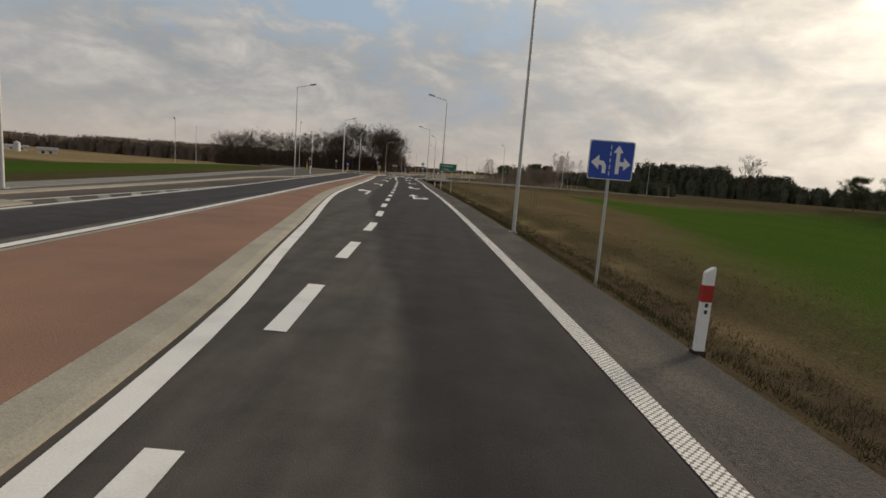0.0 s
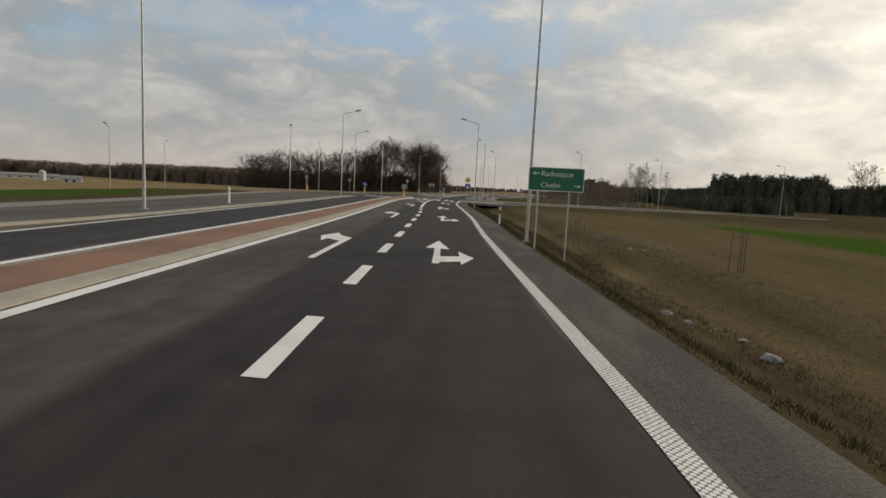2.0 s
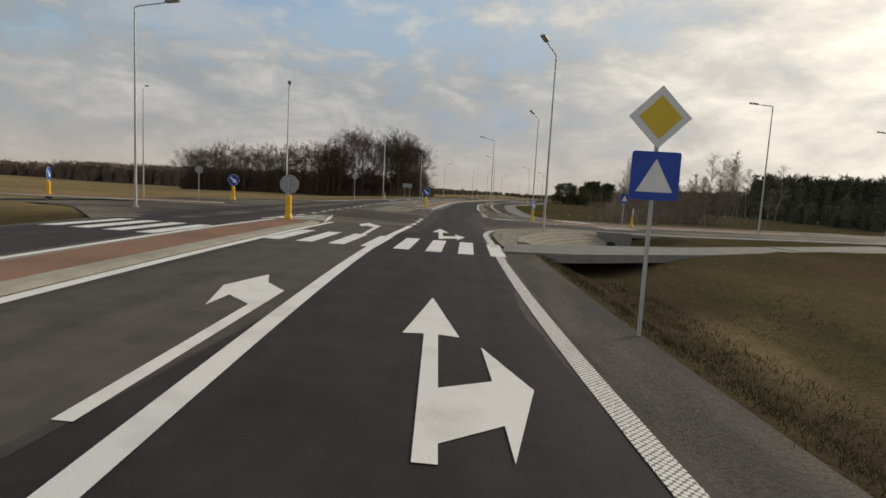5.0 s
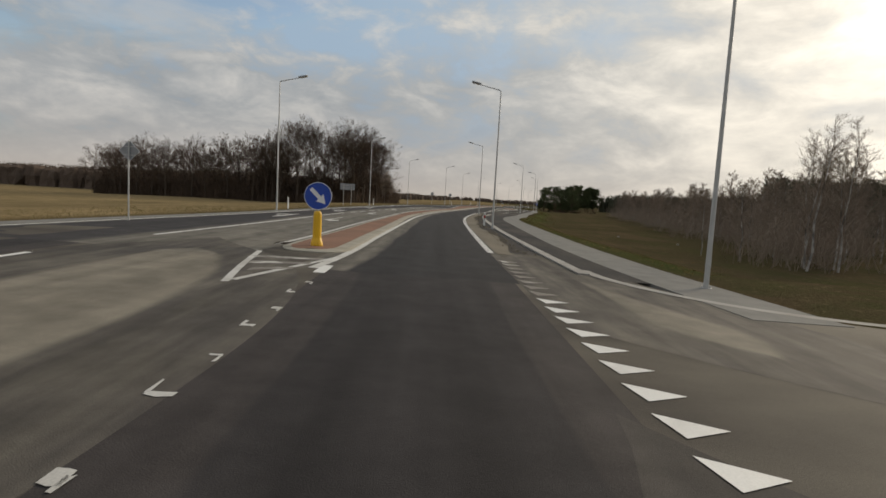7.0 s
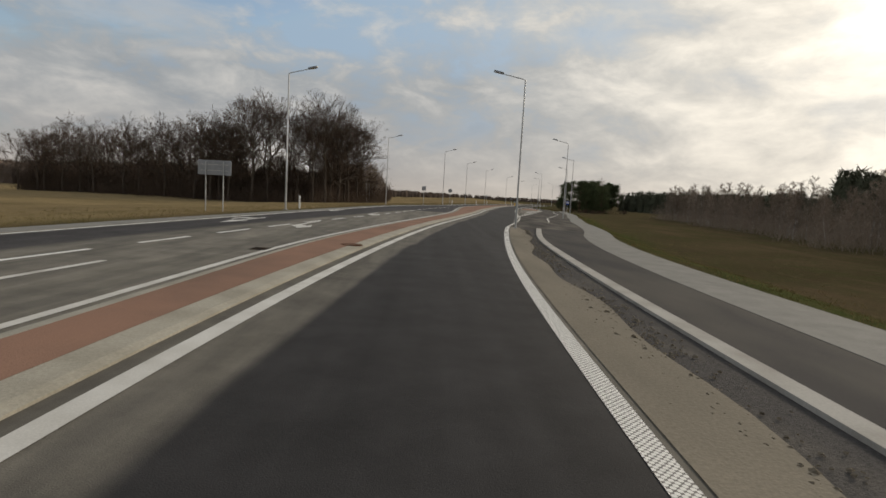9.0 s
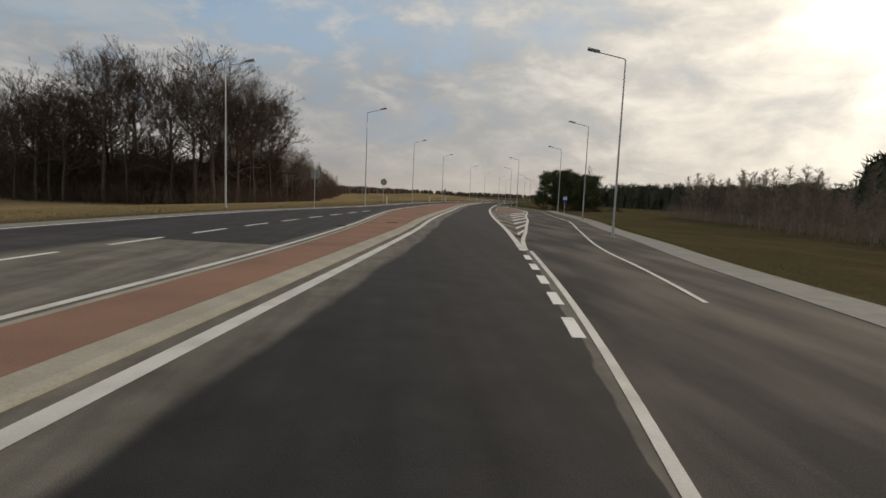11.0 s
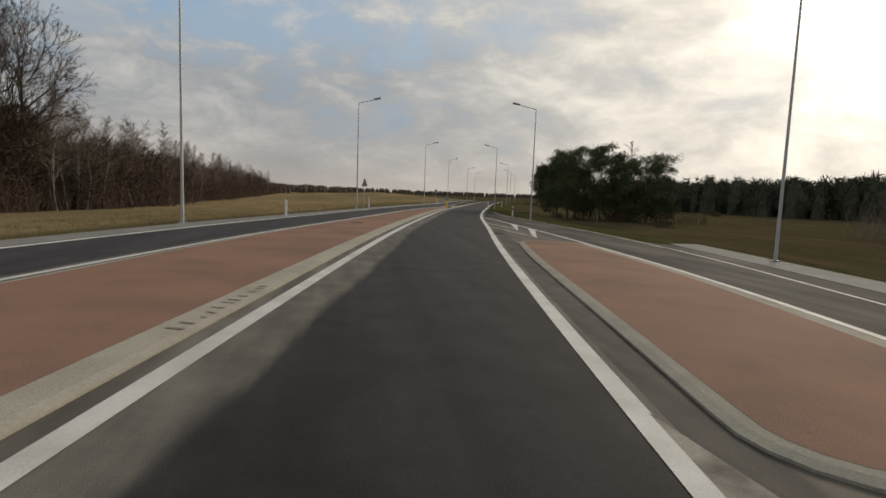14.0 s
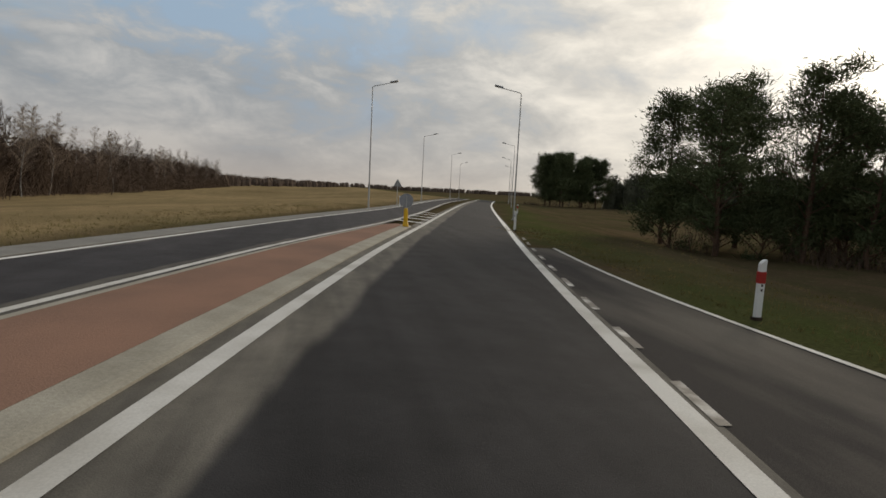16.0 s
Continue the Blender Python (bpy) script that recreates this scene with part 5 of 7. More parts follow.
two_signs = tagged(new("priority_sign"), "yellow priority diamond above a blue pedestrian crossing sign", "road sign")
sign_post(two_signs, 0.0, 3.4)
dm = sign_face(two_signs, "diamond", [(0, 3.45), (0.42, 3.03), (0, 2.61), (-0.42, 3.03)], 0.0, M["sign_white"], "white-edged yellow diamond", 0.02)
sign_face(dm, "yellow_field", [(0, 3.32), (0.29, 3.03), (0, 2.74), (-0.29, 3.03)], -0.014, M["sign_yellow"])
sq = sign_face(two_signs, "square", rounded(0.66, 0.66, 0.04, 0, 2.24), 0.0, M["sign_blue"], "blue square with a white triangle", 0.02)
sign_face(sq, "white_field", [(-0.25, 2.02), (0.25, 2.02), (0, 2.47)], -0.014, M["sign_white"])
two_signs.matrix_basis = stand(-3.87, 105.89, 0)


def back_sign(name, label, pts, height, x, y, turn=180.0, posts=(0.0,), dz=0.0):
    """A sign seen from behind: grey back, ribs and post."""
    root = tagged(new(name), label, "road sign")
    for px in posts:
        sign_post(root, px, height)
    pl = sign_face(root, "panel", pts, 0.0, M["sign_back"], "bare grey sheet metal back", 0.02)
    zs = [p[1] for p in pts]
    xs = [p[0] for p in pts]
    for f in (0.3, 0.7):
        z = min(zs) + f * (max(zs) - min(zs))
        w = 0.55 * (max(xs) - min(xs)) / 2 * (1.5 if len(posts) > 1 else 1)
        sign_face(pl, "rib", [(-w, z - 0.015), (w, z - 0.015), (w, z + 0.015), (-w, z + 0.015)], 0.02, M["steel"], depth=0.02)
    root.matrix_basis = stand(x, y, turn, dz)
    return root


back_sign("board_sign", "large grey sign board seen from behind on two posts", rounded(2.0, 0.84, 0.05, 0, 2.35), 2.7, -18.65, 211.2, 174, (-0.55, 0.5), 0.15)
back_sign("round_sign", "round road sign seen from behind on a grey post", disc(0.4, 28, 0, 2.75), 2.9, -2.5, 288.5, 171)
back_sign("square_sign", "square road sign seen from behind on a grey post", rounded(0.62, 0.62, 0.04, 0, 2.65), 2.9, -7.4, 263.5, 171)
back_sign("diamond_sign", "diamond road sign seen from behind on a post", [(0, 3.0), (0.42, 2.58), (0, 2.16), (-0.42, 2.58)], 3.0, -19.2, 160.2, 177, (0.0,), 0.2)
back_sign("warning_sign", "triangular warning sign seen from behind", [(-0.45, 2.1), (0.45, 2.1), (0, 2.88)], 2.6, 9.7, 335.6, 128)
back_sign("warning_sign", "triangular warning sign seen from behind far off", [(-0.45, 1.9), (0.45, 1.9), (0, 2.68)], 2.4, 23.8, 383.2, 167)
back_sign("round_sign", "round road sign seen from behind on a thin post", disc(0.3, 24, 0, 2.3), 2.5, -27.4, 140.1, 197)
back_sign("square_sign", "square sign seen from behind beside the side road", rounded(0.6, 0.6, 0.04, 0, 2.4), 2.6, -29.9, 122.5, 160)

ped = tagged(new("crossing_sign"), "blue pedestrian crossing sign with white triangle", "road sign")
sign_post(ped, 0.0, 2.6)
pq = sign_face(ped, "panel", rounded(0.6, 0.6, 0.04, 0, 2.3), 0.0, M["sign_blue"], "blue square panel", 0.02)
sign_face(pq, "white_field", [(-0.22, 2.11), (0.22, 2.11), (0, 2.5)], -0.014, M["sign_white"])
ped.matrix_basis = stand(5.05, 137.8, 10)

bus = tagged(new("bus_stop_sign"), "blue and white bus stop sign on a grey post", "road sign")
sign_post(bus, 0.0, 2.5)
bq = sign_face(bus, "panel", rounded(0.6, 0.75, 0.04, 0, 2.1), 0.0, M["sign_blue"], "blue panel", 0.02)
sign_face(bq, "white_field", rounded(0.44, 0.4, 0.03, 0, 2.2), -0.014, M["sign_white"])
sign_face(bq, "bar", rounded(0.3, 0.12, 0.02, 0, 2.24), -0.018, M["iron"])
bus.matrix_basis = stand(22.99, 294.76, -8)


# ---- yellow bollards with round arrow signs ----
def build_bollard():
    root = tagged(new("sign_bollard"), "yellow plastic bollard carrying a round blue arrow sign", "bollard", group="yellow sign bollards")
    bm = bmesh.new()
    tube(bm, [(0, 0, -0.03), (0, 0, 0.04), (0, 0, 0.12), (0, 0, 0.2), (0, 0, 0.26), (0, 0, 0.98), (0, 0, 1.04), (0, 0, 1.07)],
         [0.175, 0.19, 0.175, 0.15, 0.135, 0.125, 0.105, 0.06], 20)
    part("body", bm, M["bollard"], root, "yellow plastic body")
    bm = bmesh.new()
    tube(bm, [(0, 0.02, 1.03), (0, 0.02, 1.85)], [0.028, 0.028], 8)
    part("post", bm, M["steel"], root)
    pl = sign_face(root, "sign", disc(0.42, 32, 0, 1.53), -0.03, M["sign_back"], "round blue sign", 0.02)
    sign_face(pl, "rim", disc(0.42, 32, 0, 1.53), -0.042, M["sign_white"])
    sign_face(pl, "blue_field", disc(0.405, 32, 0, 1.53), -0.046, M["sign_blue"])
    c = 1 / math.sqrt(2)
    a = [(-0.06, 0.31), (0.06, 0.31), (0.06, -0.07), (0.16, -0.07), (0.0, -0.33), (-0.16, -0.07), (-0.06, -0.07)]
    sign_face(pl, "arrow", [((u - v) * c * 1.0, (u + v) * c + 1.53) for u, v in a], -0.05, M["sign_white"], "white slanting arrow")
    return root


bol = build_bollard()
bol.matrix_basis = pose(-10.52, 154.9, fall(-10.52, 154.9) + 0.07, 0, 0, 2)
for x, y, turn, size in ((-14.24, 121.97, 180, 1.0), (-1.1, 140.5, 62, 0.76), (7.2, 142.6, 62, 0.76), (20.61, 352.95, 176, 0.76), (-24.3, 139.3, 20, 1.0), (-32.77, 131.48, 110, 1.0)):
    o = copy_thing(bol, pose(x, y, bed(x, y) + 0.08, 0, 0, turn))
    o.scale = (size, size, size)


# ---- covers and grates ----
def manhole(x, y):
    root = tagged(new("manhole_cover"), "round brown cast-iron manhole cover in the paving", "manhole cover", group="manhole covers")
    bm = bmesh.new()
    tube(bm, [(0, 0, 0), (0, 0, 0.03)], [0.36, 0.36], 28)
    part("frame", bm, M["rusty"], root)
    bm = bmesh.new()
    tube(bm, [(0, 0, 0.03), (0, 0, 0.038)], [0.3, 0.3], 28)
    part("lid", bm, M["rusty"], root)
    root.matrix_basis = pose(x, y, fall(x, y) + 0.052)


for x, y in ((-1.26, 249.09), (2.02, 278.68), (8.83, 312.4), (-8.5, 196.4)):
    manhole(x, y)


def grate(x, y, turn, dz=-0.01):
    root = tagged(new("drain_grate"), "rusty cast-iron drain grate with bars in the gutter", "drain grate", group="drain grates")
    bm = bmesh.new()
    for a in ((-0.3, -0.22, 0.3, -0.18), (-0.3, 0.18, 0.3, 0.22), (-0.3, -0.18, -0.26, 0.18), (0.26, -0.18, 0.3, 0.18)):
        box(bm, a[0], a[1], 0.0, a[2], a[3], 0.02)
    part("frame", bm, M["iron"], root)
    # no hole is cut: a flat dark sheet paints the shade below the bars
    bm = bmesh.new()
    box(bm, -0.26, -0.18, -0.01, 0.26, 0.18, 0.003)
    part("pit_shade", bm, M["window"], root, "dark sheet under the bars in place of the pit's shade")
    for k in range(7):
        bm = bmesh.new()
        box(bm, -0.225 + 0.072 * k, -0.18, 0.004, -0.205 + 0.072 * k, 0.18, 0.018)
        part("bar", bm, M["iron"], root)
    bm = bmesh.new()
    box(bm, -0.26, -0.015, 0.004, 0.26, 0.015, 0.017)
    part("cross_bar", bm, M["iron"], root)
    root.matrix_basis = pose(x, y, fall(x, y) + dz, 0, 0, turn)


for x, y, t in ((4.74, 245.22, 84), (9.65, 277.35, 82), (15.87, 310.3, 80)):
    grate(x, y, t)
for x, y, t in ((-11.75, 155.6, 92), (isle_l(194.2) - 0.4, 194.2, 90), (isle_l(245.5) - 0.4, 245.5, 85), (isle_l(316.5) - 0.4, 316.5, 80)):
    grate(x, y, t, -0.006)


# ---- stakes of young trees, boulders ----
def stakes(x, y):
    root = tagged(new("tree_stakes"), "three thin wooden stakes round a young bare sapling", "tree stakes", group="staked saplings")
    for k in range(3):
        a = 2 * math.pi * k / 3 + 0.4
        bm = bmesh.new()
        tube(bm, [(0.28 * math.cos(a), 0.28 * math.sin(a), -0.2), (0.26 * math.cos(a), 0.26 * math.sin(a), 1.35)], [0.03, 0.026], 6)
        part("stake", bm, M["wood_post"], root)
    bm = bmesh.new()
    for k in range(3):
        a, b = 2 * math.pi * k / 3 + 0.4, 2 * math.pi * (k + 1) / 3 + 0.4
        tube(bm, [(0.265 * math.cos(a), 0.265 * math.sin(a), 1.2), (0.265 * math.cos(b), 0.265 * math.sin(b), 1.2)], [0.018, 0.018], 5)
    part("lath", bm, M["wood_post"], root)
    bm = bmesh.new()
    tube(bm, [(0, 0, -0.1), (0.02, 0, 0.9), (-0.02, 0.02, 1.9)], [0.012, 0.01, 0.004], 5)
    part("sapling", bm, M["bark"], root)
    root.matrix_basis = stand(x, y)


for x, y in ((2.4, 79.5), (3.2, 66.5), (7.0, 57.5), (8.0, 46.0), (2.57, 101.88), (22.6, 153.42), (33.3, 336.0)):
    stakes(x, y)


def boulder(x, y, s, seed):
    rnd = random.Random(seed)
    bm = bmesh.new()
    bmesh.ops.create_icosphere(bm, subdivisions=2, radius=s)
    for v in bm.verts:
        v.co *= 0.8 + 0.45 * (noise.noise(v.co / s * 1.3 + Vector((seed, 0, 0))) + 0.3)
        v.co.z *= 0.65
    me = bpy.data.meshes.new("boulder")
    bm.to_mesh(me)
    bm.free()
    me.materials.append(M["rock"])
    ob = tagged(new("boulder", me), "pale field stone lying in the grass", "boulder", group="field stones")
    ob.matrix_basis = stand(x, y, rnd.uniform(0, 360), s * 0.2)


for i, (x, y, s) in enumerate(((2.6, 51.2, 0.14), (2.8, 50.4, 0.12), (3.3, 48, 0.17), (3.4, 49.2, 0.1), (5.0, 63.6, 0.12), (5.4, 62.8, 0.09), (0.7, 68.6, 0.07), (13.44, 182.42, 0.12), (11.32, 190.72, 0.14))):
    boulder(x, y, s, i)


# ---- corner apron, ditch basin and crossing path ----
def cobbles():
    root = tagged(new("corner_apron"), "cobbled stone apron round the junction corner", "paving", kind="structure")
    slab("bed", [(-5.02, 117.5), (-5.1, 120.0), (-5.12, 122.4), (-5.0, 124.3), (-4.62, 126.2), (-3.35, 128.9), (-0.9, 131.5), (1.3, 132.9), (2.9, 133.5), (2.3, 132.75),
                 (1.86, 132.4), (-0.04, 130.4), (-1.72, 128.0), (-2.84, 125.7), (-3.7, 123.35), (-4.06, 121.7), (-4.26, 120.0), (-4.4, 118.0)], 0.05, 0.15, M["mortar"], root, "sandy joints of the cobbles", cut=1.0)
    rnd = random.Random(5)
    base = []
    for k in range(5):
        bm = bmesh.new()
        box(bm, -0.5, -0.5, -0.5, 0.5, 0.5, 0.5, 0.09)
        for v in bm.verts:
            v.co += Vector((rnd.uniform(-.05, .05), rnd.uniform(-.05, .05), rnd.uniform(-.04, .04)))
        me = bpy.data.meshes.new("stone")
        bm.to_mesh(me)
        bm.free()
        me.materials.append(M["stone"])
        base.append(me)
    path = [((-4.95, 117.7), (-4.4, 117.7)), ((-5.02, 120.5), (-4.25, 120.4)), ((-5.04, 122.4), (-3.95, 122.6)), ((-4.9, 124.3), (-3.42, 124.4)), ((-4.5, 126.3), (-2.82, 125.9)),
            ((-3.2, 128.9), (-1.55, 128.4)), ((-0.8, 131.4), (-0.05, 130.6)), ((1.3, 132.7), (1.7, 132.3))]
    for i in range(len(path) - 1):
        (a0, a1), (b0, b1) = path[i], path[i + 1]
        rows = max(2, int(math.hypot(b0[0] - a0[0], b0[1] - a0[1]) / 0.27))
        for r in range(rows):
            s = (r + 0.5) / rows
            p = Vector(a0).lerp(Vector(b0), s)
            q = Vector(a1).lerp(Vector(b1), s)
            n = max(1, int((q - p).length / 0.29))
            for c in range(n):
                u = p.lerp(q, (c + 0.5 + rnd.uniform(-.1, .1)) / n)
                o = new("stone", rnd.choice(base))
                o.parent = root
                o.matrix_basis = pose(u.x, u.y, fall(u.x, u.y) + 0.006 + rnd.uniform(-0.008, 0.006), rnd.uniform(-0.6, 0.6), rnd.uniform(-0.6, 0.6), rnd.uniform(-14, 14)) \
                    @ Matrix.Diagonal((rnd.uniform(.23, .30), rnd.uniform(.20, .26), 0.1, 1))


basin = tagged(new("drain_basin"), "stone-faced drainage basin with grassy bottom and concrete headwall", "drainage basin", kind="structure")


def bowl():
    rim = [Vector(p) for p in ((-4.3, 119.4), (-4.26, 120.0), (-4.06, 121.7), (-3.7, 123.35), (-2.84, 125.7), (-1.72, 128.0), (-0.04, 130.4), (1.86, 132.4))]
    span = [0.0]
    for a, b in zip(rim, rim[1:]):
        span.append(span[-1] + (b - a).length)

    def on_rim(d):
        k = min(len(rim) - 2, max(0, int(np.searchsorted(span, d)) - 1))
        return rim[k].lerp(rim[k + 1], (d - span[k]) / (span[k + 1] - span[k]))

    def on_wall(d, u):
        """A point of the slope: d along the rim, u from its top to its foot."""
        p = on_rim(d)
        t = (on_rim(min(span[-1], d + 0.6)) - on_rim(max(0.0, d - 0.6))).normalized()
        sink = smooth(0.0, 2.6, d)
        return Vector((p.x + t.y * 1.3 * u * (0.35 + 0.65 * sink), p.y - t.x * 1.3 * u * (0.35 + 0.65 * sink), fall(p.x, p.y) + 0.035 - 0.95 * sink * (0.75 * u + 0.25 * u * u)))

    n, c = 60, 6
    verts = [on_wall(span[-1] * i / n, j / c) - Vector((0, 0, 0.03)) for i in range(n + 1) for j in range(c + 1)]
    w = c + 1
    back = mesh_ob("slope", verts, [(i * w + j, (i + 1) * w + j, (i + 1) * w + j + 1, i * w + j + 1) for i in range(n) for j in range(c)], M["mortar"], True)
    back.parent = basin
    tagged(back, "dark joints of the stone facing")
    rnd = random.Random(8)
    blocks = []
    for k in range(4):
        bm = bmesh.new()
        box(bm, -0.5, -0.5, -0.5, 0.5, 0.5, 0.5, 0.07)
        for v in bm.verts:
            v.co += Vector((rnd.uniform(-.03, .03), rnd.uniform(-.04, .04), rnd.uniform(-.05, .05)))
        me = bpy.data.meshes.new("facing_stone")
        bm.to_mesh(me)
        bm.free()
        me.materials.append(M["course"])
        blocks.append(me)
    step = 0.37
    for j in range(c):
        d = 0.3 + 0.18 * (j % 2)
        while d < span[-1] - 0.2:
            p, q, e = on_wall(d, (j + 0.5) / c), on_wall(d + 0.1, (j + 0.5) / c), on_wall(d, (j + 0.6) / c)
            tx = (q - p).normalized()
            nz = tx.cross(e - p).normalized()
            nz = nz if nz.z > 0 else -nz
            ty = nz.cross(tx)
            m = Matrix((tx, ty, nz)).transposed().to_4x4()
            o = new("facing_stone", rnd.choice(blocks))
            o.parent = basin
            high = (on_wall(d, (j + 1) / c) - on_wall(d, j / c)).length
            o.matrix_basis = Matrix.Translation(p) @ m @ Matrix.Diagonal((step * rnd.uniform(0.86, 0.95), high * 0.95, 0.07, 1))
            d += step
    bm = bmesh.new()
    box(bm, 0.0, 0.0, -0.95, 2.6, 0.3, -0.3, 0.03)
    bmesh.ops.rotate(bm, cent=(0, 0, 0), matrix=Matrix.Rotation(radians(17), 3, "Z"), verts=bm.verts)
    bmesh.ops.translate(bm, vec=(-2.95, 121.6, 0), verts=bm.verts)
    part("coping", bm, M["sidewalk"], basin, "pale concrete coping beam")
    bm = bmesh.new()
    box(bm, 1.9, 131.6, -1.25, 3.9, 131.9, -0.1, 0.03)
    wall = part("headwall", bm, M["sidewalk"], basin, "grey concrete headwall")
    # capped tube: its dark colour stands for the shade inside the mouth
    bm = bmesh.new()
    tube(bm, [(2.59, 131.28, -0.95), (2.6, 131.69, -0.95)], [0.3, 0.3], 20)
    part("pipe", bm, M["window"], wall, "closed pipe end coloured dark for the shade inside")


bowl()
slab("crossing_path", [(-5.12, 115.68), (-4.85, 118.45), (-1.77, 120.47), (1.26, 122.47), (10.12, 128.02), (20.48, 134.41), (21.37, 132.38), (9.94, 125.26), (1.57, 119.32), (-2.6, 116.51)], 0.05, 0.3, M["sidewalk"],
     label="pale concrete path leading off from the crossing", category="path", cut=2.0)
slab("corner_path", [(2.82, 133.73), (7.47, 134.51), (14.6, 136.49), (39.06, 143.81), (38.98, 142.23), (14.51, 134.86), (7.36, 132.47), (2.92, 132.09)], 0.04, 0.2, M["sidewalk"],
     label="pale concrete path along the side road", category="path", z_of=bed, cut=2.0)
slab("field_path", [(10.12, 128.02), (18.28, 130.79), (58.81, 138.84), (58.72, 137.27), (18.18, 128.79), (10, 126.04)], 0.03, 0.2, M["sidewalk"], label="pale path beyond the meadow", category="path", z_of=terrain, cut=2.0)
cobbles()

# ---- farm buildings far off ----
barn = tagged(new("farm_building"), "long low white farm building with a grey roof", "building")
bm = bmesh.new()
box(bm, -38, -6, -1, 38, 6, 4.2)
part("wall", bm, M["plaster"], barn)
bm = bmesh.new()
for s in (-1, 1):
    vs = [bm.verts.new(v) for v in ((-39, s * 6.8, 4.0), (39, s * 6.8, 4.0), (39, 0, 6.4), (-39, 0, 6.4), (-39, s * 6.8, 4.3), (39, s * 6.8, 4.3), (39, 0, 6.7), (-39, 0, 6.7))]
    for f in ((0, 1, 2, 3), (4, 5, 6, 7), (0, 1, 5, 4), (1, 2, 6, 5), (0, 3, 7, 4)):
        bm.faces.new([vs[i] for i in f])
part("roof", bm, M["roof"], barn)
for k in range(12):
    bm = bmesh.new()
    box(bm, -35 + 6.2 * k, -6.08, 1.2, -33 + 6.2 * k, -5.95, 2.6)
    part("window", bm, M["window"], barn)
barn.matrix_basis = stand(-352, 400, 42) @ Matrix.Diagonal((1, 0.8, 0.62, 1))
silo = tagged(new("silo"), "grey round farm silo", "silo")
bm = bmesh.new()
tube(bm, [(0, 0, -0.5), (0, 0, 8), (0, 0, 9.5)], [2.6, 2.6, 0.4], 20)
part("shell", bm, M["steel"], silo)
silo.matrix_basis = stand(-290, 372, 0) @ Matrix.Scale(0.75, 4)
house = tagged(new("farm_shed"), "small pale farm shed with a pitched roof", "building")
bm = bmesh.new()
box(bm, -7, -4, -1, 7, 4, 3)
part("wall", bm, M["plaster"], house)
bm = bmesh.new()
for s in (-1, 1):
    vs = [bm.verts.new(v) for v in ((-7.5, s * 4.6, 2.8), (7.5, s * 4.6, 2.8), (7.5, 0, 5.2), (-7.5, 0, 5.2), (-7.5, s * 4.6, 3.0), (7.5, s * 4.6, 3.0), (7.5, 0, 5.45), (-7.5, 0, 5.45))]
    for f in ((0, 1, 2, 3), (4, 5, 6, 7), (0, 1, 5, 4), (1, 2, 6, 5), (0, 3, 7, 4)):
        bm.faces.new([vs[i] for i in f])
part("roof", bm, M["roof"], house)
for k in range(2):
    bm = bmesh.new()
    box(bm, -4 + 5 * k, -4.06, 0.2, -2 + 5 * k, -3.95, 2.2)
    part("door", bm, M["window"], house)
house.matrix_basis = stand(-262, 362, 35) @ Matrix.Scale(0.8, 4)


# ---- broken earth along the sandy verge ----
def rubble():
    r = random.Random(61)
    v, f = [], []
    for _ in range(5200):
        y = 157.5 + 57 * r.random()
        if noise.noise((0, y * 0.22, 4)) + r.uniform(-.35, .35) < -0.1:
            continue
        x = edge_r(y) + 1.2 + r.gauss(0, 0.24)
        q = r.uniform(0.008, 0.03) * (2.0 if r.random() < 0.06 else 1)
        k0 = len(v)
        for u in ((1, 0, 0), (-1, 0, 0), (0, 1, 0), (0, -1, 0), (0, 0, 0.8), (0.6, 0.6, 0.4), (-0.6, 0.5, 0.5), (0.1, -0.7, 0.6)):
            v.append((x + q * (u[0] + r.uniform(-.3, .3)), y + q * (u[1] + r.uniform(-.3, .3)), fall(x, y) + q * (u[2] + r.uniform(-.15, .15))))
        for t in ((0, 5, 4), (5, 2, 4), (2, 6, 4), (6, 1, 4), (1, 3, 7), (1, 7, 4), (7, 3, 0), (7, 0, 4), (0, 2, 5), (2, 1, 6)):
            f.append(tuple(k0 + i for i in t))
    tagged(mesh_ob("verge_rubble", v, f, M["rubble"]), "crumbled brown earth and stones beside the kerb", "rubble", kind="stuff")


rubble()


def clods():
    """Pale lumps of dug-up soil lying in the meadow."""
    r = random.Random(62)
    v, f = [], []
    for _ in range(520):
        x, y = 5.6 + r.gauss(0, 1.3), 68.0 + r.gauss(0, 3.2)
        q = r.uniform(0.025, 0.09)
        k0 = len(v)
        z = terrain(x, y)
        for u in ((1, 0, 0), (-1, 0, 0), (0, 1, 0), (0, -1, 0), (0, 0, 0.7), (0.6, 0.6, 0.35), (-0.6, 0.5, 0.4), (0.1, -0.7, 0.5)):
            v.append((x + q * (u[0] + r.uniform(-.3, .3)), y + q * (u[1] + r.uniform(-.3, .3)), z - 0.01 + q * (u[2] + r.uniform(-.15, .15))))
        for t in ((0, 5, 4), (5, 2, 4), (2, 6, 4), (6, 1, 4), (1, 3, 7), (1, 7, 4), (7, 3, 0), (7, 0, 4), (0, 2, 5), (2, 1, 6)):
            f.append(tuple(k0 + i for i in t))
    tagged(mesh_ob("soil_clods", v, f, M["rubble"]), "pale clods of dug soil lying in the meadow", "clods", kind="stuff")


clods()

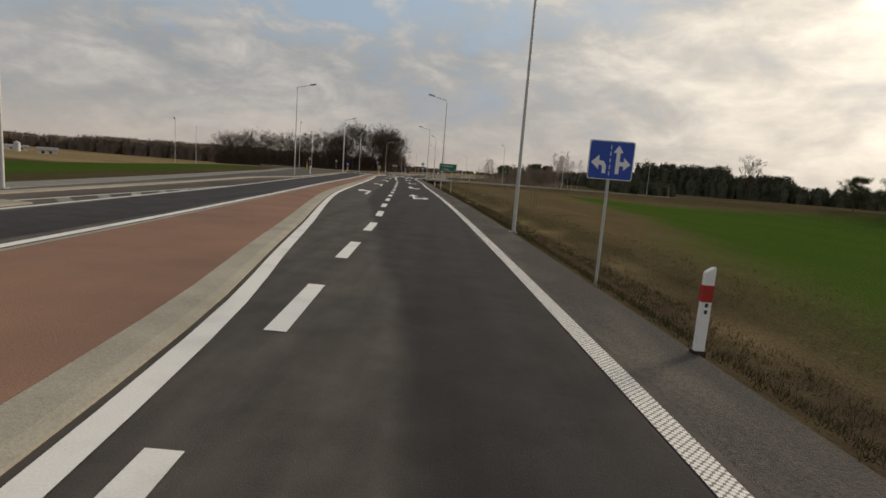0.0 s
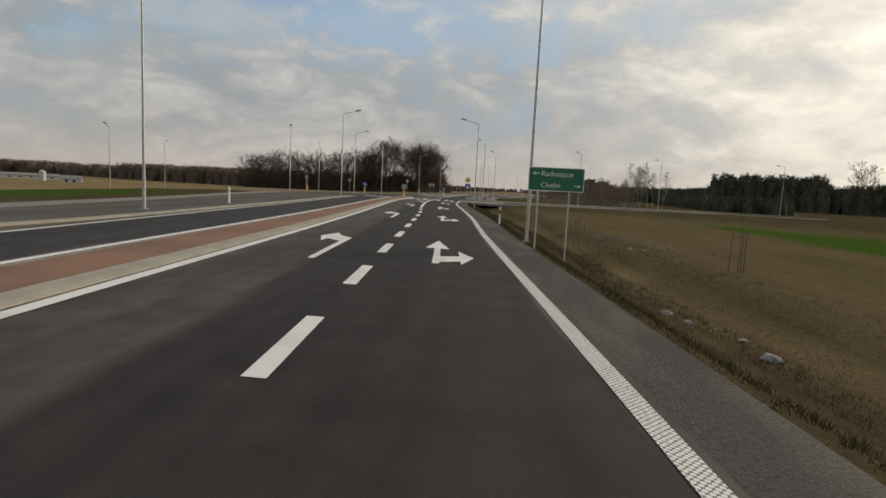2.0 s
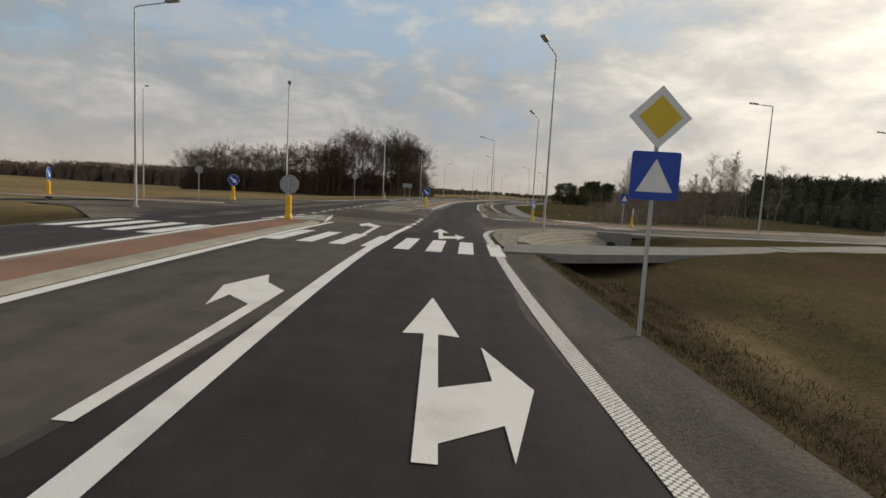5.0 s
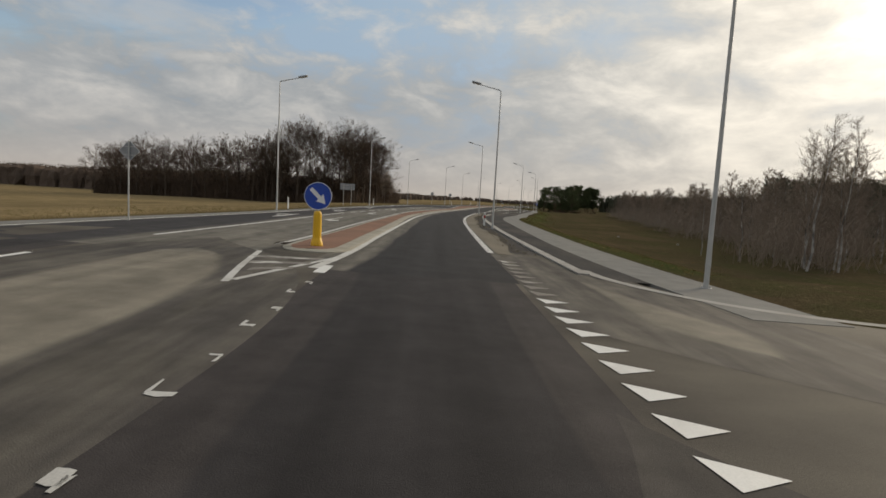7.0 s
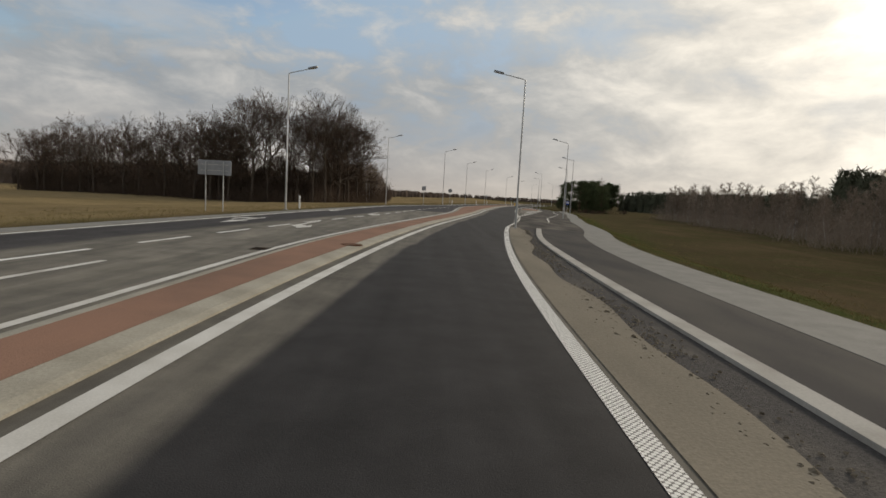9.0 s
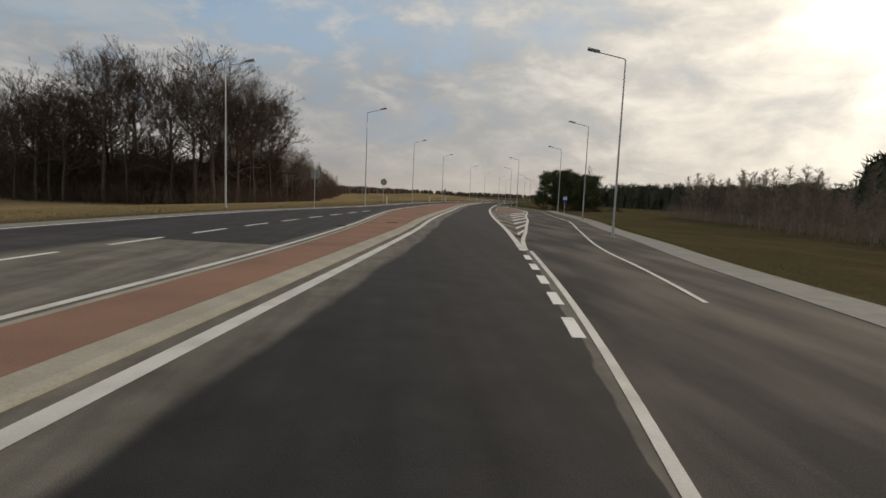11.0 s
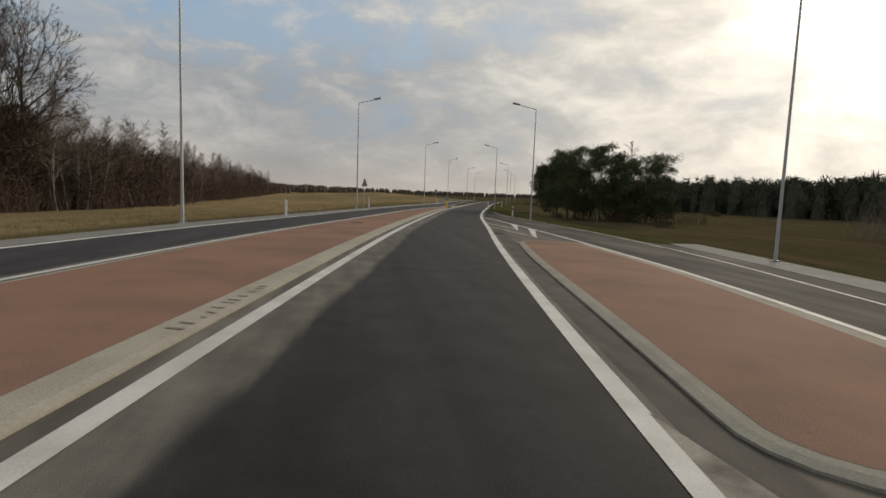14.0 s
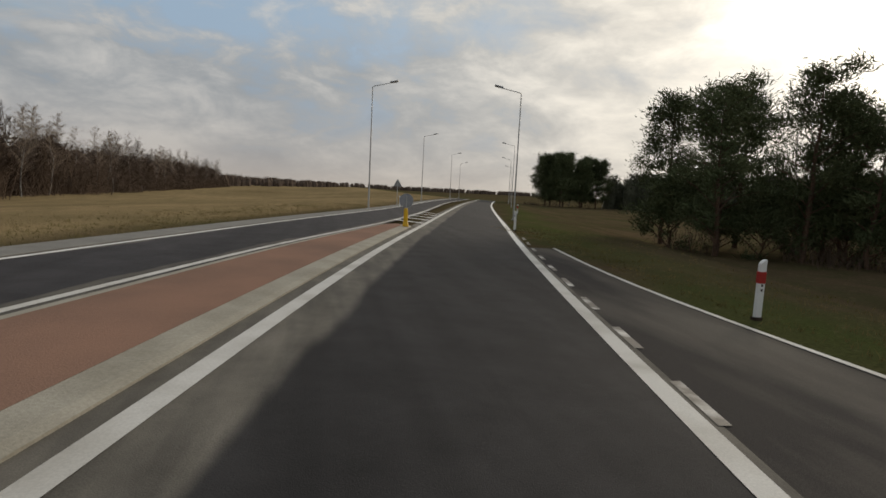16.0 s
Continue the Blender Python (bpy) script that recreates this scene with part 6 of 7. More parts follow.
# ---- trees ----
class Soup:
    """Collects tubes and leaves as plain lists, one mesh at the end."""

    def __init__(self):
        self.v, self.f = [], []

    def limb(self, a, b, ra, rb, sides):
        d = (b - a).normalized()
        u = d.cross(Vector((0.31, 0.95, 0.12)))
        u = u.normalized() if u.length > 1e-3 else Vector((1, 0, 0))
        w = d.cross(u)
        k0 = len(self.v)
        for p, r in ((a, ra), (b, rb)):
            for k in range(sides):
                t = 2 * math.pi * k / sides
                q = p + r * (math.cos(t) * u + math.sin(t) * w)
                self.v.append((q.x, q.y, q.z))
        for k in range(sides):
            n = (k + 1) % sides
            self.f.append((k0 + k, k0 + n, k0 + sides + n, k0 + sides + k))

    def blade(self, p, d, up, length, width):
        s = d.cross(up)
        s = s.normalized() * width if s.length > 1e-4 else Vector((width, 0, 0))
        k0 = len(self.v)
        for q in (p - s, p + s, p + d * length):
            self.v.append((q.x, q.y, q.z))
        self.f.append((k0, k0 + 1, k0 + 2))

    def ob(self, name, mat, parent=None, label=""):
        o = mesh_ob(name, self.v, self.f, mat)
        if parent is not None:
            o.parent = parent
        return tagged(o, label)


def fit_height(soups, height):
    """Scale a grown tree to its height."""
    k = height / max(v[2] for s in soups for v in s.v)
    for s in soups:
        s.v = [(x * k, y * k, z * k if z > 0 else z) for x, y, z in s.v]


def birch(seed, height, label, group="birches", twigs=34, width=0.010):
    """A slim birch: one white stem, short rising branches and hanging fine twigs."""
    rnd = random.Random(seed)
    root = tagged(new("birch_tree"), label, "tree", group=group)
    t, w = Soup(), Soup()
    pts = [Vector((0, 0, -0.3))]
    for k in range(6):
        pts.append(pts[-1] + Vector((rnd.gauss(0, .02), rnd.gauss(0, .02), 0.17)) * height)
    for k in range(6):
        (t if k < 5 else w).limb(pts[k], pts[k + 1], 0.0085 * height * (1 - 0.155 * k), 0.0085 * height * (1 - 0.155 * (k + 1)), 5)
    for k in range(46):
        s = 0.24 + 0.74 * (k / 46) ** 0.9
        j = min(5, int(s * 6))
        q = pts[j].lerp(pts[j + 1], s * 6 - j)
        a = rnd.uniform(0, 6.283)
        reach = height * 0.27 * (1.12 - s) ** 0.7 * rnd.uniform(0.5, 1.15)
        d = Vector((math.cos(a), math.sin(a), rnd.uniform(0.9, 1.8))).normalized()
        m = q + d * reach * 0.6
        e = m + (d + Vector((math.cos(a) * 0.5, math.sin(a) * 0.5, -0.25))).normalized() * reach * 0.5
        w.limb(q, m, 0.0026 * height * (1.1 - s), 0.0017 * height * (1.1 - s), 3)
        w.limb(m, e, 0.0017 * height * (1.1 - s), 0.006, 3)
        for _ in range(twigs):
            o = q.lerp(m, rnd.uniform(0.3, 1)) if rnd.random() < 0.45 else m.lerp(e, rnd.random())
            v = (d * 0.7 + Vector((rnd.gauss(0, .6), rnd.gauss(0, .6), rnd.gauss(0.1, .5)))).normalized()
            w.blade(o, v, Vector((rnd.gauss(0, 1), rnd.gauss(0, 1), rnd.gauss(0, 1))), reach * rnd.uniform(0.3, 0.75), width)
    t.ob("trunk", M["birch"], root, "white birch stem with dark scars")
    w.ob("crown", M["birch_twig"], root, "fine bare twigs")
    return root


def oak(seed, height, clear, wide, label, limbs=8, levels=5):
    """A bare oak: a straight stem that forks again and again into a domed crown of fine twigs."""
    rnd = random.Random(seed)
    root = tagged(new("oak_tree"), label, "tree", group="bare wood trees")
    t, w = Soup(), Soup()

    def rv(k):
        return Vector((rnd.gauss(0, k), rnd.gauss(0, k), rnd.gauss(0, k)))

    def spray(p, d, length, n):
        for _ in range(n):
            v = (d * 0.8 + rv(0.5) + Vector((0, 0, 0.15))).normalized()
            w.blade(p, v, rv(1), length * rnd.uniform(0.5, 1.15), (0.00045 if levels > 4 else 0.0009) * height)

    def fork(p, d, length, r, level):
        n = 3 if level > 1 else 2
        a = p
        for k in range(n):
            d = (d + rv(0.09) + Vector((0, 0, 0.035))).normalized()
            e = a + d * length / n
            (t if level > 1 else w).limb(a, e, r * (1 - 0.3 * k / n), r * (1 - 0.3 * (k + 1) / n), 5 if level > 3 else 4 if level > 1 else 3)
            if level < 4:
                for _ in range(2):
                    side = rv(1)
                    side = (side - side.dot(d) * d).normalized()
                    spray(a.lerp(e, rnd.random()), (d * 0.6 + side * 0.8).normalized(), length * 0.5, 2)
            a = e
        if level == 0:
            spray(a, d, length * 0.6, 6)
            return
        kids = 3 if rnd.random() < 0.3 else 2
        turn = rnd.uniform(0, 6.283)
        u = d.cross(Vector((0.2, 0.3, 1))).normalized()
        q = d.cross(u)
        for k in range(kids):
            b = turn + 6.283 * k / kids + rnd.uniform(-.4, .4)
            ang = rnd.uniform(0.3, 0.62) * (0.55 if k == 0 else 1.0)
            nd = d * math.cos(ang) + (u * math.cos(b) + q * math.sin(b)) * math.sin(ang)
            fork(a, nd.normalized(), length * rnd.uniform(0.68, 0.9), r * (0.76 if k == 0 else 0.64), level - 1)

    stem = [Vector((0, 0, -0.4))]
    lean = Vector((rnd.gauss(0, .03), rnd.gauss(0, .03), 1))
    for k in range(7):
        stem.append(stem[-1] + (lean + Vector((rnd.gauss(0, .05), rnd.gauss(0, .05), 0))) * height * 0.09)
    rad = [0.0145 * height * (1 - 0.1 * k) for k in range(8)]
    for k in range(7):
        t.limb(stem[k], stem[k + 1], rad[k], rad[k + 1], 8)
    for k in range(limbs):
        s = clear + (0.63 - clear) * k / (limbs - 1)
        j = min(6, int(s / 0.09))
        q = stem[j].lerp(stem[j + 1], s / 0.09 - j)
        a = 2.4 * k + rnd.uniform(-.5, .5)
        tilt = 1.25 - 0.75 * k / (limbs - 1) + rnd.uniform(-.12, .12)
        d = Vector((math.cos(a) * math.sin(tilt), math.sin(a) * math.sin(tilt), math.cos(tilt)))
        fork(q, d, height * wide * 0.3 * rnd.uniform(0.8, 1.1), rad[j] * rnd.uniform(0.5, 0.7), levels - 1 if k < 3 else levels)
    fork(stem[-1], lean.normalized(), height * 0.12, rad[-1] * 0.8, levels)
    fit_height((t, w), height)
    t.ob("trunk", M["bark"], root)
    w.ob("crown", M["twig"], root, "bare leafless twigs")
    return root


oaks = [oak(11, 30, 0.3, 0.52, "tall bare leafless oak at the wood's edge"), oak(12, 31, 0.42, 0.34, "tall slender bare oak in the wood"),
        oak(13, 29, 0.24, 0.54, "broad bare leafless oak at the wood's edge"), oak(14, 32, 0.38, 0.38, "tall bare leafless oak at the wood's edge")]
slim = [oak(31, 20, 0.26, 0.38, "slender bare tree in the dark wood", 9, 4), oak(32, 22, 0.3, 0.4, "slender bare tree in the dark wood", 9, 4),
        oak(33, 15.5, 0.28, 0.36, "slender bare tree in the wood belt", 6, 4)]
birches = [birch(51 + k, h, "young bare birch with a white trunk") for k, h in enumerate((6.6, 7.6, 5.8, 8.4))]


placed = set()


def scatter(models, spots, rnd, lo=0.85, hi=1.15):
    for i, (x, y) in enumerate(spots):
        m = models[i] if i < len(models) else rnd.choice(models)
        s = rnd.uniform(lo, hi)
        mt = stand(x, y, rnd.uniform(0, 360), -0.05)
        if m.name not in placed:
            placed.add(m.name)
            m.matrix_basis = mt @ Matrix.Scale(s, 4)
        else:
            o = copy_thing(m, mt)
            o.scale = (s, s, s)


rnd = random.Random(77)
# the wood on the left: its front runs from the road's bend back to the field
front = [(-29.0, 345.0), (-30.5, 336.5), (-32.0, 329.5), (-34.5, 323.0)]
EDGE = [Vector((-27, 351)), Vector((-35, 322)), Vector((-66, 319)), Vector((-158, 378))]


def along_edge(s):
    s = min(0.9999, max(0.0, s)) * 3
    k = int(s)
    return EDGE[k].lerp(EDGE[k + 1], s - k)


for row in range(3):
    for k in range(2 if row == 0 else 0, 9):
        s = (k + rnd.uniform(0.15, 0.85)) / 9 * 0.58
        p = along_edge(s) + Vector((-0.45 * (1 - s), 0.9)) * (row * 8.5 + rnd.uniform(0, 4))
        front.append((p.x, p.y))
scatter(oaks, front, rnd, 0.84, 0.98)
back = []
for row in range(5):
    for k in range(13):
        p = along_edge(0.56 + 0.44 * (k + rnd.uniform(0.1, 0.9)) / 13) + Vector((-0.2, 1)) * (row * 5.5 + rnd.uniform(0, 4))
        back.append((p.x, p.y))
scatter(slim[:2], back, rnd, 0.9, 1.2)
# the belt that goes on beyond the wood
belt = []
for k in range(110):
    y = 360 + 340 * (k / 110) ** 1.5 + rnd.uniform(-3, 3)
    belt.append((-25 - 0.075 * (y - 360) - rnd.uniform(0, 12), y))
tall_birch = [birch(66 + k, 14.0 + k, "tall bare birch in the wood belt") for k in range(3)]
scatter(tall_birch + tall_birch + slim[2:], belt, rnd, 0.85, 1.05)
# birches and thicket on the right
near_birches = [birch(61 + k, h, "slim white birch with sparse bare twigs", "birches", 20, 0.006) for k, h in enumerate((8.4, 7.8, 8.8))]
scatter(near_birches, [(13.0, 166.4), (13.8, 167.6), (14.9, 166.6), (14.3, 168.6), (15.6, 167.8)], rnd, 0.92, 1.05)
scatter(near_birches, [(11.8, 170.5), (17.5, 170.2), (19.4, 172.0), (10.9, 173.5), (21.5, 169.5), (16.4, 174.5), (23.5, 174.0)], rnd, 0.5, 0.72)
wall_b = []
for k in range(250):
    s = (k + rnd.random()) / 250
    x = 20 + 36 * s + rnd.uniform(0, 14)
    y = 176 + 150 * s + rnd.uniform(-6, 6)
    wall_b.append((x, y))
scatter(birches, wall_b[:50], rnd, 0.68, 0.95)
scatter(birches, wall_b[50:190], rnd, 0.7, 0.95)
scatter(birches, wall_b[190:], rnd, 0.88, 1.15)
far_birch = [(45 + rnd.uniform(-4, 6), 202 + rnd.uniform(-5, 8)) for _ in range(9)]
scatter(tall_birch, far_birch, rnd, 0.75, 0.95)
scatter(slim[:2], [(165, 292), (170, 297)], rnd, 1.1, 1.25)


def pine(seed, height, label, spread=1.0, low=0.3, n=27, puff=1.0):
    rnd = random.Random(seed)
    root = tagged(new("pine_tree"), label, "tree", group="roadside pines")
    t, g = Soup(), Soup()
    pts = [Vector((0, 0, -0.3))]
    for k in range(7):
        pts.append(pts[-1] + Vector((rnd.gauss(0, .1), rnd.gauss(0, .1), (height + 0.3) / 7)))
    for k in range(7):
        t.limb(pts[k], pts[k + 1], 0.17 * height / 10 * (1 - 0.13 * k), 0.17 * height / 10 * (1 - 0.13 * (k + 1)), 7)

    def tuft(p, d, size):
        for _ in range(26):
            v = (d * 0.4 + Vector((rnd.gauss(0, .7), rnd.gauss(0, .7), rnd.gauss(0.3, .5)))).normalized()
            o = p + Vector((rnd.gauss(0, .27), rnd.gauss(0, .27), rnd.gauss(0, .2))) * size
            g.blade(o, v, Vector((rnd.gauss(0, 1), rnd.gauss(0, 1), rnd.gauss(0, 1))), rnd.uniform(.2, .4) * size, 0.034 * size)

    for k in range(n):
        s = low + (0.98 - low) * (k / n) ** 0.85
        z = s * height
        j = min(6, int(z / height * 7))
        q = pts[j].lerp(pts[j + 1], min(1, max(0, z / height * 7 - j)))
        a = 2.4 * k + rnd.uniform(-.6, .6)
        reach = spread * height * 0.34 * (1.06 - s) ** 0.45 * rnd.uniform(0.3, 1.3) * (0.6 + 0.4 * min(1, (s - low) * 5 + 0.4))
        d = Vector((math.cos(a), math.sin(a), rnd.uniform(0.2, 0.9)))
        e = q + d * reach
        m = q.lerp(e, 0.5) + Vector((0, 0, 0.06 * reach))
        t.limb(q, m, 0.05 * (1.2 - s), 0.035 * (1.2 - s), 4)
        t.limb(m, e, 0.035 * (1.2 - s), 0.012, 4)
        for i in range(5):
            u = rnd.uniform(0.55, 1.08)
            b = q.lerp(e, u) + Vector((rnd.gauss(0, .26), rnd.gauss(0, .26), rnd.gauss(0.14, .18))) * (0.35 + 0.3 * reach)
            if i < 3:
                t.limb(q.lerp(e, u * 0.8), b, 0.014, 0.006, 3)
            for _ in range(2):
                tuft(b + Vector((rnd.gauss(0, .2), rnd.gauss(0, .2), rnd.gauss(0.05, .15))), d, puff * rnd.uniform(0.8, 1.25))
    t.ob("trunk", M["pine_bark"], root)
    g.ob("crown", M["needles"], root, "dark green needle tufts")
    return root


pines = [pine(81, 10.0, "dark green Scots pine beside the road", 0.74, 0.2, 30, 0.95), pine(82, 9.2, "dark green Scots pine beside the road", 0.85, 0.3, 30, 0.95),
         pine(83, 7.8, "broad low Scots pine beside the road", 1.0, 0.12, 30, 0.9)]
scatter(pines, [(41.4, 352.0), (44.4, 353.6), (37.4, 353.6), (39.8, 356.4), (47.4, 350.6), (43.2, 359.0), (46.8, 346.8), (47.8, 355.6), (38.6, 360.2), (42.8, 349.6)], rnd, 0.92, 1.08)
low_pine = pine(97, 3.6, "low bushy young pine under the tall ones", 1.5, 0.03, 22)
scatter([low_pine], [(39.4, 352.8), (43.4, 351.2), (46.0, 351.8), (45.5, 357), (41, 358), (48.0, 348.2), (36.6, 356.5), (45.2, 349.2)], rnd, 0.7, 1.15)
big_pines = [pine(91, 14.5, "tall dark Scots pine in a roadside clump", 0.9, 0.06, 64, 1.9)]
scatter(big_pines, [(78, 476), (81, 472), (84, 477), (87.5, 473), (90.5, 478), (82, 482), (93, 474)], rnd, 0.82, 1.02)
scatter(tall_birch, [(86, 484), (90, 486), (96.5, 477), (51.5, 362.5)], rnd, 0.8, 0.9)
field_pines = [pine(95, 9.5, "dark pine at the edge of the field", 1.2, 0.12, 40, 1.4)]
scatter(field_pines, [(98, 112), (104, 124), (110, 114), (103, 134), (116, 124), (104, 98)], rnd, 0.7, 0.95)


# ---- undergrowth and far woods ----
def brushwood(name, spots, height, mat, label, seed, per=70, width=0.02):
    r = random.Random(seed)
    s = Soup()
    for x, y, rad in spots:
        z = terrain(x, y)
        tall = r.uniform(0.45, 1.15)
        for _ in range(int(per * r.uniform(0.5, 1.2))):
            a, q = r.uniform(0, 6.283), rad * math.sqrt(r.random())
            p = Vector((x + q * math.cos(a), y + q * math.sin(a), z - 0.1))
            h = height * tall * r.uniform(0.35, 1.0)
            d = Vector((r.gauss(0, .32), r.gauss(0, .32), 1)).normalized()
            s.limb(p, p + d * h, width, width * 0.3, 3)
            for _ in range(3):
                b = p + d * h * r.uniform(0.3, 0.95)
                e = Vector((r.gauss(0, .8), r.gauss(0, .8), r.uniform(0.2, 1))).normalized()
                s.limb(b, b + e * h * r.uniform(0.2, 0.5), width * 0.6, width * 0.2, 3)
    o = s.ob(name, mat)
    tagged(o, label, "undergrowth", kind="stuff")


def along(a, b, n, jitter, rad, r):
    return [(a[0] + (b[0] - a[0]) * (k + .5) / n + r.uniform(-jitter, jitter), a[1] + (b[1] - a[1]) * (k + .5) / n + r.uniform(-jitter, jitter), rad) for k in range(n)]


r2 = random.Random(9)
spots = []
for row in range(6):
    for k in range(30):
        p = along_edge((k + r2.random()) / 30) + Vector((-0.3, 1)) * (row * 6 - 1)
        spots.append((p.x, p.y, 4.0))
brushwood("wood_undergrowth", spots, 5.5, M["brush"], "dense dark brown undergrowth inside the bare wood", 3, 30, 0.035)
spots = along((-27, 362), (-52, 710), 70, 2.5, 4.0, r2) + along((-33, 362), (-58, 710), 70, 2.5, 4.5, r2)
brushwood("belt_undergrowth", spots, 9.0, M["brush"], "dark bare thicket of the wood belt", 4, 60, 0.06)
spots = along((13, 167), (29, 186), 10, 2, 3, r2) + along((21, 178), (60, 328), 46, 3, 4, r2) + along((28, 180), (68, 328), 40, 3, 4.5, r2)
brushwood("birch_thicket", spots, 4.4, M["birch_twig"], "brown thicket of saplings under the birches", 5, 95, 0.016)
spots = [(38 + r2.uniform(-1, 18), 351 + r2.uniform(-2, 14), 2.2) for _ in range(16)] + [(82 + r2.uniform(-8, 14), 476 + r2.uniform(-6, 10), 2.5) for _ in range(8)]
brushwood("pine_thicket", spots, 2.0, M["brush"], "dark shrubs under the roadside pines", 6, 50, 0.02)


spots = [(x + r2.gauss(0, 0.5), y + r2.gauss(0, 0.6), 0.9) for x, y in ((41.4, 336.9), (90.1, 393.9), (61.7, 369.5), (100.1, 409.2)) for _ in range(3)]
brushwood("meadow_shrubs", spots, 1.7, M["brush"], "low dark bare shrubs scattered over the meadow", 7, 60, 0.012)


def far_wood(name, spots, mat, label, seed, pointed):
    """Distant trees: a ragged core and many loose sprays of foliage or twigs round it."""
    r = random.Random(seed)
    v, f = [], []
    for x, y, h in spots:
        z = terrain(x, y) - 0.5
        w = h * r.uniform(0.19, 0.32) * (1 if pointed else 1.5)
        n, k0 = 6, len(v)
        for zz, ww in ((0.0, 0.8), (0.45, 0.85), (0.8, 0.45 if pointed else 0.6)):
            for k in range(n):
                a = 6.283 * k / n + r.uniform(-.3, .3)
                q = w * ww * r.uniform(0.6, 1.2)
                v.append((x + q * math.cos(a), y + q * math.sin(a), z + h * (zz + r.uniform(-.06, .06))))
        v.append((x, y, z + h * 0.92))
        for l in range(2):
            for k in range(n):
                m = (k + 1) % n
                f.append((k0 + l * n + k, k0 + l * n + m, k0 + (l + 1) * n + m, k0 + (l + 1) * n + k))
        for k in range(n):
            f.append((k0 + 2 * n + k, k0 + 2 * n + (k + 1) % n, k0 + 3 * n))
        for _ in range(110 if pointed else 60):
            u = r.uniform(0.25, 1.0)
            a = r.uniform(0, 6.283)
            q = w * (1.25 * (1 - u) ** 0.6 + 0.12 if pointed else 1.2 * math.sqrt(max(0.02, 1 - (1.9 * (u - 0.55)) ** 2)))
            p = Vector((x + q * math.cos(a), y + q * math.sin(a), z + h * u))
            d = Vector((math.cos(a) * 0.7 + r.gauss(0, .4), math.sin(a) * 0.7 + r.gauss(0, .4), r.uniform(0.1, 1.3))).normalized()
            sd = d.cross(Vector((r.gauss(0, 1), r.gauss(0, 1), r.gauss(0, 1)))).normalized() * h * (0.017 if pointed else 0.012)
            i0 = len(v)
            for b in (p - sd - d * h * 0.05, p + sd - d * h * 0.05, p + d * h * r.uniform(0.06, 0.13)):
                v.append((b.x, b.y, b.z))
            f.append((i0, i0 + 1, i0 + 2))
    o = mesh_ob(name, v, f, mat)
    tagged(o, label, "forest", kind="stuff")


def band(a, b, n, depth, h0, h1, r):
    out = []
    for _ in range(n):
        s = r.random()
        q = r.random() * depth
        d = Vector((b[0] - a[0], b[1] - a[1])).normalized()
        out.append((a[0] + (b[0] - a[0]) * s - d.y * q, a[1] + (b[1] - a[1]) * s + d.x * q, r.uniform(h0, h1)))
    return out


r3 = random.Random(21)
# on the right: pine ridge behind the fields, and the forest behind the birches
far_wood("pine_forest", band((303, 205), (130, 348), 420, -50, 8, 11, r3) + band((190, 297), (124, 350), 220, -40, 11.5, 15.5, r3) + band((168, 322), (126, 352), 90, -35, 16, 20, r3) + band((130, 348), (97, 489), 380, -50, 9.0, 12.0, r3) + band((112, 489), (340, 900), 260, -60, 9, 13, r3)
         + band((64, 191), (90, 335), 150, -20, 4.2, 6.2, r3), M["hazy_pine"], "dark green pine forest behind the meadow", 31, True)
far_wood("bare_forest", band((-64, 705), (30, 1150), 220, 60, 7, 10, r3) + band((30, 1150), (420, 1330), 260, 60, 6, 9, r3), M["far_bare"],
         "distant brown leafless forest on the horizon", 32, False)
far_wood("hill_forest", band((-420, 620), (-190, 560), 420, 60, 17, 20, r3) + band((-900, 620), (-420, 660), 420, 80, 15, 18, r3), M["far_bare"],
         "dark wooded hill behind the farm", 33, False)
far_wood("belt_heart", band((-31, 362), (-56, 700), 330, 12, 8.5, 13.0, r3), M["belt"], "dense dark brown thicket filling the wood belt", 35, False)
far_wood("wood_heart", band((-46, 352), (-72, 350), 40, -22, 9, 12, r3) + band((-158, 392), (-72, 345), 120, 20, 9, 13, r3), M["far_bare"],
         "dense dark heart of the bare wood", 34, False)


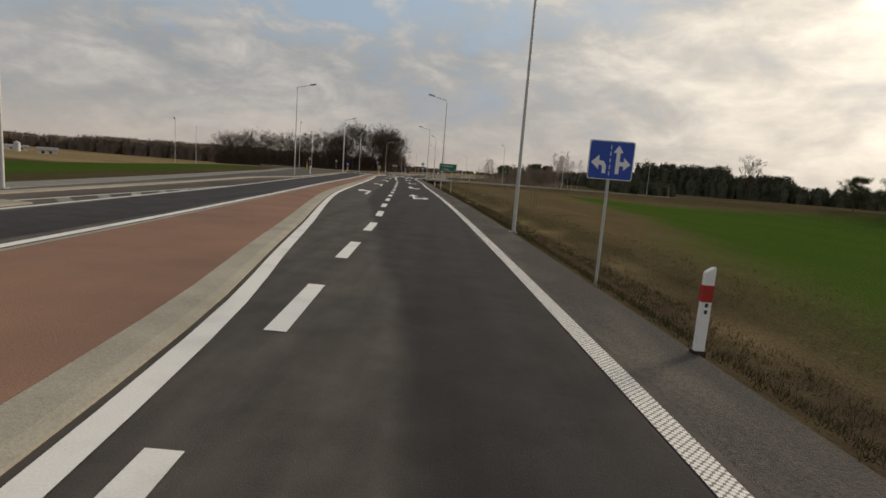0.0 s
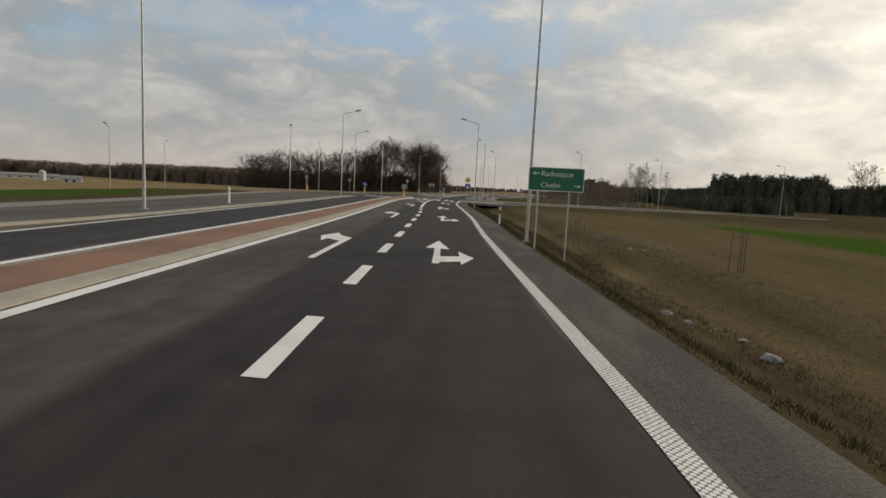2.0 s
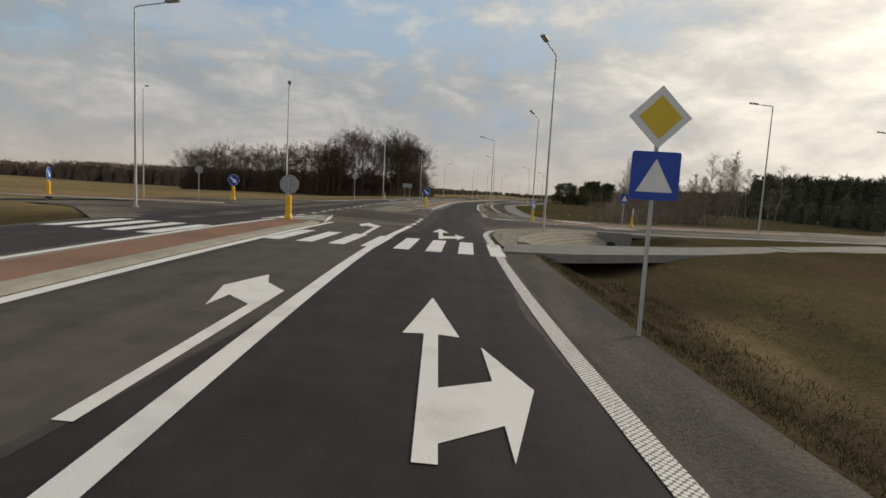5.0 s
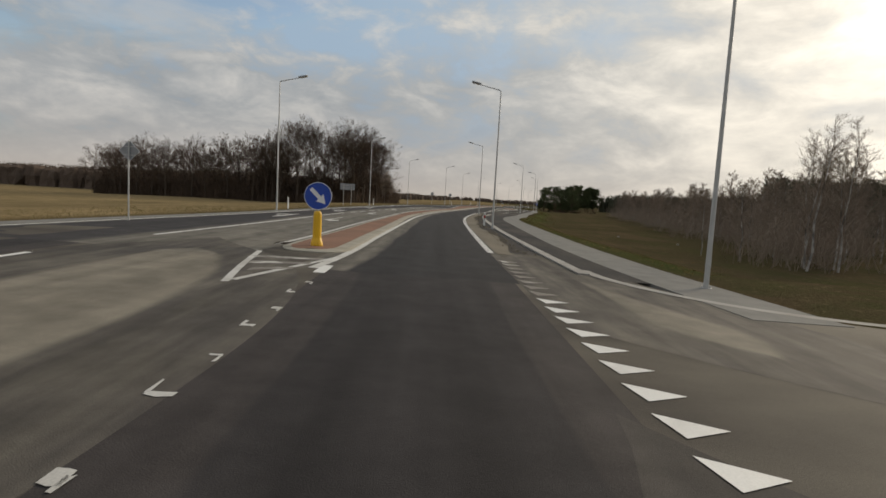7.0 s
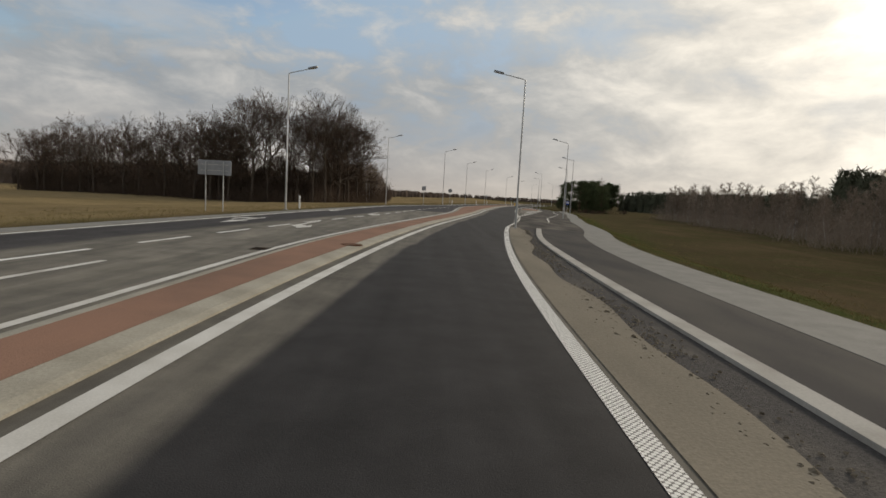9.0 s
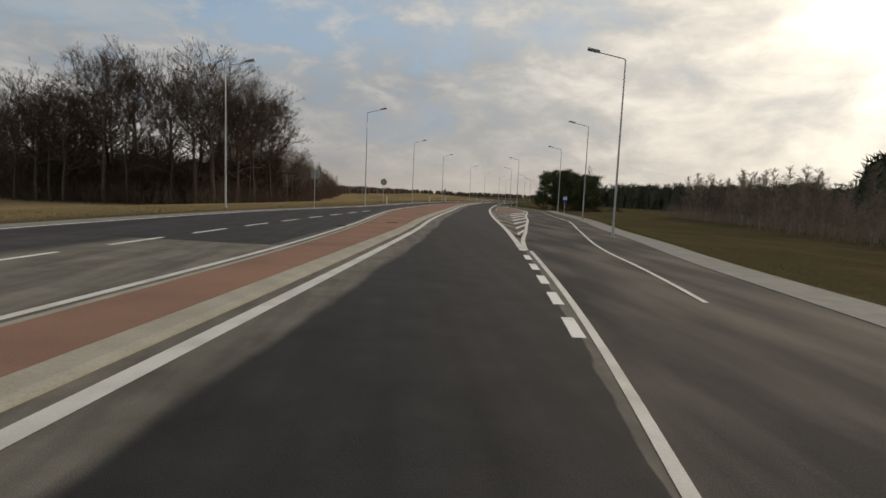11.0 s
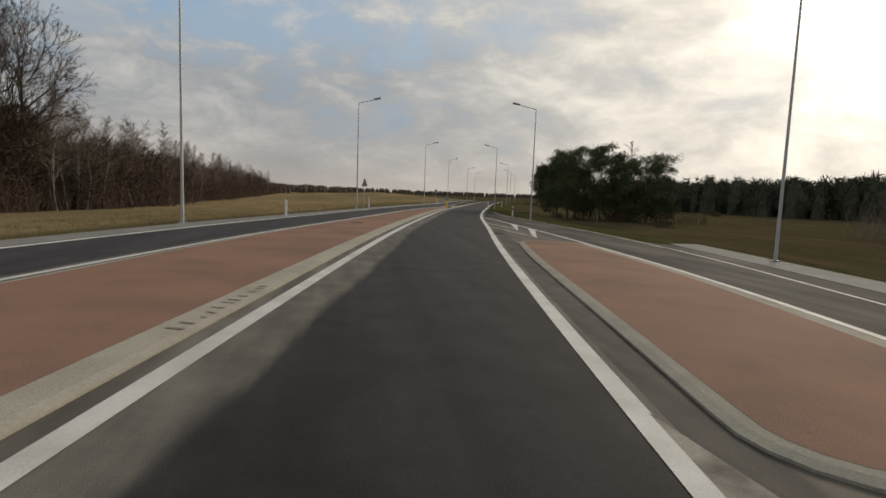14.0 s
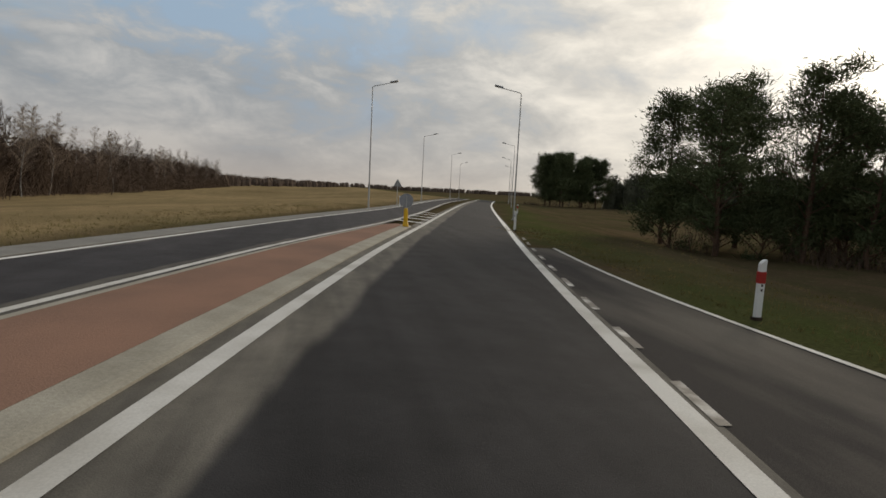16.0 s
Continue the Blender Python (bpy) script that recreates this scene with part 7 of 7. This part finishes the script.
def twig_mass(name, ends, n, depth, height, mat, label, seed):
    """A dense tangle of fine branches between the stems, thinning towards its top."""
    r = random.Random(seed)
    s = Soup()
    for _ in range(n):
        k = r.randrange(len(ends) - 1)
        p = ends[k].lerp(ends[k + 1], r.random()) + Vector((-0.3, 1)).normalized() * r.uniform(0, depth)
        top = height * (0.72 + 0.28 * math.sin(p.x * 0.37 + 1.7 * math.sin(p.y * 0.23)))
        z = terrain(p.x, p.y) + top * r.random() ** 1.25
        d = Vector((r.gauss(0, .6), r.gauss(0, .6), r.uniform(0.1, 1.2))).normalized()
        s.blade(Vector((p.x, p.y, z)), d, Vector((r.gauss(0, 1), r.gauss(0, 1), r.gauss(0, 1))), r.uniform(0.9, 2.4), r.uniform(0.03, 0.07))
    tagged(s.ob(name, mat), label, "undergrowth", kind="stuff")


twig_mass("wood_tangle", [e + Vector((-1.5, 4)) for e in EDGE], 100000, 16, 12.5, M["brush"], "dark brown tangle of twigs between the oaks", 51)
twig_mass("belt_tangle", [Vector((-26, 360)), Vector((-33, 440)), Vector((-52, 700))], 40000, 10, 10.5, M["brush"], "dark brown tangle of twigs in the wood belt", 52)


# ---- grass tufts along the verge ----
def tufts(name, place, n, h, label, seed, mat="dry_grass"):
    r = random.Random(seed)
    s = Soup()
    for _ in range(n):
        x, y = place(r)
        z = terrain(x, y) - 0.02
        for _ in range(6):
            p = Vector((x + r.gauss(0, .06), y + r.gauss(0, .06), z))
            s.blade(p, Vector((r.gauss(0, .45), r.gauss(0, .45), 1)).normalized(), Vector((r.gauss(0, 1), r.gauss(0, 1), 0)), h * r.uniform(.4, 1.1), 0.006)
    tagged(s.ob(name, M[mat]), label, "grass", kind="stuff")


def bank(r):
    y = r.uniform(-5, 116)
    return edge_r(y) + 1.4 + 3.0 * r.random(), y


def right_verge(r):
    y = r.uniform(-5, 116)
    return edge_r(y) + 4.4 + abs(r.gauss(0, 1.8)), y


def right_verge_2(r):
    y = r.uniform(155, 358)
    e = edge_r(y) + 6.3 if y < 211 else turn_r(min(y, 347)) + (2.6 if y < 308 else 0.5)
    return max(e, walk_in(min(y, 308)) + 2.1 if y < 308 else -99) + abs(r.gauss(0, 2.5)), y


def left_verge(r):
    y = r.uniform(155, 380)
    return far_l(y) - 1.1 - abs(r.gauss(0, 3.5)), y


tufts("bank_grass", bank, 15000, 0.15, "dark green-brown grass on the ditch bank", 40, "bank_grass")
tufts("verge_grass", right_verge, 9000, 0.12, "dry yellowish grass along the ditch", 41)
tufts("verge_grass", right_verge_2, 9000, 0.13, "short green-brown grass beside the sidewalk", 42)
tufts("verge_grass", left_verge, 9000, 0.15, "dry yellow grass beside the opposite carriageway", 43)
